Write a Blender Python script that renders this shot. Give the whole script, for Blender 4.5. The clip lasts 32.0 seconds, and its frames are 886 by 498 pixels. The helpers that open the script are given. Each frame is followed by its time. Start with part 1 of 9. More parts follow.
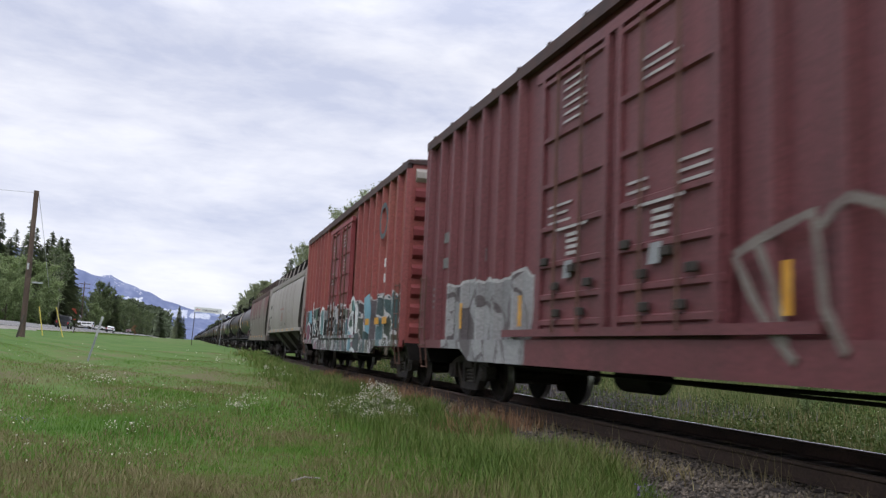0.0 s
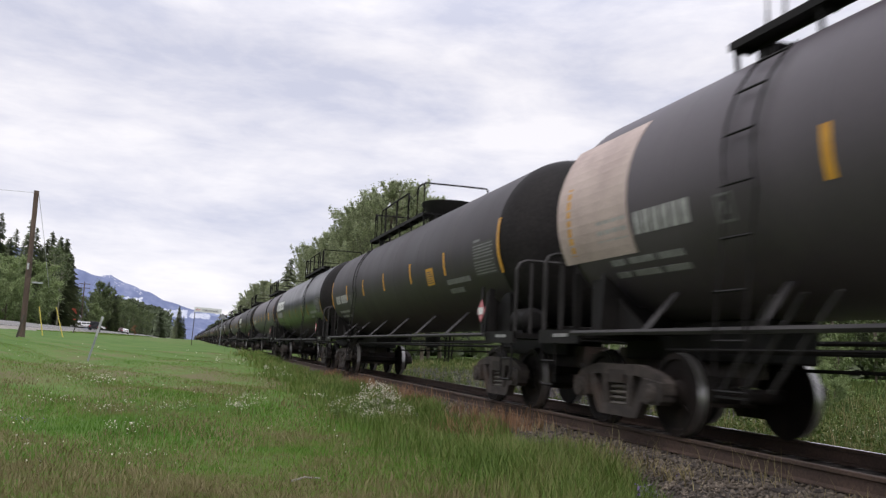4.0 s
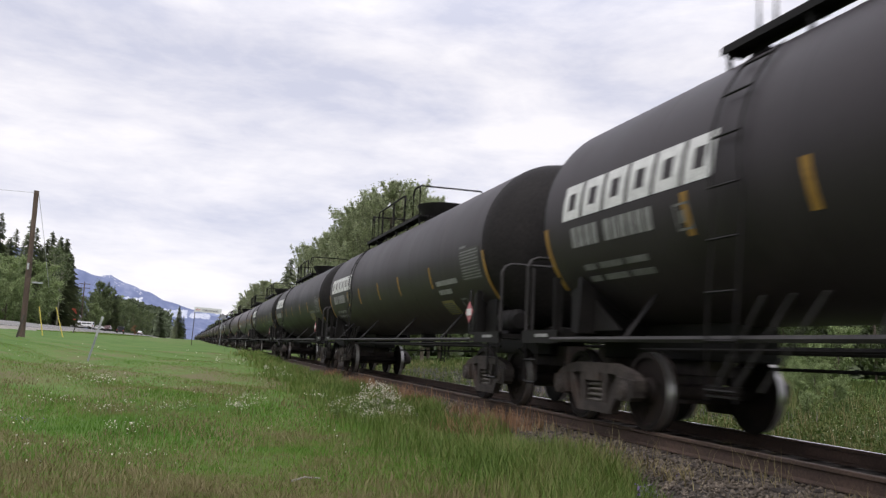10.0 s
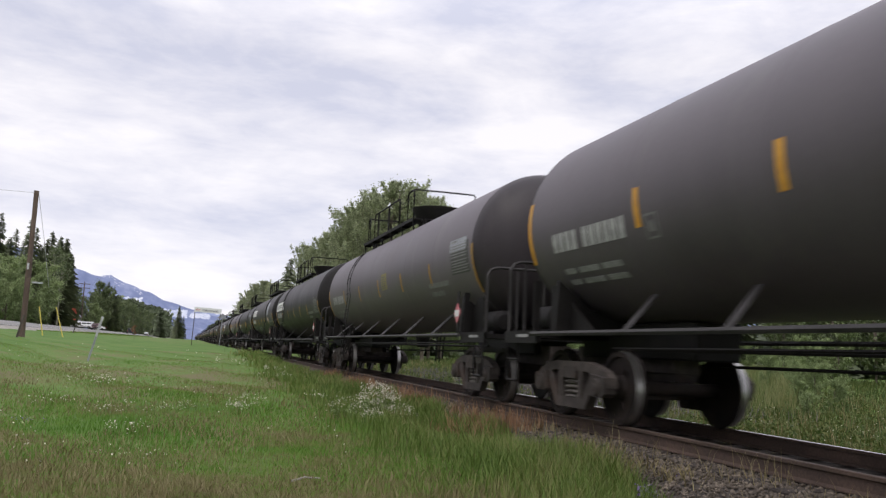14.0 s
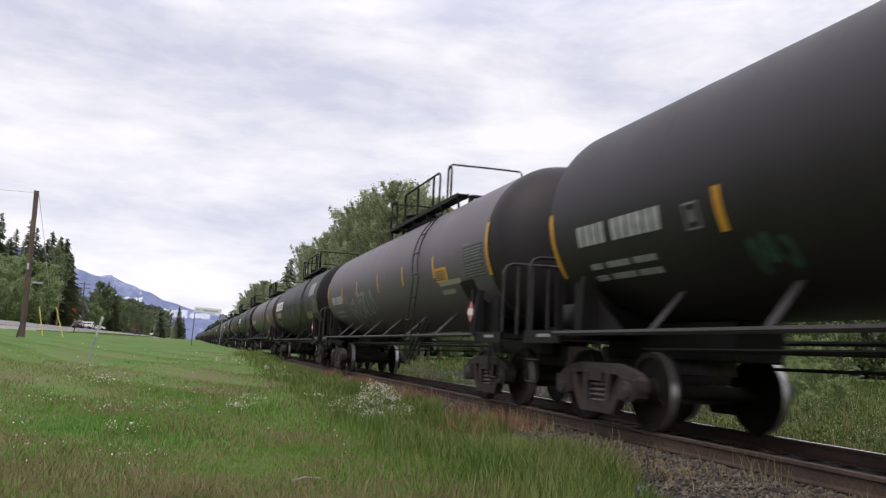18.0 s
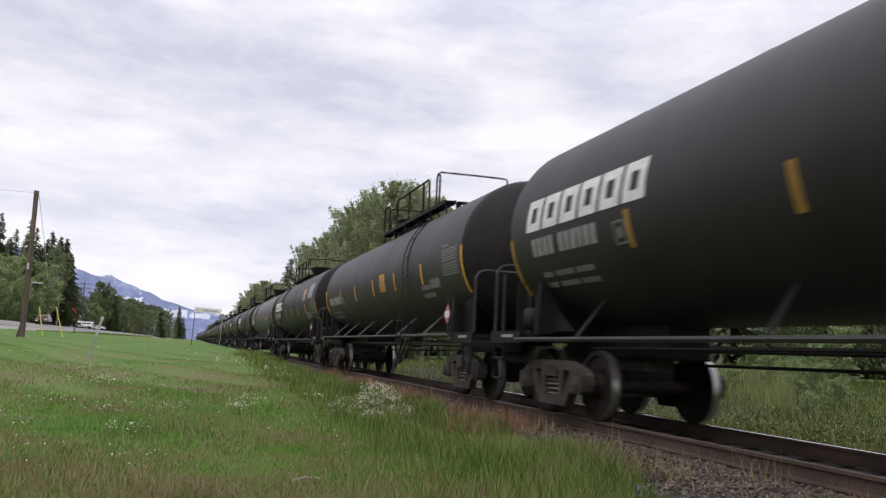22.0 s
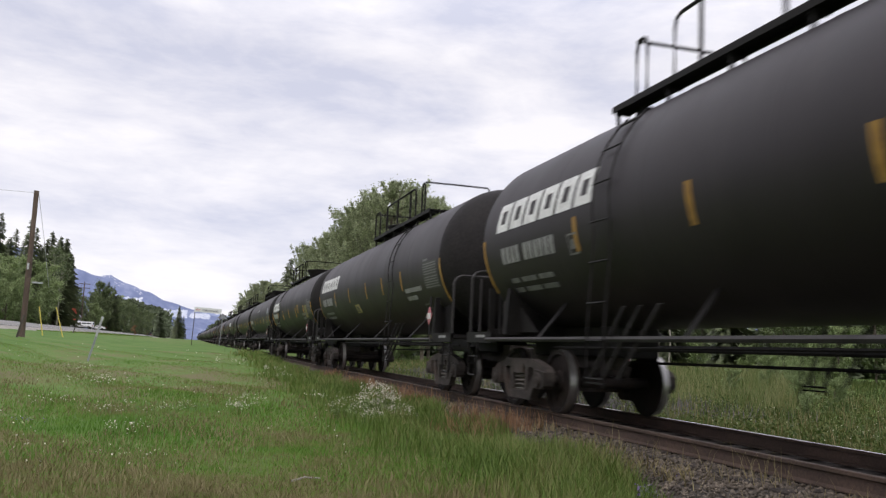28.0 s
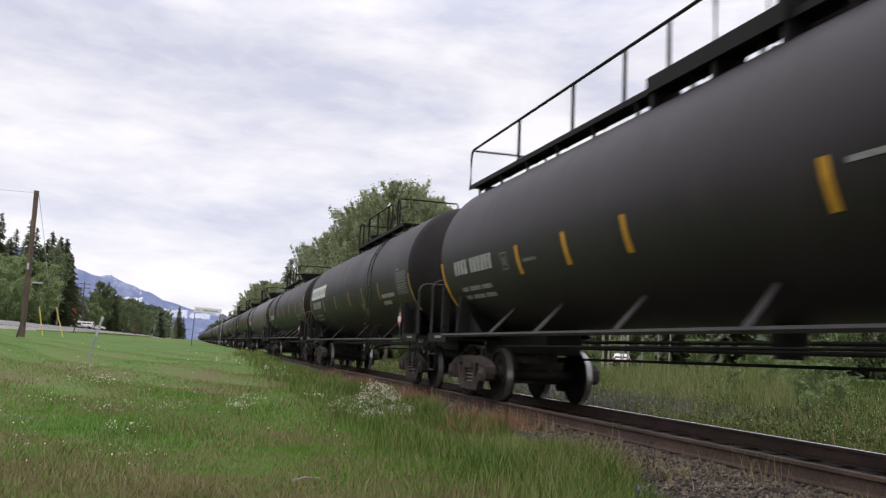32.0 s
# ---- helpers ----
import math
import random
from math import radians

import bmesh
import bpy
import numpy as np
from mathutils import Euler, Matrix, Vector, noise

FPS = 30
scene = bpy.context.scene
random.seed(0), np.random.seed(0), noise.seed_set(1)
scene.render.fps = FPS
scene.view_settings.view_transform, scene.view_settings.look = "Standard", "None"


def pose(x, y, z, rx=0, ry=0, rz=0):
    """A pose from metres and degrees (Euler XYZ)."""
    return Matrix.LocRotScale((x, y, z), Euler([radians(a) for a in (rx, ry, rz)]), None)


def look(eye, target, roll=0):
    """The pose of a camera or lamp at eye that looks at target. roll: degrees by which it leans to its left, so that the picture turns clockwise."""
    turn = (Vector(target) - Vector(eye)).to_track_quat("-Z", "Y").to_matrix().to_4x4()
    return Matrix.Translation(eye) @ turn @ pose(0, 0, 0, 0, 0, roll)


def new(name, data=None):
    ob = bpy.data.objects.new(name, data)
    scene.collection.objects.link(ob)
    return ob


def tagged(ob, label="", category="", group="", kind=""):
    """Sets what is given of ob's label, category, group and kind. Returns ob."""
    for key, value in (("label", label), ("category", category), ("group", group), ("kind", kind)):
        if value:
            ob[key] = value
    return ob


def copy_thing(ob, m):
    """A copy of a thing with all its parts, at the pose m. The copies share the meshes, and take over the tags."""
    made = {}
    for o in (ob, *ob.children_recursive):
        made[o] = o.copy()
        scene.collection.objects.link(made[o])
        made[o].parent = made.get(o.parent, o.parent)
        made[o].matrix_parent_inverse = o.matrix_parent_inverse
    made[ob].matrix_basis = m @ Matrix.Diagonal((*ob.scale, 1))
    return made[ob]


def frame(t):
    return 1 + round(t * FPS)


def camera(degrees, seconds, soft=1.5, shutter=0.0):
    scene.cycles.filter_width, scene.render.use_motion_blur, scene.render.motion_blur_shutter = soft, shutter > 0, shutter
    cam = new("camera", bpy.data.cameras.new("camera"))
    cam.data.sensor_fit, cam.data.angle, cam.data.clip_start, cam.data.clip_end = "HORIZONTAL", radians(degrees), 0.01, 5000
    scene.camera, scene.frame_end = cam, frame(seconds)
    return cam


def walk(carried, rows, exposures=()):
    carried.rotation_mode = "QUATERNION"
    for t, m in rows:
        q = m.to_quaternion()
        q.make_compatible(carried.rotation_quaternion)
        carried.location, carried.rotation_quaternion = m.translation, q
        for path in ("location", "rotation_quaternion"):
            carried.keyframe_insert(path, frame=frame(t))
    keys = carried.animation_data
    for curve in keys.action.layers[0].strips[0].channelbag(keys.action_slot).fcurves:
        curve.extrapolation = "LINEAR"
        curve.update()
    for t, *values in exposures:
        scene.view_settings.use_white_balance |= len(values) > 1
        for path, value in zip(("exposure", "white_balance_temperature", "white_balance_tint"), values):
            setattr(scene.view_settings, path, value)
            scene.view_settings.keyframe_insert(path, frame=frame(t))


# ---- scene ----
# World: metres, z = 0 at the top of the rails, the track runs along +Y, the train comes towards -Y.
cam = camera(55.72, 32.0, soft=1.3, shutter=0.2)


def eye_pose(x, y, z, yaw, pitch, roll):
    """Yaw from +Y towards +X, pitch upwards, roll as in look(); degrees."""
    a, b = radians(yaw), radians(pitch)
    way = Vector((math.sin(a) * math.cos(b), math.cos(a) * math.cos(b), math.sin(b)))
    return look((x, y, z), Vector((x, y, z)) + way * 10, roll)


EYE = eye_pose(0, 0, 0.8524, 16.449, 6.914, 2.55)
walk(cam, [(0.0, EYE), (32.0, EYE)], exposures=[(0.0, 0.12, 6300, 12), (2.0, 0.07, 6300, 13), (4.5, 0.16, 6680, 13), (6.0, 0.18, 6680, 13), (32.0, 0.18, 6680, 13)])

# ---- light ----
SUN_EL, SUN_AZ = radians(52), radians(215)
sun_data = bpy.data.lights.new("sun", "SUN")
sun_data.energy, sun_data.angle, sun_data.color = 1.0, radians(25), (1.0, 0.96, 0.9)
sun = new("sun", sun_data)
sun.matrix_world = look((0, 0, 60), Vector((0, 0, 60)) - Vector((math.sin(SUN_AZ) * math.cos(SUN_EL), math.cos(SUN_AZ) * math.cos(SUN_EL), math.sin(SUN_EL))))


def build_world():
    w = bpy.data.worlds.new("overcast_sky")
    scene.world = w
    w.use_nodes = True
    nt = w.node_tree
    nt.nodes.clear()
    N, L = nt.nodes.new, nt.links.new

    def math_node(op, a, b=None, clamp=False):
        n = N("ShaderNodeMath")
        n.operation, n.use_clamp = op, clamp
        for i, v in enumerate((a, b)):
            if v is None:
                continue
            if isinstance(v, (int, float)):
                n.inputs[i].default_value = v
            else:
                L(v, n.inputs[i])
        return n.outputs[0]

    out, bg = N("ShaderNodeOutputWorld"), N("ShaderNodeBackground")
    sky = N("ShaderNodeTexSky")
    sky.sky_type, sky.sun_disc = "NISHITA", False
    sky.sun_elevation, sky.sun_rotation = SUN_EL, SUN_AZ
    tc, sep = N("ShaderNodeTexCoord"), N("ShaderNodeSeparateXYZ")
    L(tc.outputs["Generated"], sep.inputs[0])
    up = math_node("MAXIMUM", sep.outputs[2], 0.0)
    cmb = N("ShaderNodeCombineXYZ")
    L(sep.outputs[0], cmb.inputs[0])
    L(sep.outputs[1], cmb.inputs[1])
    L(math_node("MULTIPLY", math_node("POWER", up, 0.8), 2.4), cmb.inputs[2])

    def cloud(scale, detail, rough, dist, rot, stretch):
        mp, tx = N("ShaderNodeMapping"), N("ShaderNodeTexNoise")
        mp.inputs["Rotation"].default_value = (0, 0, radians(rot))
        mp.inputs["Scale"].default_value = stretch
        tx.inputs["Scale"].default_value, tx.inputs["Detail"].default_value = scale, detail
        tx.inputs["Roughness"].default_value, tx.inputs["Distortion"].default_value = rough, dist
        L(cmb.outputs[0], mp.inputs[0])
        L(mp.outputs[0], tx.inputs["Vector"])
        return tx.outputs["Fac"]

    big = cloud(3.1, 6, 0.55, 0.25, 30, (1.0, 1.0, 1.1))
    fine = cloud(8.5, 9, 0.6, 0.3, 12, (1.0, 1.0, 1.5))
    mix = math_node("ADD", math_node("MULTIPLY", big, 0.72), math_node("MULTIPLY", fine, 0.28))
    ramp = N("ShaderNodeValToRGB")
    L(mix, ramp.inputs[0])
    e = ramp.color_ramp.elements
    e[0].position, e[0].color = 0.40, (0.62, 0.655, 0.79, 1)
    e[1].position, e[1].color = 0.60, (0.94, 0.945, 0.99, 1)
    m = ramp.color_ramp.elements.new(0.485)
    m.color = (0.765, 0.785, 0.88, 1)
    # towards the zenith an overcast sky is brighter than at the horizon
    lift = N("ShaderNodeMapRange")
    lift.inputs["From Min"].default_value, lift.inputs["From Max"].default_value = 0.33, 0.95
    lift.inputs["To Min"].default_value, lift.inputs["To Max"].default_value = 1.0, 2.0
    L(up, lift.inputs["Value"])
    haze = N("ShaderNodeMapRange")
    haze.inputs["From Min"].default_value, haze.inputs["From Max"].default_value = 0.0, 0.34
    haze.inputs["To Min"].default_value, haze.inputs["To Max"].default_value = 1.02, 0.94
    L(up, haze.inputs["Value"])
    bright = N("ShaderNodeVectorMath")
    bright.operation = "SCALE"
    L(ramp.outputs[0], bright.inputs[0])
    L(math_node("MULTIPLY", lift.outputs[0], haze.outputs[0]), bright.inputs["Scale"])
    blue = N("ShaderNodeVectorMath")
    blue.operation = "SCALE"
    blue.inputs["Scale"].default_value = 0.1
    L(sky.outputs[0], blue.inputs[0])
    mx = N("ShaderNodeMix")
    mx.data_type = "RGBA"
    mx.inputs[0].default_value = 0.93
    L(blue.outputs[0], mx.inputs[6])
    L(bright.outputs[0], mx.inputs[7])
    L(mx.outputs[2], bg.inputs[0])
    bg.inputs[1].default_value = 1.0
    L(bg.outputs[0], out.inputs[0])


build_world()
# ---- materials ----
def mat(name, c1, c2=None, rough=0.7, metal=0.0, scale=4.0, fine=60.0, bump=0.15, rand=0.0, streak=0.0, spec=0.5,
        stain=None, stain_amount=0.0, stain_scale=1.5, island=0.0, grain=0.25, trans=0.0, tag=None, fade=None):
    """Two-scale procedural surface: c1 to c2 by a coarse noise, fine grain with bump, optional stains and streaks."""
    m = bpy.data.materials.new(name)
    m.use_nodes = True
    nt = m.node_tree
    N, L = nt.nodes.new, nt.links.new
    b = nt.nodes["Principled BSDF"]
    c2 = c2 or tuple(min(1, v * 1.25) for v in c1)
    tc = N("ShaderNodeTexCoord")
    mp = N("ShaderNodeMapping")
    L(tc.outputs["Object"], mp.inputs[0])
    if streak:
        mp.inputs["Scale"].default_value = (1, 1, 1 - streak)
    coarse, grainy = N("ShaderNodeTexNoise"), N("ShaderNodeTexNoise")
    coarse.inputs["Scale"].default_value, coarse.inputs["Detail"].default_value = scale, 6
    grainy.inputs["Scale"].default_value, grainy.inputs["Detail"].default_value = fine, 4
    L(mp.outputs[0], coarse.inputs["Vector"])
    L(tc.outputs["Object"], grainy.inputs["Vector"])
    ramp = N("ShaderNodeValToRGB")
    e = ramp.color_ramp.elements
    e[0].position, e[0].color = 0.36, (*c1, 1)
    e[1].position, e[1].color = 0.64, (*c2, 1)
    L(coarse.outputs["Fac"], ramp.inputs[0])
    col = ramp.outputs[0]

    def mixed(a, bcol, fac, blend="MIX"):
        x = N("ShaderNodeMix")
        x.data_type, x.blend_type = "RGBA", blend
        if isinstance(fac, float):
            x.inputs[0].default_value = fac
        else:
            L(fac, x.inputs[0])
        L(a, x.inputs[6])
        if isinstance(bcol, tuple):
            x.inputs[7].default_value = (*bcol, 1)
        else:
            L(bcol, x.inputs[7])
        return x.outputs[2]

    if stain:
        st = N("ShaderNodeTexNoise")
        st.inputs["Scale"].default_value, st.inputs["Detail"].default_value = stain_scale, 9
        st.inputs["Roughness"].default_value = 0.65
        L(mp.outputs[0], st.inputs["Vector"])
        sr = N("ShaderNodeMapRange")
        sr.inputs["From Min"].default_value, sr.inputs["From Max"].default_value = 0.6 - 0.25 * stain_amount, 0.72
        sr.inputs["To Max"].default_value = min(1.0, 0.4 + stain_amount)
        L(st.outputs["Fac"], sr.inputs["Value"])
        col = mixed(col, stain, sr.outputs[0])
    if fade:
        # sun-bleached paint between the posts: colour, post pitch, middle of a panel, lowest height
        fs, fw = N("ShaderNodeSeparateXYZ"), N("ShaderNodeTexNoise")
        fw.inputs["Scale"].default_value, fw.inputs["Detail"].default_value = 0.9, 4
        L(tc.outputs["Object"], fs.inputs[0])
        L(mp.outputs[0], fw.inputs["Vector"])

        def m3(op, a, c, clamp=False):
            n = N("ShaderNodeMath")
            n.operation, n.use_clamp = op, clamp
            for i, v in enumerate((a, c)):
                if v is None:
                    continue
                if isinstance(v, (int, float)):
                    n.inputs[i].default_value = v
                else:
                    L(v, n.inputs[i])
            return n.outputs[0]

        k = 2 * math.pi / fade[1]
        cosine = m3("COSINE", m3("MULTIPLY", m3("SUBTRACT", fs.outputs[1], fade[2]), k), None)
        hump = m3("MULTIPLY_ADD", cosine, 0.55, True)
        hump.node.inputs[2].default_value = 0.4
        high = m3("MULTIPLY", m3("SUBTRACT", fs.outputs[2], fade[3]), 0.9, True)
        blot = m3("MULTIPLY", m3("SUBTRACT", fw.outputs["Fac"], 0.36), 4.0, True)
        amount = m3("MULTIPLY", m3("MULTIPLY", m3("MULTIPLY", hump, high), blot), fade[4], True)
        flank = m3("LESS_THAN", fs.outputs[0], -1.25)
        col = mixed(col, fade[0], m3("MULTIPLY", amount, flank))
    if tag:
        # spray paint over the lower side: cells of colour with pale outlines, ragged at the top
        sep = N("ShaderNodeSeparateXYZ")
        L(tc.outputs["Object"], sep.inputs[0])
        wob = N("ShaderNodeTexNoise")
        wob.inputs["Scale"].default_value, wob.inputs["Detail"].default_value = 1.6, 3
        L(tc.outputs["Object"], wob.inputs["Vector"])

        def m2(op, a, c):
            n = N("ShaderNodeMath")
            n.operation = op
            for i, v in enumerate((a, c)):
                if isinstance(v, (int, float)):
                    n.inputs[i].default_value = v
                else:
                    L(v, n.inputs[i])
            return n.outputs[0]

        w = m2("MULTIPLY", m2("SUBTRACT", wob.outputs["Fac"], 0.5), tag.get("wave", 1.3))
        mask = m2("MULTIPLY", m2("LESS_THAN", m2("ADD", sep.outputs[2], w), tag["top"]), m2("LESS_THAN", sep.outputs[0], -1.0))
        mask = m2("MULTIPLY", mask, m2("LESS_THAN", m2("ADD", sep.outputs[1], m2("MULTIPLY", w, 0.4)), tag["y1"]))
        mask = m2("MULTIPLY", mask, m2("GREATER_THAN", m2("ADD", sep.outputs[1], m2("MULTIPLY", w, 0.4)), tag["y0"]))
        mask = m2("MULTIPLY", mask, m2("GREATER_THAN", sep.outputs[2], tag.get("low", 0.0)))
        warp = N("ShaderNodeMapping")
        warp.inputs["Scale"].default_value = (0, tag["sy"], tag["sz"])
        add = N("ShaderNodeVectorMath")
        add.operation = "MULTIPLY_ADD"
        add.inputs[1].default_value = (0.7, 0.7, 0.7)
        L(wob.outputs["Color"], add.inputs[0])
        L(tc.outputs["Object"], add.inputs[2])
        L(add.outputs[0], warp.inputs[0])
        cell, edge = N("ShaderNodeTexVoronoi"), N("ShaderNodeTexVoronoi")
        edge.feature = "DISTANCE_TO_EDGE"
        for v in (cell, edge):
            v.inputs["Scale"].default_value = 1.0
            L(warp.outputs[0], v.inputs["Vector"])
        pal = N("ShaderNodeValToRGB")
        pal.color_ramp.interpolation = "CONSTANT"
        cols = tag["colours"]
        pe = pal.color_ramp.elements
        pe[0].position, pe[0].color = 0.0, (*cols[0], 1)
        pe[1].position, pe[1].color = 1 - 1 / len(cols), (*cols[-1], 1)
        for i, c in enumerate(cols[1:-1]):
            pe.new((i + 1) / len(cols)).color = (*c, 1)
        sc = N("ShaderNodeSeparateColor")
        L(cell.outputs["Color"], sc.inputs[0])
        L(sc.outputs[0], pal.inputs[0])
        line = m2("LESS_THAN", edge.outputs["Distance"], tag.get("line", 0.07))
        paint = mixed(pal.outputs[0], tag.get("line_colour", (0.62, 0.63, 0.62)), line)
        rim = m2("GREATER_THAN", m2("ADD", sep.outputs[2], w), tag["top"] - 0.05)
        paint = mixed(paint, tag.get("rim_colour", (0.5, 0.51, 0.52)), rim)
        col = mixed(col, paint, m2("MULTIPLY", mask, 0.93))
    if grain:
        g = N("ShaderNodeMapRange")
        g.inputs["From Min"].default_value, g.inputs["From Max"].default_value = 0.3, 0.7
        g.inputs["To Min"].default_value, g.inputs["To Max"].default_value = 1 - grain, 1 + grain
        L(grainy.outputs["Fac"], g.inputs["Value"])
        v = N("ShaderNodeVectorMath")
        v.operation = "SCALE"
        L(col, v.inputs[0])
        L(g.outputs[0], v.inputs["Scale"])
        col = v.outputs[0]
    if rand or island:
        src = N("ShaderNodeObjectInfo").outputs["Random"] if rand else N("ShaderNodeNewGeometry").outputs["Random Per Island"]
        g = N("ShaderNodeMapRange")
        amount = rand or island
        g.inputs["To Min"].default_value, g.inputs["To Max"].default_value = 1 - amount, 1 + amount
        L(src, g.inputs["Value"])
        v = N("ShaderNodeVectorMath")
        v.operation = "SCALE"
        L(col, v.inputs[0])
        L(g.outputs[0], v.inputs["Scale"])
        col = v.outputs[0]
    L(col, b.inputs["Base Color"])
    rr = N("ShaderNodeMapRange")
    rr.inputs["To Min"].default_value, rr.inputs["To Max"].default_value = max(0.03, rough - 0.1), min(1, rough + 0.12)
    L(coarse.outputs["Fac"], rr.inputs["Value"])
    L(rr.outputs[0], b.inputs["Roughness"])
    b.inputs["Metallic"].default_value = metal
    b.inputs["Specular IOR Level"].default_value = spec
    if trans:
        # thin leaves let some light through
        tr, ad = N("ShaderNodeBsdfTranslucent"), N("ShaderNodeMixShader")
        L(col, tr.inputs[0])
        ad.inputs[0].default_value = trans
        L(b.outputs[0], ad.inputs[1])
        L(tr.outputs[0], ad.inputs[2])
        L(ad.outputs[0], nt.nodes["Material Output"].inputs[0])
    if bump:
        bp = N("ShaderNodeBump")
        bp.inputs["Strength"].default_value, bp.inputs["Distance"].default_value = bump, 0.02
        L(grainy.outputs["Fac"], bp.inputs["Height"])
        L(bp.outputs[0], b.inputs["Normal"])
    return m


M = {}
M["tank_black"] = mat("tank_black", (0.0205, 0.0165, 0.019), (0.029, 0.0238, 0.0268), 0.5, scale=1.1, fine=14, bump=0.0, grain=0.05, streak=0.75, spec=0.3, stain=(0.042, 0.035, 0.036), stain_amount=0.2, rand=0.2)
M["tank_grey"] = mat("tank_grey", (0.068, 0.056, 0.066), (0.086, 0.072, 0.083), 0.5, scale=1.1, fine=14, bump=0.0, grain=0.05, streak=0.75, spec=0.5, stain=(0.10, 0.09, 0.092), stain_amount=0.25, rand=0.2)
M["tank_pale"] = mat("tank_pale", (0.096, 0.084, 0.095), (0.12, 0.106, 0.118), 0.55, scale=1.1, fine=14, bump=0.0, grain=0.05, streak=0.75, spec=0.4, stain=(0.14, 0.125, 0.128), stain_amount=0.25)
M["tank_gloss"] = mat("tank_gloss", (0.012, 0.0105, 0.0115), (0.019, 0.0168, 0.018), 0.3, scale=1.1, fine=14, bump=0.0, grain=0.05, streak=0.75, spec=0.38, stain=(0.03, 0.027, 0.026), stain_amount=0.2)
M["tank_head"] = mat("tank_head", (0.013, 0.0115, 0.0115), (0.019, 0.017, 0.017), 0.6, scale=1.5, fine=20, bump=0.0, spec=0.15, stain=(0.022, 0.019, 0.018), stain_amount=0.25)
M["steel_black"] = mat("steel_black", (0.0075, 0.0068, 0.0068), (0.014, 0.0125, 0.012), 0.65, spec=0.18, scale=3, fine=40, bump=0.08)
M["rail_pipe"] = mat("rail_pipe", (0.028, 0.026, 0.026), (0.046, 0.043, 0.043), 0.6, spec=0.25, scale=3)
M["truck"] = mat("truck", (0.032, 0.027, 0.025), (0.062, 0.052, 0.047), 0.8, spec=0.25, scale=5, fine=45, bump=0.3, stain=(0.07, 0.04, 0.028), stain_amount=0.25, rand=0.25)
M["wheel"] = mat("wheel", (0.010, 0.008, 0.0075), (0.022, 0.016, 0.014), 0.75, spec=0.2, scale=4, fine=50, bump=0.2, rand=0.3)
M["tread"] = mat("tread", (0.30, 0.295, 0.285), (0.42, 0.41, 0.40), 0.35, metal=0.9, scale=8, bump=0.02)
M["spring"] = mat("spring", (0.10, 0.09, 0.08), (0.16, 0.14, 0.12), 0.7)
M["white_mark"] = mat("white_mark", (0.58, 0.58, 0.57), (0.72, 0.72, 0.71), 0.6, scale=6, stain=(0.25, 0.25, 0.24), stain_amount=0.15, bump=0)
M["dim_mark"] = mat("dim_mark", (0.13, 0.13, 0.128), (0.20, 0.20, 0.195), 0.65, scale=8, bump=0)
M["yellow_mark"] = mat("yellow_mark", (0.52, 0.24, 0.015), (0.66, 0.33, 0.025), 0.5, scale=6, stain=(0.3, 0.18, 0.05), stain_amount=0.15, bump=0)
M["dull_yellow"] = mat("dull_yellow", (0.26, 0.135, 0.022), (0.36, 0.20, 0.035), 0.6, scale=7, stain=(0.15, 0.11, 0.05), stain_amount=0.3, bump=0)
M["red_mark"] = mat("red_mark", (0.46, 0.13, 0.15), (0.56, 0.19, 0.20), 0.5, bump=0)
M["ink_grey"] = mat("ink_grey", (0.21, 0.21, 0.207), (0.30, 0.30, 0.295), 0.65, scale=8, bump=0)
M["dim_olive"] = mat("dim_olive", (0.17, 0.15, 0.055), (0.24, 0.205, 0.075), 0.65, scale=8, bump=0)
M["cream_mark"] = mat("cream_mark", (0.24, 0.23, 0.19), (0.33, 0.31, 0.26), 0.65, scale=8, bump=0)
M["olive_bright"] = mat("olive_bright", (0.30, 0.26, 0.075), (0.40, 0.34, 0.10), 0.65, scale=8, bump=0)
M["dull_orange"] = mat("dull_orange", (0.42, 0.22, 0.09), (0.54, 0.33, 0.16), 0.65, scale=6, bump=0)
M["ghost_pink"] = mat("ghost_pink", (0.075, 0.055, 0.055), (0.10, 0.075, 0.072), 0.65, scale=4, bump=0)
M["panel_grey"] = mat("panel_grey", (0.20, 0.21, 0.23), (0.28, 0.29, 0.31), 0.6, scale=2)
M["graffiti_pale"] = mat("graffiti_pale", (0.19, 0.195, 0.20), (0.30, 0.305, 0.31), 0.6, scale=3, bump=0)
M["primer_pink"] = mat("primer_pink", (0.42, 0.33, 0.30), (0.52, 0.42, 0.38), 0.7, scale=2, bump=0.02)
M["box_maroon"] = mat("box_maroon", (0.124, 0.036, 0.042), (0.156, 0.046, 0.052), 0.6, scale=1.0, fine=25, bump=0.05, streak=0.8, stain=(0.09, 0.033, 0.034), stain_amount=0.35)
M["box_door"] = mat("box_door", (0.16, 0.028, 0.03), (0.21, 0.045, 0.042), 0.6, scale=1.2, streak=0.8, bump=0.05)
TAG_RED = dict(top=2.15, y0=-8.3, y1=8.1, sy=3.3, sz=1.0, wave=1.2, colours=[(0.022, 0.024, 0.026), (0.04, 0.095, 0.10), (0.035, 0.04, 0.045), (0.05, 0.08, 0.065), (0.03, 0.032, 0.034), (0.085, 0.17, 0.19), (0.022, 0.024, 0.026), (0.075, 0.09, 0.065), (0.09, 0.09, 0.10), (0.20, 0.10, 0.14), (0.028, 0.03, 0.03), (0.045, 0.085, 0.09), (0.36, 0.37, 0.39)], line=0.032, line_colour=(0.50, 0.51, 0.52), rim_colour=(0.42, 0.43, 0.44))
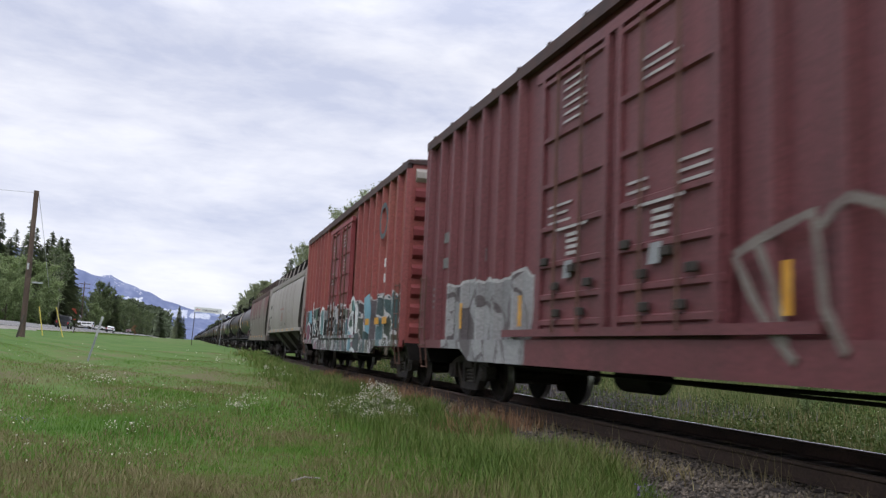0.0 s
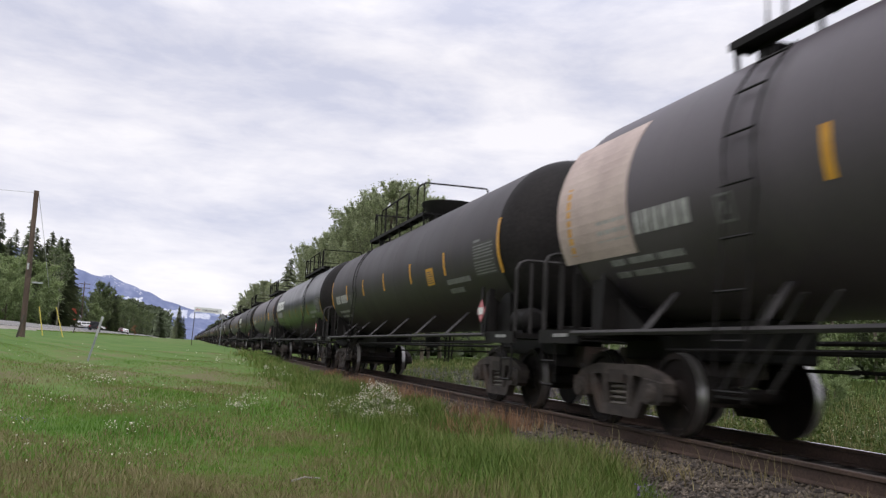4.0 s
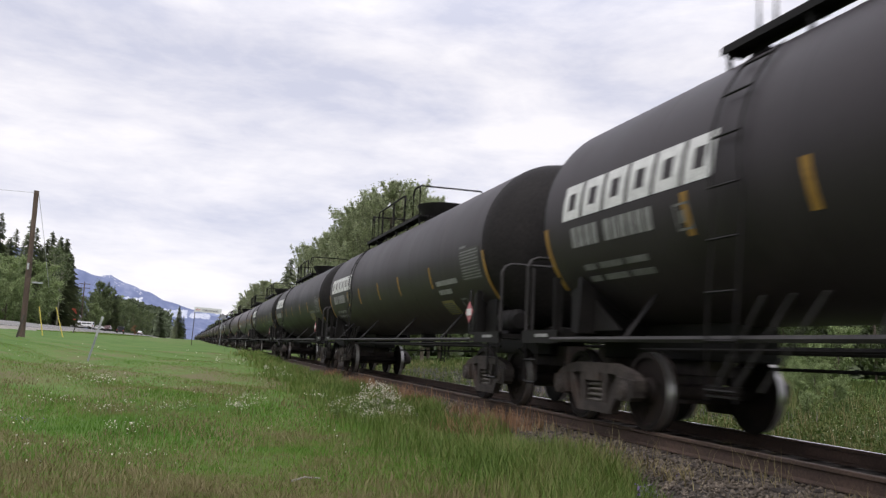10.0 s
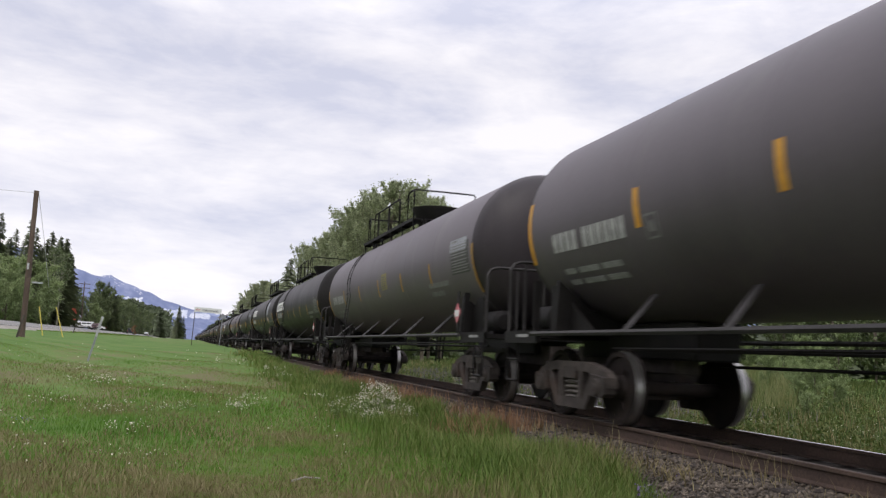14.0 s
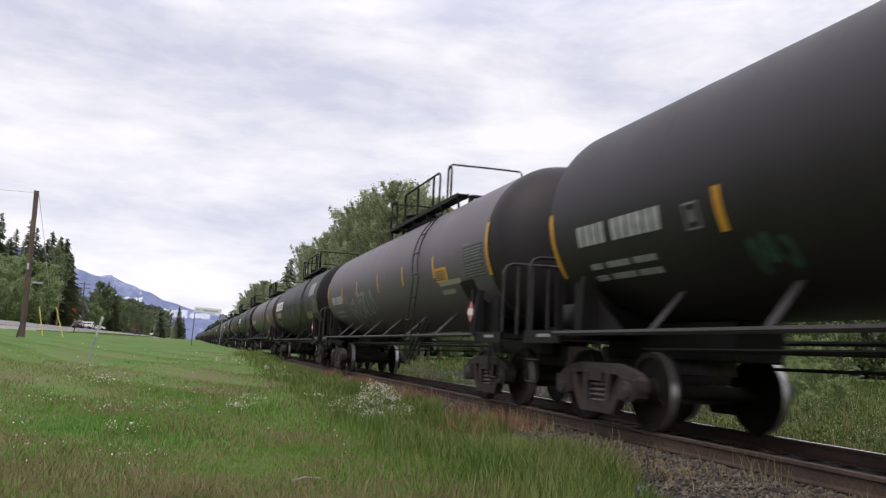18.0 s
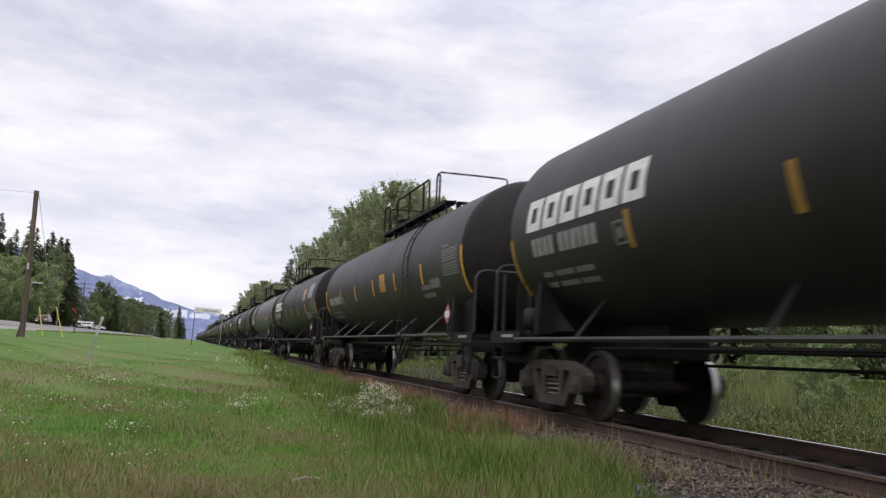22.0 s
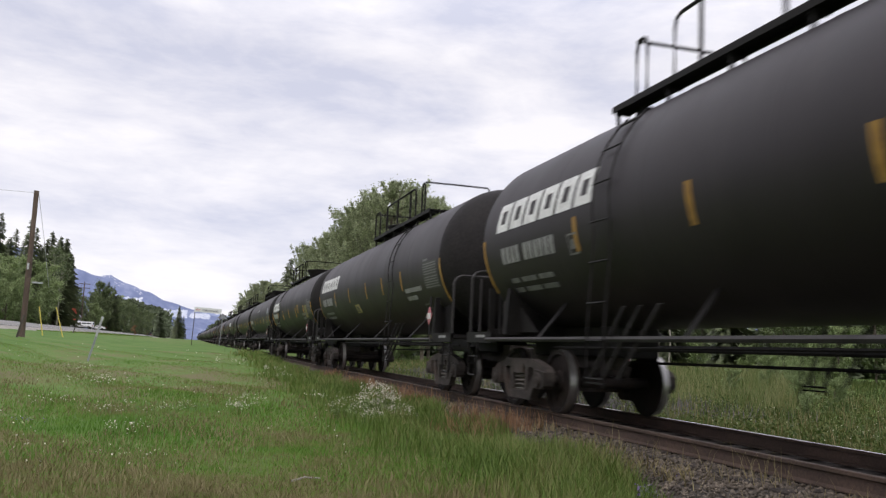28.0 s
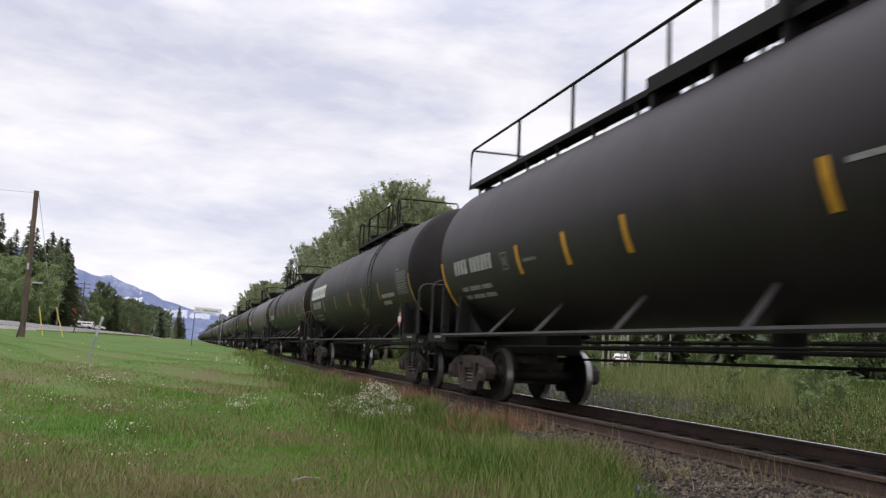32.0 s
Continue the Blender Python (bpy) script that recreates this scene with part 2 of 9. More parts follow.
TAG_GREY = dict(top=2.06, low=0.7, y0=2.3, y1=6.45, sy=1.7, sz=0.9, wave=0.5, colours=[(0.25, 0.26, 0.265), (0.30, 0.305, 0.31), (0.27, 0.275, 0.28), (0.055, 0.05, 0.055), (0.28, 0.285, 0.29), (0.22, 0.225, 0.23)], line=0.035, line_colour=(0.10, 0.09, 0.095), rim_colour=(0.42, 0.43, 0.43))
M["box_red_tag"] = mat("box_red_tag", (0.23, 0.056, 0.053), (0.285, 0.074, 0.065), 0.62, scale=0.9, fine=25, bump=0.05, streak=0.9, stain=(0.22, 0.085, 0.05), stain_amount=0.4, stain_scale=1.6, tag=TAG_RED, fade=((0.46, 0.28, 0.145), 0.83, -7.985, 2.3, 1.2))
M["door_red_tag"] = mat("door_red_tag", (0.195, 0.037, 0.045), (0.245, 0.050, 0.055), 0.6, scale=1.2, streak=0.8, bump=0.05, tag=TAG_RED)
M["box_maroon_tag"] = mat("box_maroon_tag", (0.124, 0.036, 0.042), (0.156, 0.046, 0.052), 0.6, scale=1.0, fine=25, bump=0.05, streak=0.8, stain=(0.09, 0.033, 0.034), stain_amount=0.35, tag=TAG_GREY)
M["roof_maroon"] = mat("roof_maroon", (0.05, 0.028, 0.027), (0.085, 0.045, 0.04), 0.75, scale=3)
M["rust_dark"] = mat("rust_dark", (0.09, 0.045, 0.035), (0.14, 0.07, 0.05), 0.8, scale=3)
M["white_worn"] = mat("white_worn", (0.33, 0.30, 0.27), (0.46, 0.43, 0.39), 0.7, scale=3)
M["hopper_grey"] = mat("hopper_grey", (0.30, 0.268, 0.248), (0.345, 0.312, 0.292), 0.6, scale=0.9, fine=9, bump=0.0, grain=0.05, streak=0.9, stain=(0.225, 0.195, 0.17), stain_amount=0.35)
M["hopper_dirty"] = mat("hopper_dirty", (0.145, 0.122, 0.106), (0.25, 0.222, 0.20), 0.65, scale=1.5, fine=12, bump=0.0, grain=0.1, streak=0.82, stain=(0.115, 0.082, 0.07), stain_amount=0.6, stain_scale=2.2, fade=((0.14, 0.048, 0.043), 60.0, 0.0, 2.4, 2.2))
M["hopper_sill"] = mat("hopper_sill", (0.15, 0.128, 0.112), (0.225, 0.20, 0.18), 0.7, scale=2.5, stain=(0.10, 0.065, 0.05), stain_amount=0.7, stain_scale=2.4)
# hopper paint darkened: the shade below and inside the ends is in the colour
M["hopper_shade"] = mat("hopper_shade", (0.050, 0.043, 0.035), (0.080, 0.071, 0.060), 0.75, scale=2, streak=0.7)
M["gate_dark"] = mat("gate_dark", (0.022, 0.017, 0.014), (0.038, 0.03, 0.025), 0.8, scale=3)
M["tag_ghost"] = mat("tag_ghost", (0.14, 0.105, 0.095), (0.19, 0.165, 0.145), 0.6, scale=3, bump=0)
M["stencil_pale"] = mat("stencil_pale", (0.36, 0.34, 0.34), (0.46, 0.44, 0.43), 0.65, scale=9, bump=0)
M["stencil_red"] = mat("stencil_red", (0.27, 0.125, 0.115), (0.34, 0.17, 0.155), 0.65, scale=7, bump=0)
M["stencil_dark"] = mat("stencil_dark", (0.075, 0.072, 0.07), (0.12, 0.115, 0.11), 0.65, scale=7, bump=0)
M["brown_trim"] = mat("brown_trim", (0.10, 0.062, 0.054), (0.15, 0.095, 0.085), 0.7, scale=3)
M["g_white"] = mat("g_white", (0.55, 0.57, 0.58), (0.7, 0.72, 0.72), 0.6, scale=3, bump=0)
M["g_grey"] = mat("g_grey", (0.25, 0.26, 0.27), (0.36, 0.37, 0.38), 0.6, scale=2, bump=0)
M["g_dark"] = mat("g_dark", (0.03, 0.045, 0.05), (0.06, 0.075, 0.08), 0.6, scale=3, bump=0)
M["g_green"] = mat("g_green", (0.02, 0.05, 0.035), (0.04, 0.09, 0.06), 0.6, scale=3, bump=0)
M["hopper_seam"] = mat("hopper_seam", (0.225, 0.20, 0.185), (0.265, 0.238, 0.22), 0.65, scale=2, bump=0)
M["g_blue"] = mat("g_blue", (0.10, 0.24, 0.32), (0.18, 0.36, 0.44), 0.6, scale=2, bump=0)
M["g_teal"] = mat("g_teal", (0.05, 0.13, 0.14), (0.10, 0.22, 0.23), 0.6, scale=2, bump=0)
M["g_olive"] = mat("g_olive", (0.055, 0.065, 0.045), (0.09, 0.10, 0.065), 0.6, scale=2, bump=0)
M["number_ink"] = mat("number_ink", (0.30, 0.30, 0.295), (0.42, 0.42, 0.41), 0.65, scale=8, bump=0)
M["g_pink"] = mat("g_pink", (0.30, 0.15, 0.22), (0.40, 0.24, 0.31), 0.6, scale=2, bump=0)

M["rail_side"] = mat("rail_side", (0.048, 0.030, 0.022), (0.080, 0.050, 0.037), 0.85, scale=2, fine=40, bump=0.25)
M["rail_top"] = mat("rail_top", (0.50, 0.48, 0.46), (0.62, 0.60, 0.58), 0.18, metal=0.9, scale=5, bump=0.02)
M["rail_dull"] = mat("rail_dull", (0.085, 0.062, 0.05), (0.13, 0.10, 0.083), 0.6, metal=0.2, scale=5, bump=0.05)
M["tie"] = mat("tie", (0.020, 0.015, 0.012), (0.040, 0.031, 0.026), 0.9, scale=3, fine=35, bump=0.5, rand=0.25)
M["ballast"] = mat("ballast", (0.030, 0.025, 0.021), (0.062, 0.051, 0.043), 0.9, scale=5, fine=18, bump=0.6, grain=0.4)
M["stone"] = mat("stone", (0.066, 0.053, 0.042), (0.155, 0.127, 0.10), 0.88, scale=6, fine=70, bump=0.3, island=0.45)
M["asphalt"] = mat("asphalt", (0.16, 0.155, 0.15), (0.22, 0.215, 0.205), 0.9, scale=0.3, fine=14, bump=0.2)
M["gravel"] = mat("gravel", (0.22, 0.20, 0.18), (0.30, 0.28, 0.25), 0.9, scale=0.5, fine=16, bump=0.3)
M["paint_line"] = mat("paint_line", (0.55, 0.54, 0.5), (0.7, 0.69, 0.65), 0.7)
M["wood_pole"] = mat("wood_pole", (0.085, 0.058, 0.045), (0.14, 0.10, 0.078), 0.85, scale=3, fine=30, bump=0.3, streak=0.8)
M["galv"] = mat("galv", (0.36, 0.37, 0.38), (0.5, 0.51, 0.52), 0.5, metal=0.6, scale=5)
M["sign_white"] = mat("sign_white", (0.66, 0.67, 0.66), (0.76, 0.77, 0.76), 0.5, scale=4, bump=0)
M["sign_red"] = mat("sign_red", (0.5, 0.05, 0.05), (0.6, 0.09, 0.08), 0.5, bump=0)
M["sign_ink"] = mat("sign_ink", (0.06, 0.06, 0.07), (0.09, 0.09, 0.10), 0.6, bump=0)
M["post_yellow"] = mat("post_yellow", (0.62, 0.50, 0.10), (0.72, 0.58, 0.14), 0.6, scale=5)
M["post_dark"] = mat("post_dark", (0.05, 0.042, 0.035), (0.09, 0.075, 0.06), 0.85, scale=6)
M["orange_flag"] = mat("orange_flag", (0.36, 0.06, 0.03), (0.46, 0.10, 0.05), 0.7, bump=0)
M["car_black"] = mat("car_black", (0.02, 0.02, 0.022), (0.03, 0.03, 0.032), 0.25, scale=2, bump=0)
M["car_white"] = mat("car_white", (0.68, 0.69, 0.70), (0.76, 0.77, 0.78), 0.3, scale=2, bump=0)
M["car_maroon"] = mat("car_maroon", (0.09, 0.045, 0.045), (0.12, 0.06, 0.06), 0.3, scale=2, bump=0)
M["car_silver"] = mat("car_silver", (0.40, 0.41, 0.42), (0.48, 0.49, 0.50), 0.35, metal=0.4, scale=2, bump=0)
M["glass_dark"] = mat("glass_dark", (0.015, 0.018, 0.02), (0.025, 0.028, 0.03), 0.08, scale=2, bump=0, grain=0)
M["tyre"] = mat("tyre", (0.02, 0.02, 0.02), (0.03, 0.03, 0.03), 0.9)
M["lamp_red"] = mat("lamp_red", (0.35, 0.02, 0.02), (0.45, 0.03, 0.03), 0.3, bump=0)
M["lamp_clear"] = mat("lamp_clear", (0.7, 0.7, 0.68), (0.8, 0.8, 0.78), 0.15, bump=0)
M["bark"] = mat("bark", (0.10, 0.08, 0.062), (0.18, 0.15, 0.12), 0.9, scale=4, fine=25, bump=0.5, streak=0.6)
M["birch"] = mat("birch", (0.24, 0.22, 0.19), (0.36, 0.335, 0.30), 0.8, scale=5, stain=(0.12, 0.10, 0.085), stain_amount=0.4, stain_scale=6)
M["leaf_poplar"] = mat("leaf_poplar", (0.25, 0.29, 0.16), (0.37, 0.41, 0.24), 0.55, scale=0.5, island=0.35, bump=0, trans=0.55)
M["leaf_dark"] = mat("leaf_dark", (0.10, 0.135, 0.056), (0.16, 0.20, 0.088), 0.6, scale=0.4, island=0.35, bump=0, trans=0.3)
M["leaf_bush"] = mat("leaf_bush", (0.19, 0.25, 0.105), (0.28, 0.35, 0.155), 0.6, scale=0.5, island=0.4, bump=0, trans=0.4)
M["needle"] = mat("needle", (0.095, 0.115, 0.062), (0.155, 0.182, 0.096), 0.7, scale=0.4, island=0.35, bump=0, trans=0.1)
M["needle_far"] = mat("needle_far", (0.078, 0.10, 0.055), (0.12, 0.148, 0.08), 0.8, scale=0.05, island=0.35, bump=0)


def blend_mat(name, stops, scale, fine_scale, rough=0.9, bump=0.3, island=0.0, trans=0.0, detail_mix=0.35, spots=()):
    """Several colours spread over world-size patches; coordinates are the object's own metres."""
    m = bpy.data.materials.new(name)
    m.use_nodes = True
    nt = m.node_tree
    N, L = nt.nodes.new, nt.links.new
    b = nt.nodes["Principled BSDF"]
    tc = N("ShaderNodeTexCoord")
    a, f = N("ShaderNodeTexNoise"), N("ShaderNodeTexNoise")
    a.inputs["Scale"].default_value, a.inputs["Detail"].default_value, a.inputs["Roughness"].default_value = scale, 5, 0.6
    f.inputs["Scale"].default_value, f.inputs["Detail"].default_value = fine_scale, 6
    L(tc.outputs["Object"], a.inputs["Vector"])
    L(tc.outputs["Object"], f.inputs["Vector"])
    x = N("ShaderNodeMix")
    x.data_type = "FLOAT"
    x.inputs[0].default_value = detail_mix
    L(a.outputs["Fac"], x.inputs[2])
    L(f.outputs["Fac"], x.inputs[3])
    val = x.outputs[0]
    for cx, cy, rx, ry, amount in spots:
        # a drier or greener patch of the field: soft-edged, its rim broken by the coarse noise
        mp, ln, mr, ad = N("ShaderNodeMapping"), N("ShaderNodeVectorMath"), N("ShaderNodeMapRange"), N("ShaderNodeMath")
        mp.inputs["Location"].default_value = (-cx / rx, -cy / ry, 0)
        mp.inputs["Scale"].default_value = (1 / rx, 1 / ry, 0)
        ln.operation = "LENGTH"
        L(tc.outputs["Object"], mp.inputs[0])
        L(mp.outputs[0], ln.inputs[0])
        mr.interpolation_type = "SMOOTHSTEP"
        mr.inputs["From Min"].default_value, mr.inputs["From Max"].default_value = 0.35, 1.25
        mr.inputs["To Min"].default_value, mr.inputs["To Max"].default_value = amount, 0.0
        L(ln.outputs["Value"], mr.inputs["Value"])
        L(val, ad.inputs[0])
        L(mr.outputs[0], ad.inputs[1])
        val = ad.outputs[0]
    if island:
        geo, mr, ad = N("ShaderNodeNewGeometry"), N("ShaderNodeMapRange"), N("ShaderNodeMath")
        mr.inputs["To Min"].default_value, mr.inputs["To Max"].default_value = -island, island
        L(geo.outputs["Random Per Island"], mr.inputs["Value"])
        L(val, ad.inputs[0])
        L(mr.outputs[0], ad.inputs[1])
        val = ad.outputs[0]
    ramp = N("ShaderNodeValToRGB")
    e = ramp.color_ramp.elements
    e[0].position, e[0].color = stops[0][0], (*stops[0][1], 1)
    e[1].position, e[1].color = stops[-1][0], (*stops[-1][1], 1)
    for p, c in stops[1:-1]:
        e.new(p).color = (*c, 1)
    L(val, ramp.inputs[0])
    L(ramp.outputs[0], b.inputs["Base Color"])
    b.inputs["Roughness"].default_value = rough
    b.inputs["Specular IOR Level"].default_value = 0.25
    if bump:
        bp = N("ShaderNodeBump")
        bp.inputs["Strength"].default_value, bp.inputs["Distance"].default_value = bump, 0.05
        L(f.outputs["Fac"], bp.inputs["Height"])
        L(bp.outputs[0], b.inputs["Normal"])
    if trans:
        tr, ad = N("ShaderNodeBsdfTranslucent"), N("ShaderNodeMixShader")
        L(ramp.outputs[0], tr.inputs[0])
        ad.inputs[0].default_value = trans
        L(b.outputs[0], ad.inputs[1])
        L(tr.outputs[0], ad.inputs[2])
        L(ad.outputs[0], nt.nodes["Material Output"].inputs[0])
    return m


GRASS_STOPS = [(0.37, (0.070, 0.150, 0.020)), (0.475, (0.102, 0.192, 0.032)), (0.55, (0.134, 0.180, 0.047)), (0.61, (0.163, 0.146, 0.068))]
DRY_SPOTS = [(-0.5, 26, 7, 7, 0.06), (0.8, 7.0, 4.0, 3.4, 0.075), (-1.2, 13.4, 1.8, 1.6, -0.06), (-4, 75, 26, 34, -0.07), (2.0, 16.5, 1.6, 2.5, -0.04), (3.2, 10.0, 1.2, 3.0, -0.05)]
M["meadow"] = blend_mat("meadow", [(p, tuple(0.79 * v for v in c)) for p, c in GRASS_STOPS], 0.35, 9.0, bump=0.25, spots=DRY_SPOTS)
M["blade"] = blend_mat("blade", [(p, tuple(1.28 * v for v in c)) for p, c in GRASS_STOPS], 0.45, 3.0, rough=0.7, bump=0, island=0.04, trans=0.45, spots=DRY_SPOTS)
M["blade_tall"] = blend_mat("blade_tall", [(0.35, (0.085, 0.145, 0.026)), (0.5, (0.13, 0.195, 0.042)), (0.62, (0.21, 0.21, 0.08))], 0.6, 5.0, rough=0.6, bump=0, island=0.1, trans=0.3)
M["panel_black"] = mat("panel_black", (0.035, 0.034, 0.030), (0.05, 0.048, 0.042), 0.6, scale=5, bump=0)
M["reed"] = blend_mat("reed", [(0.36, (0.10, 0.135, 0.042)), (0.5, (0.155, 0.185, 0.068)), (0.62, (0.23, 0.225, 0.10))], 0.5, 4.0, rough=0.6, bump=0, island=0.1, trans=0.4)
M["lupin_grey"] = blend_mat("lupin_grey", [(0.36, (0.075, 0.082, 0.062)), (0.5, (0.125, 0.11, 0.12)), (0.62, (0.165, 0.14, 0.175))], 0.6, 4.0, rough=0.7, bump=0, island=0.1, trans=0.25)
M["weed"] = blend_mat("weed", [(0.36, (0.042, 0.070, 0.017)), (0.5, (0.074, 0.108, 0.026)), (0.6, (0.12, 0.13, 0.042))], 0.5, 4.0, rough=0.65, bump=0, island=0.08, trans=0.25)
M["straw"] = blend_mat("straw", [(0.35, (0.145, 0.115, 0.055)), (0.5, (0.205, 0.17, 0.085)), (0.65, (0.28, 0.245, 0.13))], 0.8, 6.0, rough=0.7, bump=0, island=0.12, trans=0.2)
M["petal_white"] = mat("petal_white", (0.52, 0.49, 0.38), (0.70, 0.67, 0.56), 0.7, scale=3, island=0.25, bump=0, trans=0.2)
M["petal_blue"] = mat("petal_blue", (0.20, 0.14, 0.34), (0.30, 0.23, 0.46), 0.7, scale=3, island=0.25, bump=0, trans=0.2)
M["sorrel"] = mat("sorrel", (0.19, 0.10, 0.055), (0.29, 0.17, 0.09), 0.8, scale=3, island=0.3, bump=0, trans=0.2)


# ---- mesh helpers ----
def link_bm(name, bm, material, parent=None, label="", smooth=False):
    me = bpy.data.meshes.new(name)
    bmesh.ops.recalc_face_normals(bm, faces=bm.faces[:])
    bm.to_mesh(me)
    bm.free()
    if isinstance(material, (list, tuple)):
        for mm in material:
            me.materials.append(mm)
    else:
        me.materials.append(material)
    if smooth:
        for p in me.polygons:
            p.use_smooth = True
        me.set_sharp_from_angle(angle=radians(38))
    ob = new(name, me)
    if parent is not None:
        ob.parent = parent
    if label:
        ob["label"] = label
    return ob


def part(name, bm, material, parent, label="", smooth=False):
    return link_bm(name, bm, material, parent, label, smooth)


def box(bm, x0, x1, y0, y1, z0, z1, bevel=0.0):
    v = [bm.verts.new((x, y, z)) for z in (z0, z1) for y in (y0, y1) for x in (x0, x1)]
    fs = [bm.faces.new([v[i] for i in q]) for q in ((0, 2, 3, 1), (4, 5, 7, 6), (0, 1, 5, 4), (2, 6, 7, 3), (0, 4, 6, 2), (1, 3, 7, 5))]
    if bevel:
        es = list({e for f in fs for e in f.edges})
        bmesh.ops.bevel(bm, geom=es, offset=bevel, segments=1, affect="EDGES", profile=0.5)
    return v


def beam(bm, a, b, w, h=None):
    """A rectangular bar from a to b."""
    a, b = Vector(a), Vector(b)
    d = (b - a)
    q = d.to_track_quat("Y", "Z")
    w, h, n = w / 2, (h or w) / 2, d.length
    vs = []
    for y in (0, n):
        for x, z in ((-w, -h), (w, -h), (w, h), (-w, h)):
            vs.append(bm.verts.new(a + q @ Vector((x, y, z))))
    for q4 in ((3, 2, 1, 0), (4, 5, 6, 7), (0, 1, 5, 4), (1, 2, 6, 5), (2, 3, 7, 6), (3, 0, 4, 7)):
        bm.faces.new([vs[i] for i in q4])


def tube(bm, pts, r, seg=6, r_end=None):
    """A round pipe through points, open bends mitred."""
    pts = [Vector(p) for p in pts]
    n = len(pts)
    rings = []
    for i, p in enumerate(pts):
        d = (pts[min(i + 1, n - 1)] - pts[max(i - 1, 0)]).normalized()
        q = d.to_track_quat("Z", "Y")
        rr = r + ((r_end if r_end is not None else r) - r) * i / max(1, n - 1)
        rings.append([bm.verts.new(p + q @ Vector((rr * math.cos(k * 2 * math.pi / seg), rr * math.sin(k * 2 * math.pi / seg), 0))) for k in range(seg)])
    for a, b in zip(rings, rings[1:]):
        for k in range(seg):
            bm.faces.new((a[k], a[(k + 1) % seg], b[(k + 1) % seg], b[k]))
    bm.faces.new(rings[0][::-1])
    bm.faces.new(rings[-1])


def lathe(bm, profile, axis="Y", centre=(0, 0, 0), seg=48):
    """profile: (along, radius) pairs, from end to end; radius 0 closes."""
    c = Vector(centre)
    rings = []
    for along, r in profile:
        if r < 1e-5:
            p = {"Y": (0, along, 0), "X": (along, 0, 0), "Z": (0, 0, along)}[axis]
            rings.append([bm.verts.new(c + Vector(p))])
            continue
        ring = []
        for k in range(seg):
            a = k * 2 * math.pi / seg
            u, w = r * math.cos(a), r * math.sin(a)
            p = {"Y": (u, along, w), "X": (along, u, w), "Z": (u, w, along)}[axis]
            ring.append(bm.verts.new(c + Vector(p)))
        rings.append(ring)
    for a, b in zip(rings, rings[1:]):
        if len(a) == 1 and len(b) == 1:
            continue
        for k in range(seg):
            k2 = (k + 1) % seg
            if len(a) == 1:
                bm.faces.new((a[0], b[k], b[k2]))
            elif len(b) == 1:
                bm.faces.new((a[k], a[k2], b[0]))
            else:
                bm.faces.new((a[k], a[k2], b[k2], b[k]))
    for r in (rings[0], rings[-1]):
        if len(r) > 2:
            bm.faces.new(r)


def prism(bm, outline, axis, a, b):
    """An outline of 2D points pushed along an axis from a to b."""
    def at(p, s):
        return {"X": (s, p[0], p[1]), "Y": (p[0], s, p[1]), "Z": (p[0], p[1], s)}[axis]
    lo = [bm.verts.new(at(p, a)) for p in outline]
    hi = [bm.verts.new(at(p, b)) for p in outline]
    n = len(outline)
    for k in range(n):
        bm.faces.new((lo[k], lo[(k + 1) % n], hi[(k + 1) % n], hi[k]))
    bm.faces.new(lo[::-1])
    bm.faces.new(hi)


def soup(name, verts, faces, material, smooth=False):
    """One mesh from numpy arrays: verts (n, 3), faces (m, 3 or 4)."""
    me = bpy.data.meshes.new(name)
    verts, faces = np.asarray(verts, np.float32), np.asarray(faces, np.int32)
    k = faces.shape[1]
    me.vertices.add(len(verts))
    me.vertices.foreach_set("co", verts.ravel())
    me.loops.add(faces.size)
    me.loops.foreach_set("vertex_index", faces.ravel())
    me.polygons.add(len(faces))
    me.polygons.foreach_set("loop_start", np.arange(0, faces.size, k, dtype=np.int32))
    me.update(calc_edges=True)
    me.validate()
    me.materials.append(material)
    if smooth:
        for p in me.polygons:
            p.use_smooth = True
    return new(name, me)


def empty(name, m, label, category, group=""):
    ob = new(name)
    ob.empty_display_size = 0.3
    ob.matrix_basis = m
    return tagged(ob, label, category, group)


def words(text, size, depth=0.0):
    """Flat mesh data of a text in the built-in font, as (verts, faces), left end at 0, baseline at 0."""
    cu = bpy.data.curves.new("text", "FONT")
    cu.body, cu.size = text, size
    ob = new("text", cu)
    me = bpy.data.meshes.new_from_object(ob.evaluated_get(bpy.context.evaluated_depsgraph_get()))
    vs = [tuple(v.co) for v in me.vertices]
    fs = [tuple(p.vertices) for p in me.polygons]
    bpy.data.objects.remove(ob)
    bpy.data.curves.remove(cu)
    bpy.data.meshes.remove(me)
    return vs, fs


def smooth01(a, b, v):
    t = min(1.0, max(0.0, (v - a) / (b - a)))
    return t * t * (3 - 2 * t)


# ---- the lie of the land ----
TRACK_X = 6.178
ROAD_IN, ROAD_OUT = -16.5, -25.0


def road_z(x):
    """The road and the ground beyond it climb away from the track."""
    if x > ROAD_OUT:
        return 1.40 + (ROAD_IN - x) * 0.112
    return 2.352 + (ROAD_OUT - x) * 0.045


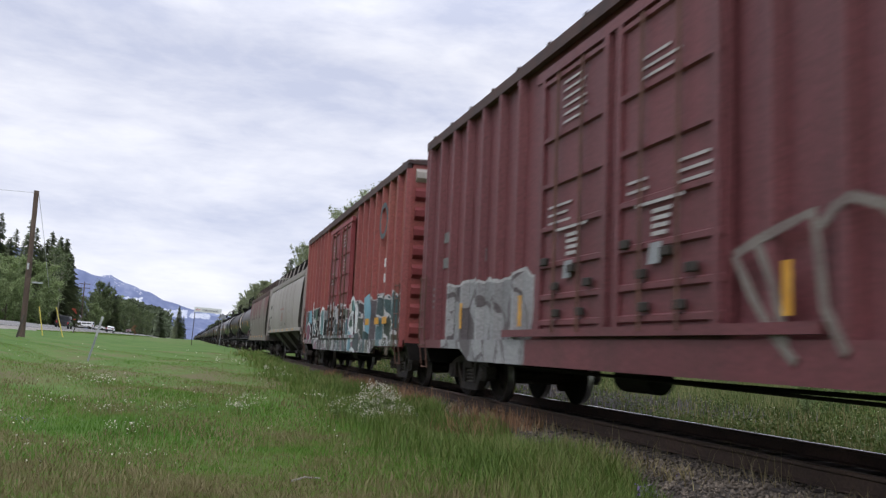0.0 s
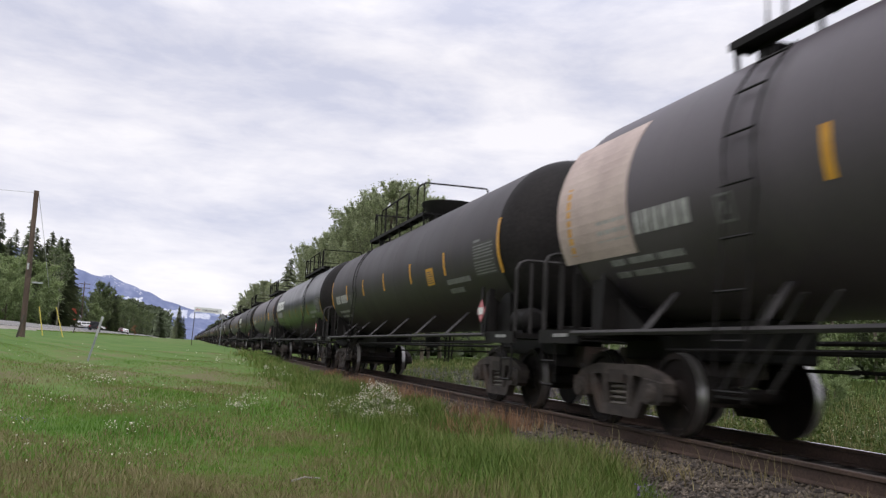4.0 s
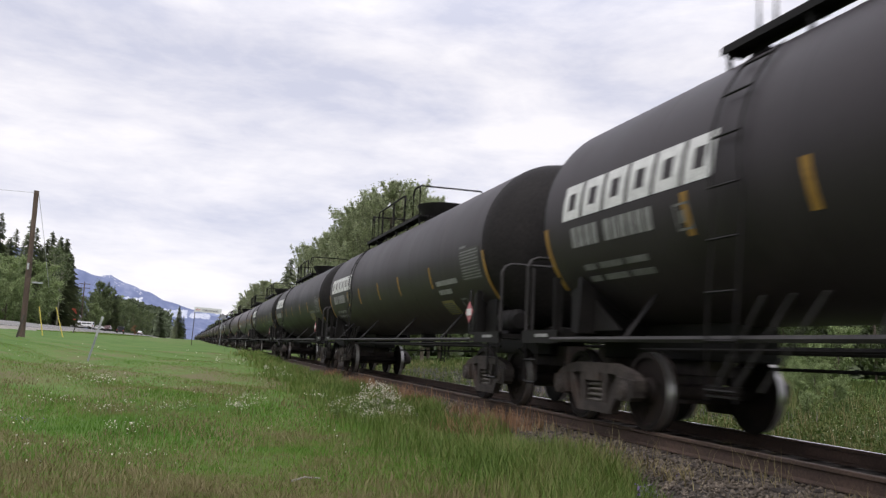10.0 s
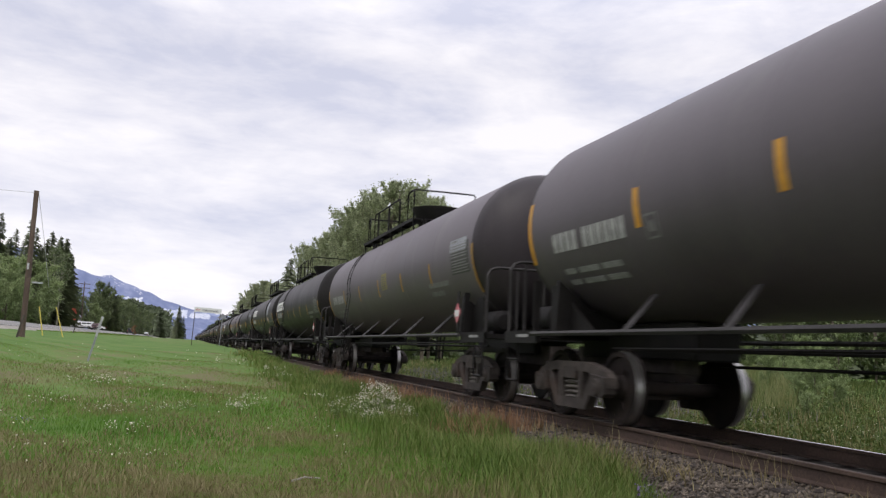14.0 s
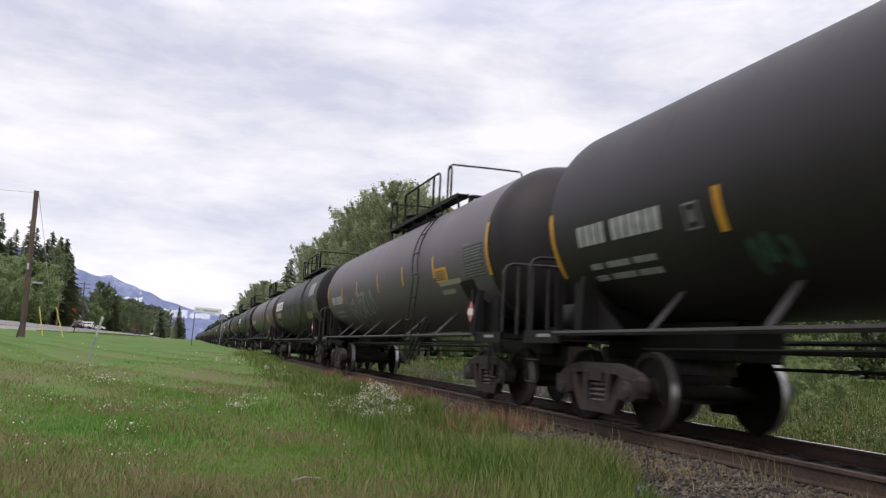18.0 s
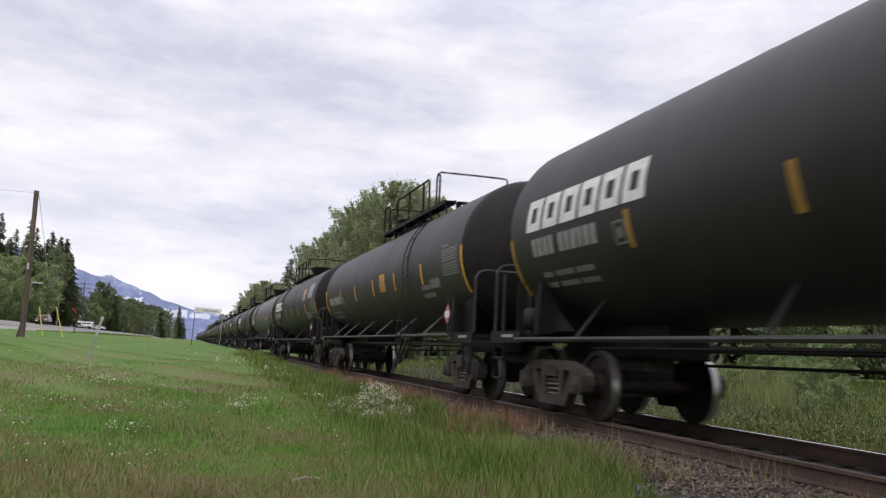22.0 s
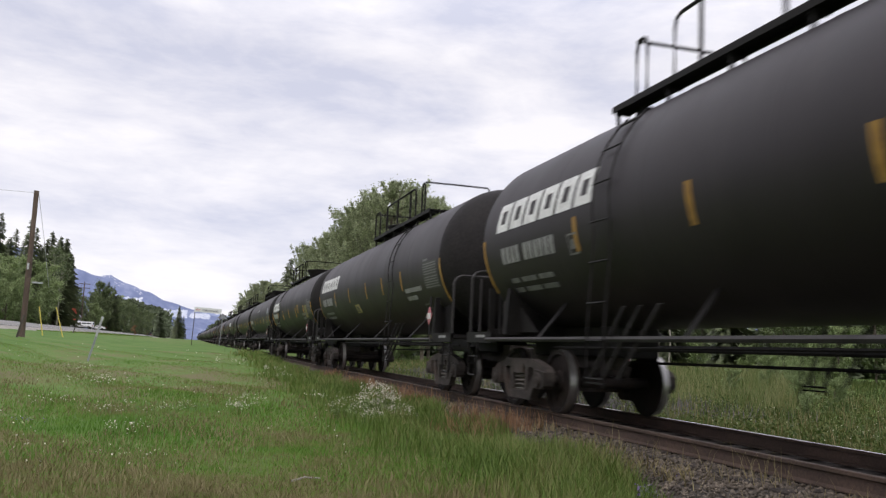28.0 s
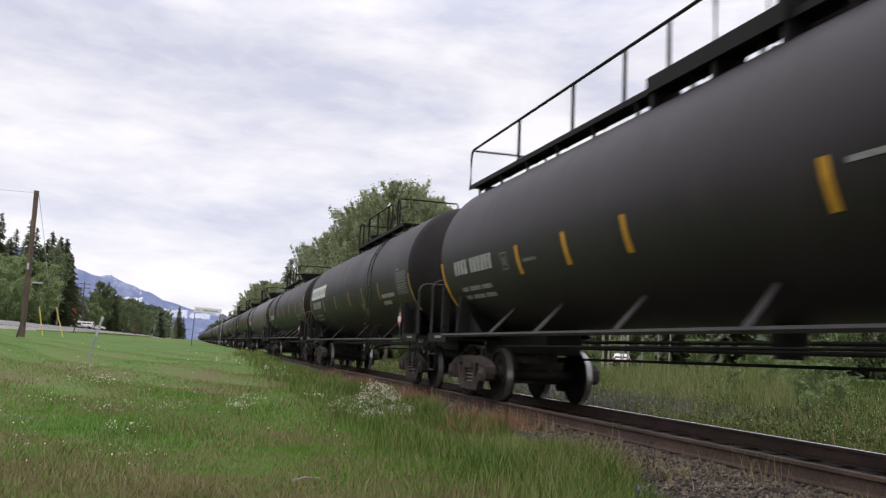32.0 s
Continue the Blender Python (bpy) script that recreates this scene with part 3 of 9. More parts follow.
def ground_z(x, y):
    """Height of the ground: low by the track and the camera, rising ahead and towards the road."""
    along = -0.47 + 0.78 * smooth01(9, 58, y) + 0.42 * smooth01(60, 320, y)
    field = along + (1.0 - along) * smooth01(-2.5, -14.0, x)
    if x < -14:
        field = 1.0 + (road_z(x) - 0.12 - 1.0) * smooth01(-14, -16.4, x)
    if x < -400:
        field = min(field, 21)
    right = -0.55 - 0.2 * smooth01(9.5, 12, x) + 0.65 * smooth01(14, 34, x) + 0.4 * smooth01(80, 300, y) * smooth01(9, 16, x)
    bed = -0.66
    z = field + (bed - field) * smooth01(3.3, 4.7, x)
    if x > 8.0:
        z = bed + (right - bed) * smooth01(8.0, 9.6, x)
    wav = 0.05 * math.sin(x * 0.7 + 1.3) * math.sin(y * 0.43) + 0.03 * math.sin(x * 1.9 + y * 1.1)
    near = 1 - smooth01(300, 1500, math.hypot(x, y))
    return z + wav * near * (1 if -13 < x < 3.5 or x > 10 else 0)


# ---- the setting ----
def axis_steps(stops):
    out = []
    for a, b, s in stops:
        out += list(np.arange(a, b, s))
    out.append(stops[-1][1])
    return out


def build_ground():
    xs = axis_steps([(-4500, -600, 650), (-600, -120, 80), (-120, -40, 10), (-40, -18, 2.2), (-18, -15, 0.5), (-15, 2, 0.7), (2, 4.4, 0.3), (4.4, 8, 0.9), (8, 11, 0.4), (11, 40, 1.5), (40, 140, 12), (140, 600, 90), (600, 4500, 650)])
    ys = axis_steps([(-1500, -60, 240), (-60, 0, 10), (0, 40, 0.8), (40, 120, 2.5), (120, 400, 14), (400, 1200, 100), (1200, 4700, 500)])
    nx, ny = len(xs), len(ys)
    vs = [(x, y, ground_z(x, y)) for y in ys for x in xs]
    fs = [(j * nx + i, j * nx + i + 1, (j + 1) * nx + i + 1, (j + 1) * nx + i) for j in range(ny - 1) for i in range(nx - 1)]
    ob = soup("ground", vs, fs, M["meadow"], smooth=True)
    tagged(ob, "patchy green and straw-brown meadow rising from the track to the road", "ground", kind="structure")


def strip(bm, profile, y0, y1, step):
    """A long body with a constant cross-section (x, z) along Y, cut into lengths."""
    ys = list(np.arange(y0, y1, step)) + [y1]
    rows = [[bm.verts.new((x, y, z)) for x, z in profile] for y in ys]
    n = len(profile)
    for a, b in zip(rows, rows[1:]):
        for k in range(n):
            bm.faces.new((a[k], a[(k + 1) % n], b[(k + 1) % n], b[k]))
    bm.faces.new(rows[0])
    bm.faces.new(rows[-1][::-1])


def build_track():
    bm = bmesh.new()
    c = TRACK_X
    strip(bm, [(c - 2.75, -0.80), (c - 2.35, -0.56), (c - 1.62, -0.26), (c - 1.2, -0.205), (c + 1.2, -0.205), (c + 1.72, -0.235), (c + 2.6, -0.62), (c + 2.9, -0.90)], -60, 1500, 60)
    bed = link_bm("track_bed", bm, M["ballast"])
    tagged(bed, "grey-brown crushed stone ballast bed under the rails", "track bed", kind="structure")
    # rails: flat foot, thin web, rounded head
    h = 0.0365
    prof = [(-0.075, -0.18), (0.075, -0.18), (0.075, -0.168), (0.012, -0.15), (0.009, -0.05), (h, -0.038), (h, -0.010), (0.027, -0.004), (0.011, 0.0),
            (-0.011, 0.0), (-0.027, -0.004), (-h, -0.010), (-h, -0.038), (-0.009, -0.05), (-0.012, -0.15), (-0.075, -0.168)]
    for side in (-1, 1):
        bm = bmesh.new()
        strip(bm, [(c + side * 0.755 + x, z) for x, z in prof], -60, 1500, 40)
        # near rail's worn top is coloured dull brown for its dark reflection of the train
        rail = link_bm("rail", bm, [M["rail_side"], M["rail_top" if side > 0 else "rail_dull"]])
        for p in rail.data.polygons:
            if p.normal.z > 0.9 and p.center.z > -0.006:
                p.material_index = 1
        tagged(rail, "rust-brown steel rail with a worn running surface", "rail", "rails of the track", "structure")


def build_road():
    bm = bmesh.new()
    a, b = ROAD_OUT, ROAD_IN
    strip(bm, [(a - 1.8, road_z(a - 1.8) - 0.3), (a - 1.7, road_z(a - 1.7) + 0.02), (a, road_z(a) + 0.0), (b + 0.9, road_z(b + 0.9) + 0.0), (b + 1.7, road_z(b + 1.7) - 0.30)], -120, 900, 60)
    tagged(link_bm("road_shoulder", bm, M["gravel"]), "pale gravel shoulder along both edges of the road", "road", kind="structure")
    bm = bmesh.new()
    strip(bm, [(a, road_z(a) - 0.1), (a, road_z(a) + 0.04), (b, road_z(b) + 0.04), (b, road_z(b) - 0.1)], -120, 900, 60)
    road = link_bm("road", bm, M["asphalt"])
    tagged(road, "pale grey two-lane asphalt highway on a low bank", "road", kind="structure")
    for x in (a + 0.5, b - 0.5):
        bm = bmesh.new()
        z = road_z(x) + 0.052
        box(bm, x - 0.06, x + 0.06, -60, 500, z, z + 0.012)
        part("edge_line", bm, M["paint_line"], road, "white painted edge line")
    # parking apron beyond the road
    bm = bmesh.new()
    c = a - 24
    strip(bm, [(a - 1.75, road_z(a - 1.75) - 0.3), (a - 1.75, road_z(a - 1.75) + 0.035), (c, road_z(c) + 0.035), (c, road_z(c) - 0.3)], 222, 340, 60)
    tagged(link_bm("parking_apron", bm, M["gravel"]), "gravel parking apron beyond the highway", "pavement", kind="structure")


build_ground()
build_track()
build_road()


# ---- the train: car space has y along the train (+y towards its tail), -x towards the road side, z = 0 on the rails ----
CAR_PITCH = 19.385
WHEEL_R = 0.475
PATH_LAG = [(0, 0.0), (4, 0.13), (8, 0.42), (12, 0.63), (16, 0.84), (20, 1.2), (24, 2.04), (28, 3.29), (32, 5.75)]


def train_shift(t):
    """How far the train has come by t seconds."""
    for (a, p), (b, q) in zip(PATH_LAG, PATH_LAG[1:]):
        if t <= b:
            return CAR_PITCH * t - (p + (q - p) * (t - a) / (b - a) - PATH_LAG[0][1])
    return 0.0


def on_tank(R, zc, y, arc, lift=0.006):
    """A point on the road side of a tank: arc metres up from the mid-height."""
    a = arc / R
    return (-(R + lift) * math.cos(a), y, zc + (R + lift) * math.sin(a))


def tank_patch(bm, R, zc, y0, y1, a0, a1, slant=0.0, lift=0.006, n=None):
    """A thin plate that follows the tank. y0 > y1 reads towards -y; slant shifts the top along y."""
    n = n or max(1, int(abs(a1 - a0) / 0.12))
    rows = []
    for i in range(n + 1):
        a = a0 + (a1 - a0) * i / n
        s = slant * i / n
        rows.append([bm.verts.new(on_tank(R, zc, y + s, a, l)) for l in (lift, lift - 0.005) for y in (y0, y1)])
    for p, q in zip(rows, rows[1:]):
        bm.faces.new((p[0], p[1], q[1], q[0]))
        bm.faces.new((p[1], p[3], q[3], q[1]))
        bm.faces.new((p[0], q[0], q[2], p[2]))
    bm.faces.new((rows[0][0], rows[0][2], rows[0][3], rows[0][1]))
    bm.faces.new((rows[-1][0], rows[-1][1], rows[-1][3], rows[-1][2]))


def build_wheelset():
    """A turning pair of wheels on an axle; returned as mesh data."""
    bm = bmesh.new()
    lathe(bm, [(-1.08, 0.07), (-0.78, 0.085), (-0.6, 0.09), (0.6, 0.09), (0.78, 0.085), (1.08, 0.07)], "X", seg=14)
    r = WHEEL_R
    for s in (-1, 1):
        pr = [(0.675, 0.10), (0.69, r - 0.09), (0.678, r - 0.07), (0.678, r + 0.015), (0.70, r + 0.024), (0.716, r + 0.003), (0.82, r - 0.004), (0.824, r - 0.07), (0.79, r - 0.09), (0.775, 0.17), (0.83, 0.14), (0.83, 0.08)]
        lathe(bm, [(s * a, b) for a, b in pr], "X", seg=40)
        # two lightening marks on the plate make the turning visible
        for k in range(3):
            a = k * 2 * math.pi / 3
            beam(bm, (s * 0.785, 0.2 * math.cos(a), 0.2 * math.sin(a)), (s * 0.785, 0.29 * math.cos(a), 0.29 * math.sin(a)), 0.05, 0.012)
    me = bpy.data.meshes.new("wheelset")
    bmesh.ops.recalc_face_normals(bm, faces=bm.faces[:])
    bm.to_mesh(me)
    bm.free()
    me.materials.append(M["wheel"])
    me.materials.append(M["tread"])
    for p in me.polygons:
        c = p.center
        d = math.hypot(c.y, c.z)
        p.use_smooth = True
        if d > r - 0.03 and 0.71 < abs(c.x) < 0.8195:
            p.material_index = 1
    me.set_sharp_from_angle(angle=radians(35))
    return me


def truck_meshes():
    """Meshes of a three-piece freight bogie."""
    out = {}
    # side frame: arched casting with two windows, drawn in the y-z plane
    bm = bmesh.new()
    x0, x1 = -0.065, 0.065
    top = [(-1.12, 0.60), (-1.0, 0.68), (-0.78, 0.74), (-0.5, 0.79), (0.5, 0.79), (0.78, 0.74), (1.0, 0.68), (1.12, 0.60)]
    for a, b in zip(top, top[1:]):
        prism(bm, [(a[0], a[1] - 0.13), (b[0], b[1] - 0.13), b, a], "X", x0, x1)
    for s in (-1, 1):
        prism(bm, [(s * 0.78, 0.60), (s * 0.64, 0.66), (s * 0.33, 0.22), (s * 0.46, 0.16)], "X", x0, x1)
        prism(bm, [(s * 0.27, 0.68), (s * 0.38, 0.68), (s * 0.33, 0.24), (s * 0.23, 0.24)], "X", x0, x1)
        prism(bm, [(s * 1.10, 0.60), (s * 0.70, 0.64), (s * 0.70, 0.38), (s * 0.78, 0.35), (s * 1.02, 0.35), (s * 1.10, 0.40)], "X", x0 - 0.05, x1 - 0.01)
    prism(bm, [(-0.46, 0.16), (0.46, 0.16), (0.36, 0.29), (-0.36, 0.29)], "X", x0, x1)
    bmesh.ops.recalc_face_normals(bm, faces=bm.faces[:])
    out["side_frame"] = bm
    bm = bmesh.new()
    for s in (-0.12, 0.0, 0.12):
        pts = []
        for k in range(33):
            a = k * 2 * math.pi / 7
            pts.append((0.055 * math.cos(a) + 0.015, s + 0.058 * math.sin(a), 0.27 + 0.31 * k / 32))
        tube(bm, pts, 0.017, 4)
    out["coil_spring"] = bm
    bm = bmesh.new()
    prism(bm, [(-0.2, 0.56), (0.2, 0.56), (0.2, 0.72), (-0.2, 0.72)], "X", -1.1, 1.1)
    lathe(bm, [(0.72, 0.2), (0.84, 0.2)], "Z", seg=16)
    out["bolster"] = bm
    bm = bmesh.new()
    for s in (-1, 1):
        beam(bm, (-0.75, s * 0.36, 0.36), (0.75, s * 0.36, 0.36), 0.07, 0.10)
        for x in (-0.74, 0.74):
            beam(bm, (x, s * 0.36, 0.36), (x, s * 0.425, 0.42), 0.1, 0.24)
    out["brake_beam"] = bm
    bm = bmesh.new()
    lathe(bm, [(-0.02, 0.10), (0.05, 0.125), (0.14, 0.12), (0.165, 0.10), (0.165, 0.05), (0.18, 0.045)], "X", (0, 0, WHEEL_R), 16)
    out["bearing"] = bm
    return out


def build_truck(parent, y, label="dark cast-steel freight bogie", plain=False):
    tr = part_empty("bogie", parent, pose(0, y, 0), label)
    if plain:
        for s in (-1, 1):
            sf = new("side_frame", MESH["side_frame"])
            sf.parent, sf.matrix_basis = tr, pose(s * 1.02, 0, 0)
            w = new("wheelset", MESH["wheelset"])
            w.parent, w.matrix_basis = tr, pose(0, s * 0.89, WHEEL_R)
        return tr
    for s in (-1, 1):
        sf = new("side_frame", MESH["side_frame"])
        sf.parent, sf.matrix_basis = tr, pose(s * 1.02, 0, 0)
        sp = new("coil_spring", MESH["coil_spring"])
        sp.parent, sp.matrix_basis = tr, pose(s * 1.03, 0, 0)
        for y in (-0.89, 0.89):
            be = new("bearing", MESH["bearing"])
            be.parent, be.matrix_basis = tr, pose(s * 1.0, y, 0, 0, 0, 0 if s > 0 else 180)
    for n in ("bolster", "brake_beam"):
        ob = new(n, MESH[n])
        ob.parent = tr
    for s in (-1, 1):
        w = new("wheelset", MESH["wheelset"])
        w.parent = tr
        w.matrix_basis = pose(0, s * 0.89, WHEEL_R)
    return tr


def part_empty(name, parent, m, label=""):
    """A part made of several pieces: its largest piece carries the others."""
    me = bpy.data.meshes.new(name)
    bm = bmesh.new()
    box(bm, -0.45, 0.45, -0.17, 0.17, 0.44, 0.56, 0.01)
    bm.to_mesh(me)
    bm.free()
    me.materials.append(M["truck"])
    ob = new(name, MESH.setdefault("bogie", me))
    ob.parent = parent
    ob.matrix_basis = m
    if label:
        ob["label"] = label
    return ob


MESH = {}
MESH["wheelset"] = build_wheelset()
for key, b in truck_meshes().items():
    tmp = link_bm(key, b, M["spring"] if key == "coil_spring" else M["truck"])
    MESH[key] = tmp.data
    bpy.data.objects.remove(tmp)


def coupler(parent, y_end, s, y_in):
    """Draft sill and knuckle coupler at one end; s = +1 at the tail end."""
    bm = bmesh.new()
    box(bm, -0.2, 0.2, min(s * y_in, s * (y_end - 0.55)), max(s * y_in, s * (y_end - 0.55)), 0.68, 1.02, 0.015)
    beam(bm, (0, s * (y_end - 0.6), 0.84), (0, s * (y_end - 0.12), 0.84), 0.14, 0.16)
    box(bm, -0.14, 0.12, min(s * (y_end - 0.16), s * (y_end + 0.10)), max(s * (y_end - 0.16), s * (y_end + 0.10)), 0.70, 0.98, 0.03)
    part("coupler", bm, M["truck"], parent)
    bm = bmesh.new()
    tube(bm, [(-0.28, s * (y_end - 0.5), 0.74), (-0.30, s * (y_end - 0.3), 0.52), (-0.2, s * (y_end - 0.08), 0.40), (-0.1, s * y_end, 0.42)], 0.025, 6)
    part("air_hose", bm, M["steel_black"], parent)


def tank_car(name_label, R=1.485, half=9.0, paint="tank_black", side=1, kind="P", half_car=CAR_PITCH / 2, braced=True):
    """A tank car without its markings. side = +1: ladder and platform towards the tail. kind L: walkway over the whole length, E: short platform."""
    car = empty("tank_car", pose(0, 0, 0), name_label, "tank car", "tank cars of the train")
    zc = 2.76
    long_rail, short = kind == "L", kind == "E"
    bm = bmesh.new()
    prof = [(-half + 0.72, R), (-half + 0.76, R), (-half + 0.9, R)]
    for s in [-half * f for f in (0.62, 0.35, 0.1)] + [half * f for f in (0.1, 0.35, 0.62)]:
        prof += [(s - 0.035, R), (s - 0.018, R), (s, R + 0.004), (s + 0.018, R), (s + 0.035, R)]
    prof += [(half - 0.9, R), (half - 0.76, R), (half - 0.72, R)]
    lathe(bm, prof, "Y", (0, 0, zc), 64)
    bmesh.ops.delete(bm, geom=[f for f in bm.faces if len(f.verts) > 4], context="FACES_ONLY")
    part("tank", bm, M[paint], car, "", True)
    # domed heads, near-black whatever the shell's paint
    for s in (-1, 1):
        bm = bmesh.new()
        head = [(s * (half - 0.72), R - 0.002)] + [(s * (half - 0.72 + 0.72 * math.sin(k / 9 * math.pi / 2)), (R - 0.002) * math.cos(k / 9 * math.pi / 2)) for k in range(1, 10)]
        lathe(bm, head, "Y", (0, 0, zc), 64)
        bmesh.ops.delete(bm, geom=[f for f in bm.faces if len(f.verts) > 4], context="FACES_ONLY")
        part("tank_head", bm, M["tank_black"] if paint in ("tank_grey", "tank_pale") else M["tank_head"], car, "", True)
    ty = half_car - 2.12
    for s in (-1, 1):
        build_truck(car, s * ty)
        coupler(car, half_car, s, ty - 1.2)
        # stub sill and bolster cradle under the shell
        bm = bmesh.new()
        box(bm, -0.32, 0.32, min(s * (ty - 1.9), s * (half_car - 0.95)), max(s * (ty - 1.9), s * (half_car - 0.95)), 0.86, 1.34, 0.02)
        prism(bm, [(-1.35, 1.16), (1.35, 1.16), (1.30, 1.9), (0.8, 1.5), (-0.8, 1.5), (-1.30, 1.9)], "Y", s * ty - 0.05, s * ty + 0.05)
        for k in (-1, 1):
            # saddle web between the sill and the shell, its face cut on a slope
            prism(bm, [(s * (ty - 0.75), 1.2), (s * (ty + 0.62), 1.2), (s * (ty + 0.62), 1.98), (s * (ty + 0.25), 1.8), (s * (ty - 0.2), 1.5)], "X", k * 1.10 - 0.02, k * 1.10 + 0.02)
        part("cradle", bm, M["steel_black"], car)
        # end platform with its rail
        bm = bmesh.new()
        y0, y1 = s * (half_car - 1.75), s * (half_car - 0.5)
        box(bm, -1.45, 1.45, min(y0, y1), max(y0, y1), 1.10, 1.17)
        for x in (-1.42, 1.42):
            box(bm, x - 0.03, x + 0.03, min(y0, y1), max(y0, y1), 1.02, 1.2)
        plat = part("end_platform", bm, M["steel_black"], car)
        # bright reflective tape on the platform's edge
        bm = bmesh.new()
        box(bm, -1.456, -1.451, min(y0, y1) + 0.3, min(y0, y1) + 0.75, 1.105, 1.15)
        part("edge_tape", bm, M["ink_grey"], plat, "pale tape on the platform edge")
        ye = s * (half_car - 0.55)
        for x in (-1.4, 1.4):
            bm = bmesh.new()
            k = -1 if x < 0 else 1
            tube(bm, [(x, ye, 1.15), (x, ye, 2.16), (x - k * 0.06, ye, 2.26), (x - k * 0.16, ye, 2.30), (k * 0.35, ye, 2.30)], 0.028, 6)
            tube(bm, [(k * 0.35, ye, 2.30), (k * 0.35, ye, 1.15)], 0.024, 6)
            for xx in (1.15, 0.9, 0.62) if kind == "G" else (0.85,):
                beam(bm, (k * xx, ye, 1.15), (k * xx, ye, 2.29), 0.05, 0.016)
            part("end_rail", bm, M["rail_pipe"], car)
            bm = bmesh.new()
            # flat stanchion beside the shell carries the ends of the side rails
            beam(bm, (k * 1.40, s * (half_car - 1.62), 1.12), (k * 1.40, s * (half_car - 1.62), 1.92), 0.10, 0.03)
            part("stanchion", bm, M["steel_black"], car)
        # corner sill steps
        for x in (-1.43, 1.43):
            bm = bmesh.new()
            y0, y1 = s * (half_car - 0.58), s * (half_car - 1.02)
            tube(bm, [(x, y0, 1.12), (x, y0, 0.5), (x, y0 - s * 0.04, 0.46), (x, y1 + s * 0.04, 0.46), (x, y1, 0.5), (x, y1, 1.12)], 0.02, 4)
            tube(bm, [(x, y0, 0.78), (x, y1, 0.78)], 0.016, 4)
            part("sill_step", bm, M["steel_black"], car)
    # long side rails under the belly, on slanting brackets
    rz = 1.15 if braced else 1.07
    ly = 4.0 * side
    for x in (-1.5, 1.5):
        bm = bmesh.new()
        tube(bm, [(x, -half_car + 1.7, rz), (x, half_car - 1.7, rz)], 0.036, 6)
        rail = part("side_rail", bm, M["rail_pipe"], car)
        for y in (5.6, 3.7, 1.35, -1.05, -3.5, -5.8) if braced else (5.9, 2.2, -2.2, -5.9):
            bm = bmesh.new()
            k = -1 if x < 0 else 1
            beam(bm, (x, y, rz), (k * 0.95, y + 0.23, 1.62), 0.085 if braced else 0.06, 0.012)
            part("bracket", bm, M["rail_pipe" if braced else "steel_black"], rail)
    # hanging step frame at the foot of the ladder
    if not (long_rail or short):
        for x in (-1, 1):
            for y0, y1 in ((0.0, -0.62), (-0.3, -1.0), (-0.65, -1.4)):
                bm = bmesh.new()
                beam(bm, (x * 1.55, ly + y0 + 0.1, 0.62), (x * 1.42, ly + y1 + 0.2, 1.45), 0.045, 0.015)
                part("ladder_brace", bm, M["rail_pipe"], car)
            bm = bmesh.new()
            beam(bm, (x * 1.55, ly + 0.22, 0.55), (x * 1.55, ly - 0.24, 0.55), 0.05, 0.02)
            part("step_tread", bm, M["steel_black"], car)
    # brake rods and train line under the belly
    bm = bmesh.new()
    tube(bm, [(-0.45, -ty + 0.9, 0.98), (-0.45, ty - 0.9, 0.98)], 0.025, 5)
    tube(bm, [(0.3, -ty + 0.9, 0.90), (0.3, ty - 0.9, 0.80)], 0.02, 5)
    tube(bm, [(-0.75, -ty + 1.2, 1.04), (-0.75, ty - 0.6, 0.98)], 0.018, 5)
    part("train_line", bm, M["steel_black"], car)
    bm = bmesh.new()
    yb = -ty - 0.95 if side > 0 else ty + 0.95
    lathe(bm, [(-0.34, 0.02), (-0.33, 0.13), (-0.26, 0.2), (0.26, 0.2), (0.33, 0.13), (0.34, 0.02)], "Y", (-0.95, yb, 1.40), 20)
    box(bm, -1.08, -0.82, yb - 0.15, yb + 0.15, 1.165, 1.24)
    part("brake_cylinder", bm, M["steel_black"], car, "", True)
    bm = bmesh.new()
    lathe(bm, [(0.92, 0.02), (0.92, 0.16), (1.15, 0.2), (1.3, 0.2)], "Z", (0, 0.2, 0), 16)
    part("bottom_outlet", bm, M["steel_black"], car)
    top_gear(car, R, zc, side, kind, half_car)
    if long_rail or short:
        return car
    # ladder on the road side and its twin, bent to the shell
    for x in (-1, 1):
        ladder = None
        for dy in (-0.22, 0.22):
            pts = [(x * 1.56, ly + dy, 0.5), (x * 1.56, ly + dy, 1.2)]
            for k in range(1, 9):
                a = math.radians(-22 + k * 8.6)
                pts.append((x * (R + 0.05) * math.cos(a), ly + dy, zc + (R + 0.05) * math.sin(a)))
            bm = bmesh.new()
            tube(bm, pts, 0.014, 5)
            if ladder is None:
                ladder = part("ladder", bm, M["tank_head"], car)
            else:
                part("stringer", bm, M["tank_head"], ladder)
        for z in (0.6, 1.05, 1.5, 2.0, 2.5, 2.98, 3.42, 3.76):
            xx = 1.57 if z < 2 else (R + 0.06) * math.cos(math.asin(min(1, max(0, (z - zc) / (R + 0.06)))))
            bm = bmesh.new()
            tube(bm, [(x * xx, ly - 0.22, z), (x * xx, ly + 0.22, z)], 0.014, 5)
            part("rung", bm, M["steel_black"], ladder)
    return car


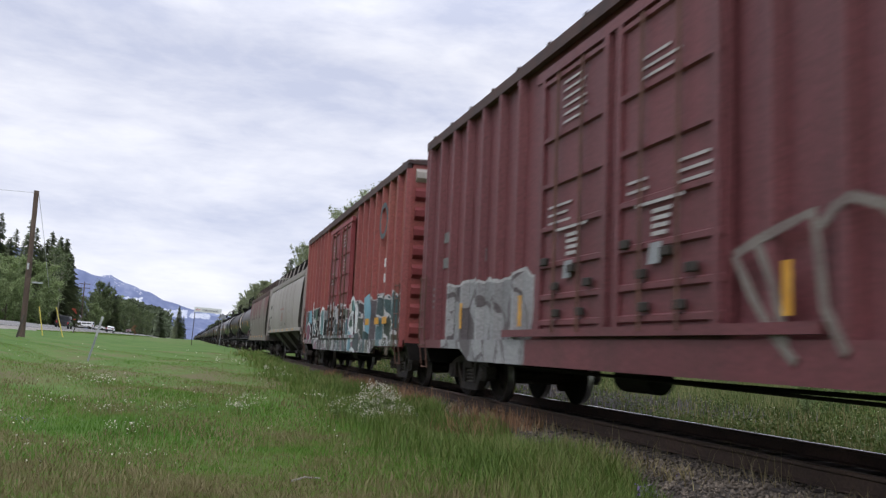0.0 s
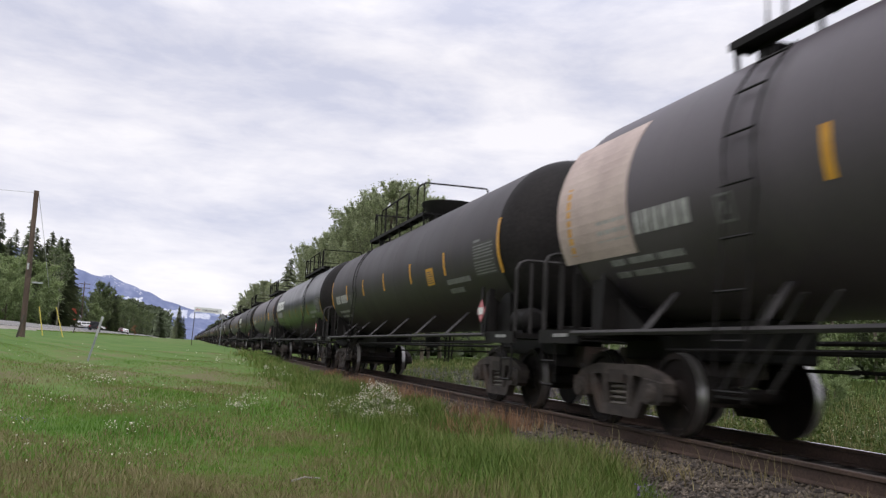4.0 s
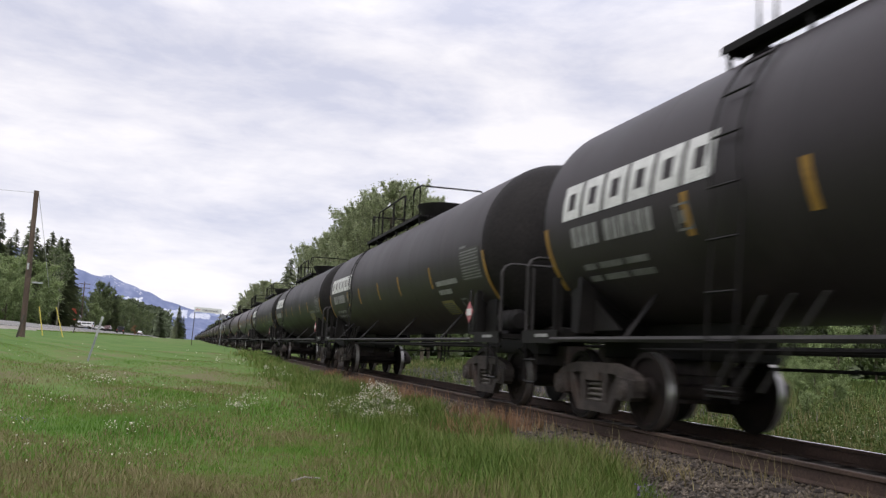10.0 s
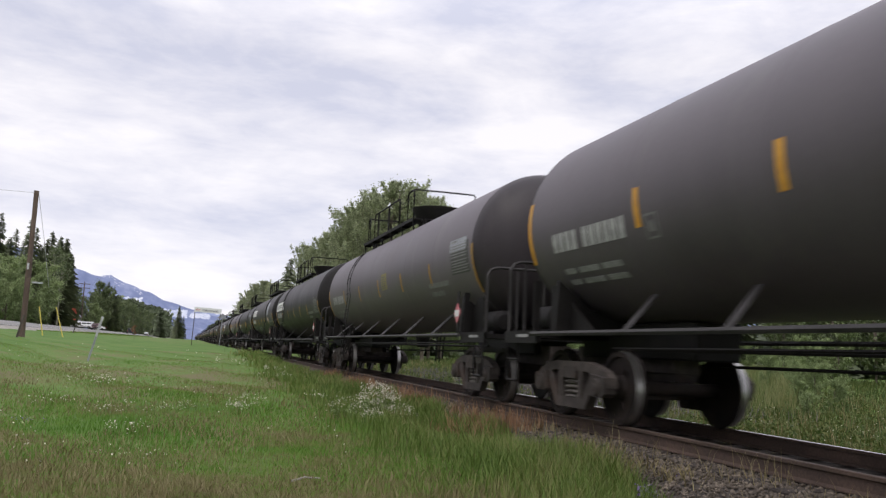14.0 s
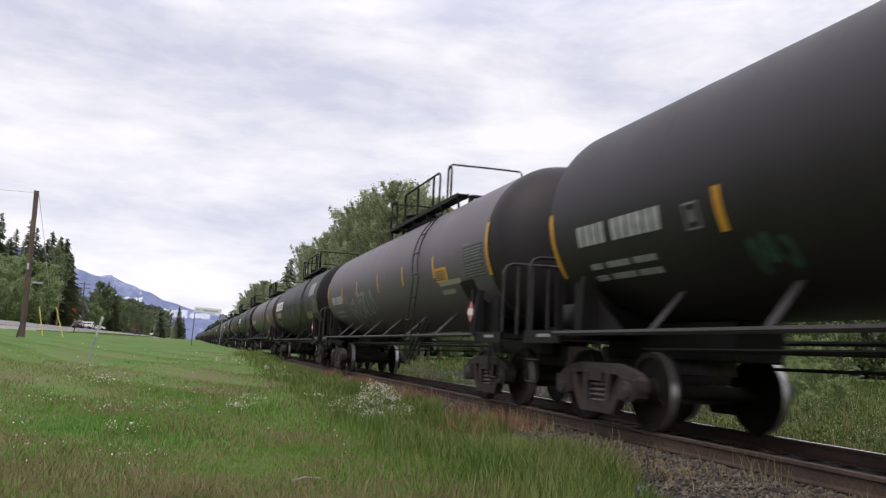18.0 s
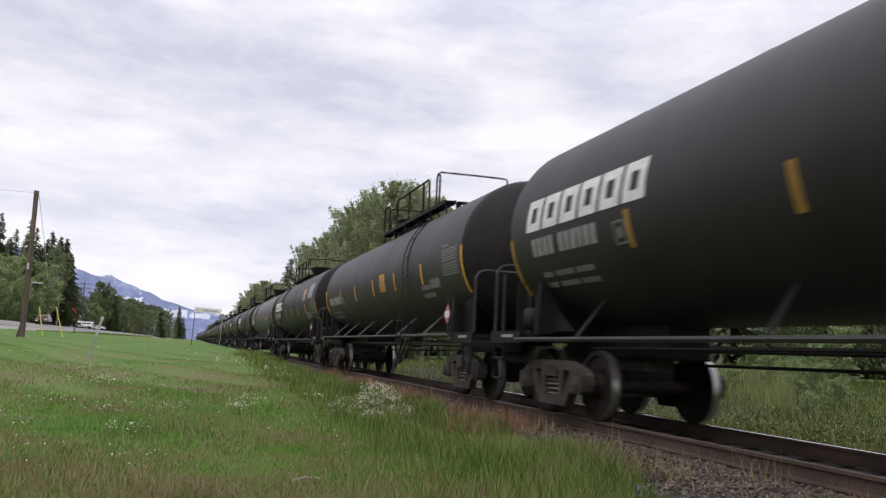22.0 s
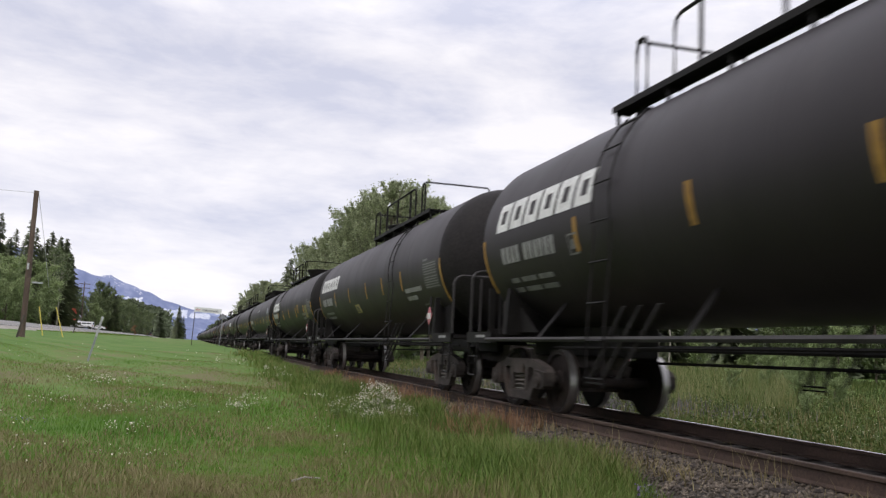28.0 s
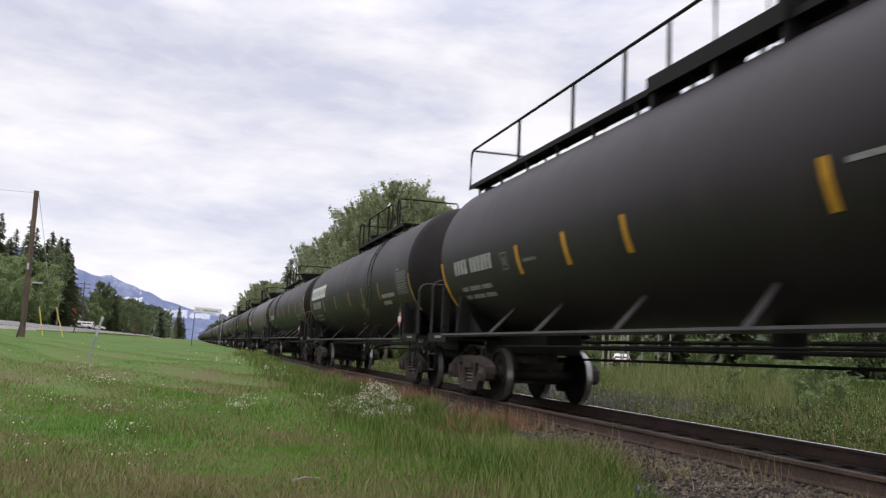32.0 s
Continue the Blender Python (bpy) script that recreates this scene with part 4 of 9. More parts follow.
def raised_step(car, R, zc, zt, y0, y1, high, deep, legs, label):
    """A box-edged step above the running board, on plate legs down to the shell."""
    bm = bmesh.new()
    prism(bm, [(-0.95, zt + high - deep), (-0.91, zt + high - deep), (-0.91, zt + high - 0.03), (-0.5, zt + high - 0.03), (-0.5, zt + high), (-0.95, zt + high)], "Y", y0, y1)
    step = part("raised_step", bm, M["steel_black"], car, label)
    for y in legs:
        bm = bmesh.new()
        box(bm, -0.9, -0.5, y - 0.04, y + 0.04, zc + math.sqrt(R * R - 0.81) - 0.02, zt + high - 0.02)
        part("step_leg", bm, M["steel_black"], step)


def top_gear(car, R, zc, side, kind, half_car):
    """Running boards, bonnet, valves and railing on top of a tank car."""
    zt = 4.245
    d = side
    if kind == "L":
        p0, p1 = half_car - 1.05, -half_car + 0.65
    elif kind == "E":
        p0, p1, d = 2.35, -1.55, 1
    else:
        p0, p1 = 5.0 * d, -1.42 * d
    lo, hi = min(p0, p1), max(p0, p1)
    for x in (-1, 1):
        bm = bmesh.new()
        xa, xb = sorted((x * 0.62, x * 0.86))
        box(bm, xa, xb, lo, hi, zt - 0.03, zt + 0.0)
        for xe in (xa, xb):
            box(bm, xe - 0.012, xe + 0.012, lo, hi, zt - 0.07, zt + 0.015)
        for y in np.arange(lo + 0.1, hi, 1.25):
            box(bm, x * 0.74 - 0.11, x * 0.74 + 0.11, y - 0.02, y + 0.02, zt - 0.10, zt - 0.03)
            beam(bm, (x * 0.82, y, zt - 0.05), (x * 0.80, y, zc + math.sqrt(R * R - 0.64) - 0.04), 0.05, 0.035)
        part("top_platform", bm, M["steel_black"], car)
    for y in (lo, hi):
        # cross walk that joins the two boards
        bm = bmesh.new()
        yy = y + (0.02 if y == lo else -0.30)
        box(bm, -0.55, 0.55, yy, yy + 0.28, zt - 0.02, zt + 0.005)
        for x in (-0.5, 0.5):
            box(bm, x - 0.03, x + 0.03, yy + 0.02, yy + 0.26, zt - 0.14, zt - 0.02)
        part("cross_walk", bm, M["steel_black"], car)
    yb = -0.75 * d if kind != "E" else -0.9
    bm = bmesh.new()
    if d > 0:
        lathe(bm, [(-0.05, 0.5), (0.10, 0.54), (0.36, 0.70), (0.44, 0.71), (0.45, 0.66), (0.48, 0.0)], "Z", (0, yb, zt - 0.06), 28)
    else:
        lathe(bm, [(-0.05, 0.52), (0.08, 0.55), (0.34, 0.55), (0.37, 0.60), (0.41, 0.60), (0.44, 0.50), (0.47, 0.0)], "Z", (0, yb, zt - 0.06), 28)
    part("bonnet", bm, M["steel_black"], car, "dished black manway housing" if d > 0 else "round black manway housing with a lid", True)
    for y, r, h in ((yb + 0.95 * d, 0.12, 0.26), (yb + 1.25 * d, 0.07, 0.34)):
        bm = bmesh.new()
        lathe(bm, [(0.0, r), (h - 0.04, r), (h, r * 0.7), (h, 0.0)], "Z", (0.08, y, zt - 0.06), 14)
        part("relief_valve", bm, M["steel_black"], car, "", True)
    zr, x = zt + 0.76, -0.84

    def rail(name, pts, r=0.024):
        bm = bmesh.new()
        tube(bm, pts, r, 6)
        return part(name, bm, M["steel_black"], car)

    def bar(a, b, posts):
        """A handrail along the board from a to b with rounded ends, on upright posts."""
        k = 1 if b > a else -1
        top = rail("top_railing", [(x, a, zt - 0.05), (x, a, zr - 0.14), (x, a + 0.04 * k, zr - 0.04), (x, a + 0.14 * k, zr), (x, b - 0.14 * k, zr), (x, b - 0.04 * k, zr - 0.04), (x, b, zr - 0.14), (x, b, zt - 0.05)])
        for y in posts:
            bm = bmesh.new()
            beam(bm, (x, y, zt - 0.08), (x, y, zr), 0.05, 0.02)
            part("rail_post", bm, M["steel_black"], top)

    def crossing(y):
        """A handrail across the car, from board to board."""
        rail("cross_rail", [(x, y, zr), (0, y, zr + 0.005), (0.80, y, zr), (0.84, y, zr - 0.05), (0.84, y, zt - 0.05)], 0.022)

    if kind == "L":
        bar(p0, 0.35, (6.2, 4.0, 2.4, 1.3))
        bar(-0.55, p1, (-1.3, -3.6, -6.2, -8.4))
        crossing(p0 - 0.05)
        raised_step(car, R, zc, zt, -0.9, 1.64, 0.10, 0.20, (1.6, 0.3, -0.85), "raised box step of the walkway")
        return
    if kind == "E":
        bar(1.16, -1.25, (0.3,))
        crossing(-1.2)
        rail("mid_rail", [(x, 1.16, zt + 0.42), (x, -1.25, zt + 0.42)], 0.018)
        raised_step(car, R, zc, zt, -1.6, 2.38, 0.22, 0.04, (2.34, 1.15, -0.2, -1.5), "raised box platform round the manway")
        return
    bar(4.40 * d, 4.14 * d, ())
    crossing(4.40 * d)
    bar(3.50 * d, 0.16 * d, (2.95 * d, 1.52 * d, 0.2 * d))
    bar(-0.72 * d, -1.38 * d, ())
    crossing(-1.36 * d)
    # slack safety chain over the opening
    a, b = 0.16 * d, -0.72 * d
    rail("chain", [(x, a + (b - a) * k / 6, zr - 0.06 - 0.16 * math.sin(math.pi * k / 6)) for k in range(7)], 0.008)


def far_tank_car(paint, half_car):
    """A tank car of the far half of the train: the same build with fewer separate pieces."""
    car = empty("tank_car", pose(0, 0, 0), "dark tank car far back in the train", "tank car", "tank cars of the train")
    R, zc, half, ty = 1.47, 2.76, half_car - 0.66, half_car - 2.0
    bm = bmesh.new()
    prof = [(-half, 0.0)] + [(-half + 0.72 - 0.72 * math.cos(k / 4 * math.pi / 2), R * math.sin(k / 4 * math.pi / 2)) for k in range(1, 5)]
    lathe(bm, prof + [(-a, r) for a, r in prof[::-1]], "Y", (0, 0, zc), 32)
    part("tank", bm, M[paint], car, "", True)
    for s in (-1, 1):
        build_truck(car, s * ty, "dark cast-steel freight bogie", True)
        bm = bmesh.new()
        box(bm, -0.3, 0.3, min(s * (ty - 1.5), s * (half_car - 0.1)), max(s * (ty - 1.5), s * (half_car - 0.1)), 0.72, 1.34)
        part("coupler", bm, M["truck"], car)
        bm = bmesh.new()
        y0, y1 = s * (half_car - 1.75), s * (half_car - 0.55)
        box(bm, -1.45, 1.45, min(y0, y1), max(y0, y1), 1.08, 1.18)
        part("end_platform", bm, M["steel_black"], car)
        bm = bmesh.new()
        tube(bm, [(s * 1.5, -half_car + 1.7, 1.13), (s * 1.5, half_car - 1.7, 1.13)], 0.03, 4)
        part("side_rail", bm, M["rail_pipe"], car)
        bm = bmesh.new()
        tube(bm, [(s * 0.82, -1, zc + R), (s * 0.82, -1, zc + R + 0.8), (s * 0.82, 4.5, zc + R + 0.8), (s * 0.82, 4.5, zc + R)], 0.024, 4)
        part("top_railing", bm, M["steel_black"], car)
    bm = bmesh.new()
    box(bm, -0.84, 0.84, -1, 4.5, zc + R - 0.1, zc + R)
    part("top_platform", bm, M["steel_black"], car)
    bm = bmesh.new()
    lathe(bm, [(0.0, 0.46), (0.4, 0.48), (0.45, 0.0)], "Z", (0, 0.2, zc + R - 0.1), 12)
    part("bonnet", bm, M["steel_black"], car)
    return car


def marks(car, kind, R=1.485, half=9.0):
    """Painted and taped markings on the road side of a tank car."""
    zc = 2.76

    def add(name, bm, m, label=""):
        part(name, bm, M[m], car, label)

    def plate(name, y0, y1, a0, a1, m, label="", slant=0.0, n=None, lift=0.006):
        bm = bmesh.new()
        tank_patch(bm, R, zc, y0, y1, a0, a1, slant, lift, n)
        add(name, bm, m, label)

    def outline(name, y0, y1, a0, a1, m, w=0.025):
        bm = bmesh.new()
        for a in (a0, a1 - w):
            tank_patch(bm, R, zc, y0, y1, a, a + w, n=1)
        for y in (y0, y1 + w):
            tank_patch(bm, R, zc, y, y - w, a0 + w, a1 - w)
        add(name, bm, m)

    low = kind["low"]
    tape = kind.get("tape", "yellow_mark")
    # upright reflective strips
    for y in kind["strips"]:
        plate("reflective_strip", y + 0.055, y - 0.055, low, low + 0.46, tape)
    band = kind["band"]
    for y in (half - 0.70, -half + 0.70):
        plate("end_band", y + 0.05, y - 0.05, band, band + 0.92, tape, "curved reflective end band", n=10)
    if kind.get("logo"):
        # six slanted hollow blocks in white
        y, a0 = kind["logo"]
        w, g, st, sl = 0.495, 0.085, 0.15, -0.08
        a1 = a0 + 0.46
        h = a1 - a0
        for i in range(6):
            bm = bmesh.new()
            y0 = y - i * (w + g)
            tank_patch(bm, R, zc, y0, y0 - st, a0, a1, sl)
            tank_patch(bm, R, zc, y0 - w + st, y0 - w, a0, a1, sl)
            k = sl * (h - 0.12) / h
            tank_patch(bm, R, zc, y0 - st + k, y0 - w + st + k, a1 - 0.12, a1, sl * 0.12 / h)
            tank_patch(bm, R, zc, y0 - st, y0 - w + st, a0, a0 + 0.12, sl * 0.12 / h)
            add("emblem_block", bm, "white_mark", "slanted hollow white block")
    # number bars, two short lines of small print
    y, top, wide = half - 1.44, -0.235, 0.142
    for i in range(10):
        y0 = y - i * (wide + 0.05) - (0.14 if i > 3 else 0)
        plate("number_bar", y0, y0 - wide, top - 0.26, top, kind.get("ink", "ink_grey"), slant=-0.03, n=2)
    for r in range(2):
        for i, w in enumerate((0.3, 0.56, 0.5)):
            y0 = y - 0.12 - (0, 0.42, 1.08)[i]
            plate("small_print", y0, y0 - w, -0.825 - r * 0.17, -0.745 - r * 0.17, "ink_grey" if kind.get("ink") else "dim_mark", n=1)
    if kind.get("box_mark", True):
        yb = half - 3.92
        outline("stencil_box", yb, yb - 0.27, -0.58, -0.29, "dim_mark")
        plate("stencil_box", yb - 0.09, yb - 0.18, -0.5, -0.37, "dim_mark")
    # data panel near the leading end, fine rows of print
    pa = kind.get("panel", -0.60)
    y = -half + 1.97
    plate("data_panel", y + 0.03, y - 1.04, pa - 0.03, pa + 0.56, "panel_black", lift=0.005)
    for r in range(10):
        a = pa + r * 0.053 + (0.02 if r > 4 else 0)
        plate("data_line", y, y - (1.0, 0.96, 1.0, 0.9)[r % 4], a, a + 0.022, "dim_mark", n=1)
    plate("data_line", y, y - 0.34, pa + 0.58, pa + 0.62, "dim_mark", n=1)
    y = -half + 3.80
    for r, w in enumerate((1.4, 0.85)):
        plate("stencil_line", y, y - w, -0.62 - r * 0.19, -0.52 - r * 0.19, kind.get("print", "dim_mark"), n=1)
    if kind.get("logo"):
        outline("stencil_box", -half + 2.68, -half + 2.32, -1.25, -0.95, "dim_mark", 0.03)
    if kind.get("three_lines"):
        for r in range(3):
            plate("stencil_line", 0.5, 0.08, 0.24 + r * 0.07, 0.27 + r * 0.07, "white_mark", n=1)
    if kind.get("sign"):
        ys, a0, ln, h, m = kind["sign"]
        plate("notice_plate", ys + ln / 2, ys - ln / 2, a0, a0 + h, m, "yellow printed notice on the shell")
        for r in range(6):
            a = a0 + 0.04 + (h - 0.08) * r / 6
            plate("notice_print", ys + ln / 2 - 0.05, ys - ln / 2 + 0.06 + 0.04 * (r % 3), a, a + 0.018, "sign_ink", n=1, lift=0.009)
    for ys, ln, a0, h, m in kind.get("patches", ()):
        plate("paint_patch", ys + ln / 2, ys - ln / 2, a0, a0 + h, m)
    # placard on its holder by the leading bogie
    bm = bmesh.new()
    yc, z0, d = -half + 1.24, 1.55, 0.19
    box(bm, -1.475, -1.455, yc - 0.05, yc + 0.05, 1.17, 1.95)
    hold = part("placard_holder", bm, M["steel_black"], car)
    bm = bmesh.new()
    prism(bm, [(yc - d, z0), (yc, z0 - d), (yc + d, z0), (yc, z0 + d)], "X", -1.49, -1.482)
    part("placard", bm, M["red_mark"], hold, "red diamond hazard placard with a white band")
    bm = bmesh.new()
    prism(bm, [(yc - 0.125, z0 - 0.06), (yc + 0.125, z0 - 0.06), (yc + 0.125, z0 + 0.06), (yc - 0.125, z0 + 0.06)], "X", -1.498, -1.493)
    part("placard_band", bm, M["white_mark"], hold)


def stroke(car, R, zc, pts, m, w=0.06):
    """One painted stroke on the shell through (y, arc) points, rounded at its bends."""
    fine = []
    for i in range(len(pts) - 1):
        p0, p1, p2, p3 = pts[max(0, i - 1)], pts[i], pts[i + 1], pts[min(len(pts) - 1, i + 2)]
        for k in range(4):
            t = k / 4
            fine.append(tuple(0.5 * (2 * b + (c - a) * t + (2 * a - 5 * b + 4 * c - d) * t * t + (3 * b - a - 3 * c + d) * t ** 3) for a, b, c, d in zip(p0, p1, p2, p3)))
    fine.append(pts[-1])
    bm = bmesh.new()
    last = None
    for i, (y, a) in enumerate(fine):
        (ya, aa), (yb, ab) = fine[max(0, i - 1)], fine[min(len(fine) - 1, i + 1)]
        dy, da = yb - ya, ab - aa
        ln = math.hypot(dy, da) or 1
        ny, na = -da / ln * w / 2, dy / ln * w / 2
        pair = [bm.verts.new(on_tank(R, zc, y + ny, a + na, 0.008)), bm.verts.new(on_tank(R, zc, y - ny, a - na, 0.008))]
        if last:
            bm.faces.new((last[0], last[1], pair[1], pair[0]))
        last = pair
    part("graffiti", bm, M[m], car, "loose pale spray-paint stroke")


HEART = [[(4.11, -0.58), (4.0, -0.46), (3.86, -0.47), (3.81, -0.66), (3.92, -0.88), (4.07, -1.2), (4.15, -1.40), (4.4, -1.47), (4.47, -1.37), (4.52, -1.16), (4.66, -0.96), (4.64, -0.73), (4.6, -0.58), (4.46, -0.54)],
         [(4.40, -0.56), (4.06, -0.56)], [(4.40, -0.82), (4.13, -0.82), (4.24, -0.90)], [(3.37, -0.25), (3.41, -0.71), (3.55, -1.01), (3.21, -1.12)],
         [(3.38, -0.26), (2.9, -0.36), (2.83, -0.52), (3.11, -0.55), (3.12, -0.70), (3.02, -0.87), (3.09, -1.10)], [(2.73, -0.35), (2.12, -0.34)],
         [(2.71, -0.38), (2.73, -0.66), (2.85, -0.90), (2.59, -0.88)], [(2.40, -0.35), (2.67, -0.82)], [(2.26, -0.42), (2.52, -1.0), (2.3, -1.0)],
         [(1.9, -0.35), (1.95, -0.95), (1.6, -0.95)], [(1.5, -0.9), (1.3, -0.3), (1.0, -0.9)]]


def scrawl(car, R, zc, rnd, y0, y1, a0, a1, m, n=6, w=0.06):
    """Loose painted strokes on the shell: rings and zigzags, no words."""
    step = (y1 - y0) / n
    for i in range(n):
        yc = y0 + (i + 0.5) * step
        rw, rh = abs(step) * rnd.uniform(0.3, 0.45), (a1 - a0) / 2 * rnd.uniform(0.7, 1)
        ac = (a0 + a1) / 2 + rnd.uniform(-0.06, 0.06)
        start, turn = rnd.uniform(0.0, 6.2), rnd.uniform(4.5, 9.0)
        for ring in range(2):
            rw, rh = rw * 0.75, rh * 0.8
            pts = [(yc + rw * math.cos(start + turn * k / 6), ac + rh * math.sin(start + turn * k / 6)) for k in range(7)]
            stroke(car, R, zc, pts, m, w)


# kinds of tank car: tape, ink, lower ends of the strips and of the end bands, panel height
KINDS = {
    "P": dict(logo=(7.7, -0.12), strips=(4.9, 2.4, 0.0, -2.4, -4.8), tape="dull_yellow", low=-0.65, band=-1.08),
    "E": dict(strips=(3.79, 1.24, -1.5, -3.79, -6.57), low=-0.62, band=-1.07, three_lines=True),
    "G": dict(strips=(5.6, 2.92, 0.2, -2.6, -5.3), ink="number_ink", low=-0.42, band=-0.60, panel=-0.55),
    "D": dict(strips=(5.1, 2.55, -0.1, -2.65, -5.2), tape="dull_yellow", low=-0.56, band=-0.88, panel=-0.42),
    "L": dict(strips=(4.62, 2.91, 1.26, -2.0, -3.72, -5.38), ink="number_ink", low=-0.70, band=-1.12),
}
YEL, DUL, OLI, CREAM = "yellow_mark", "dull_yellow", "dim_olive", "cream_mark"
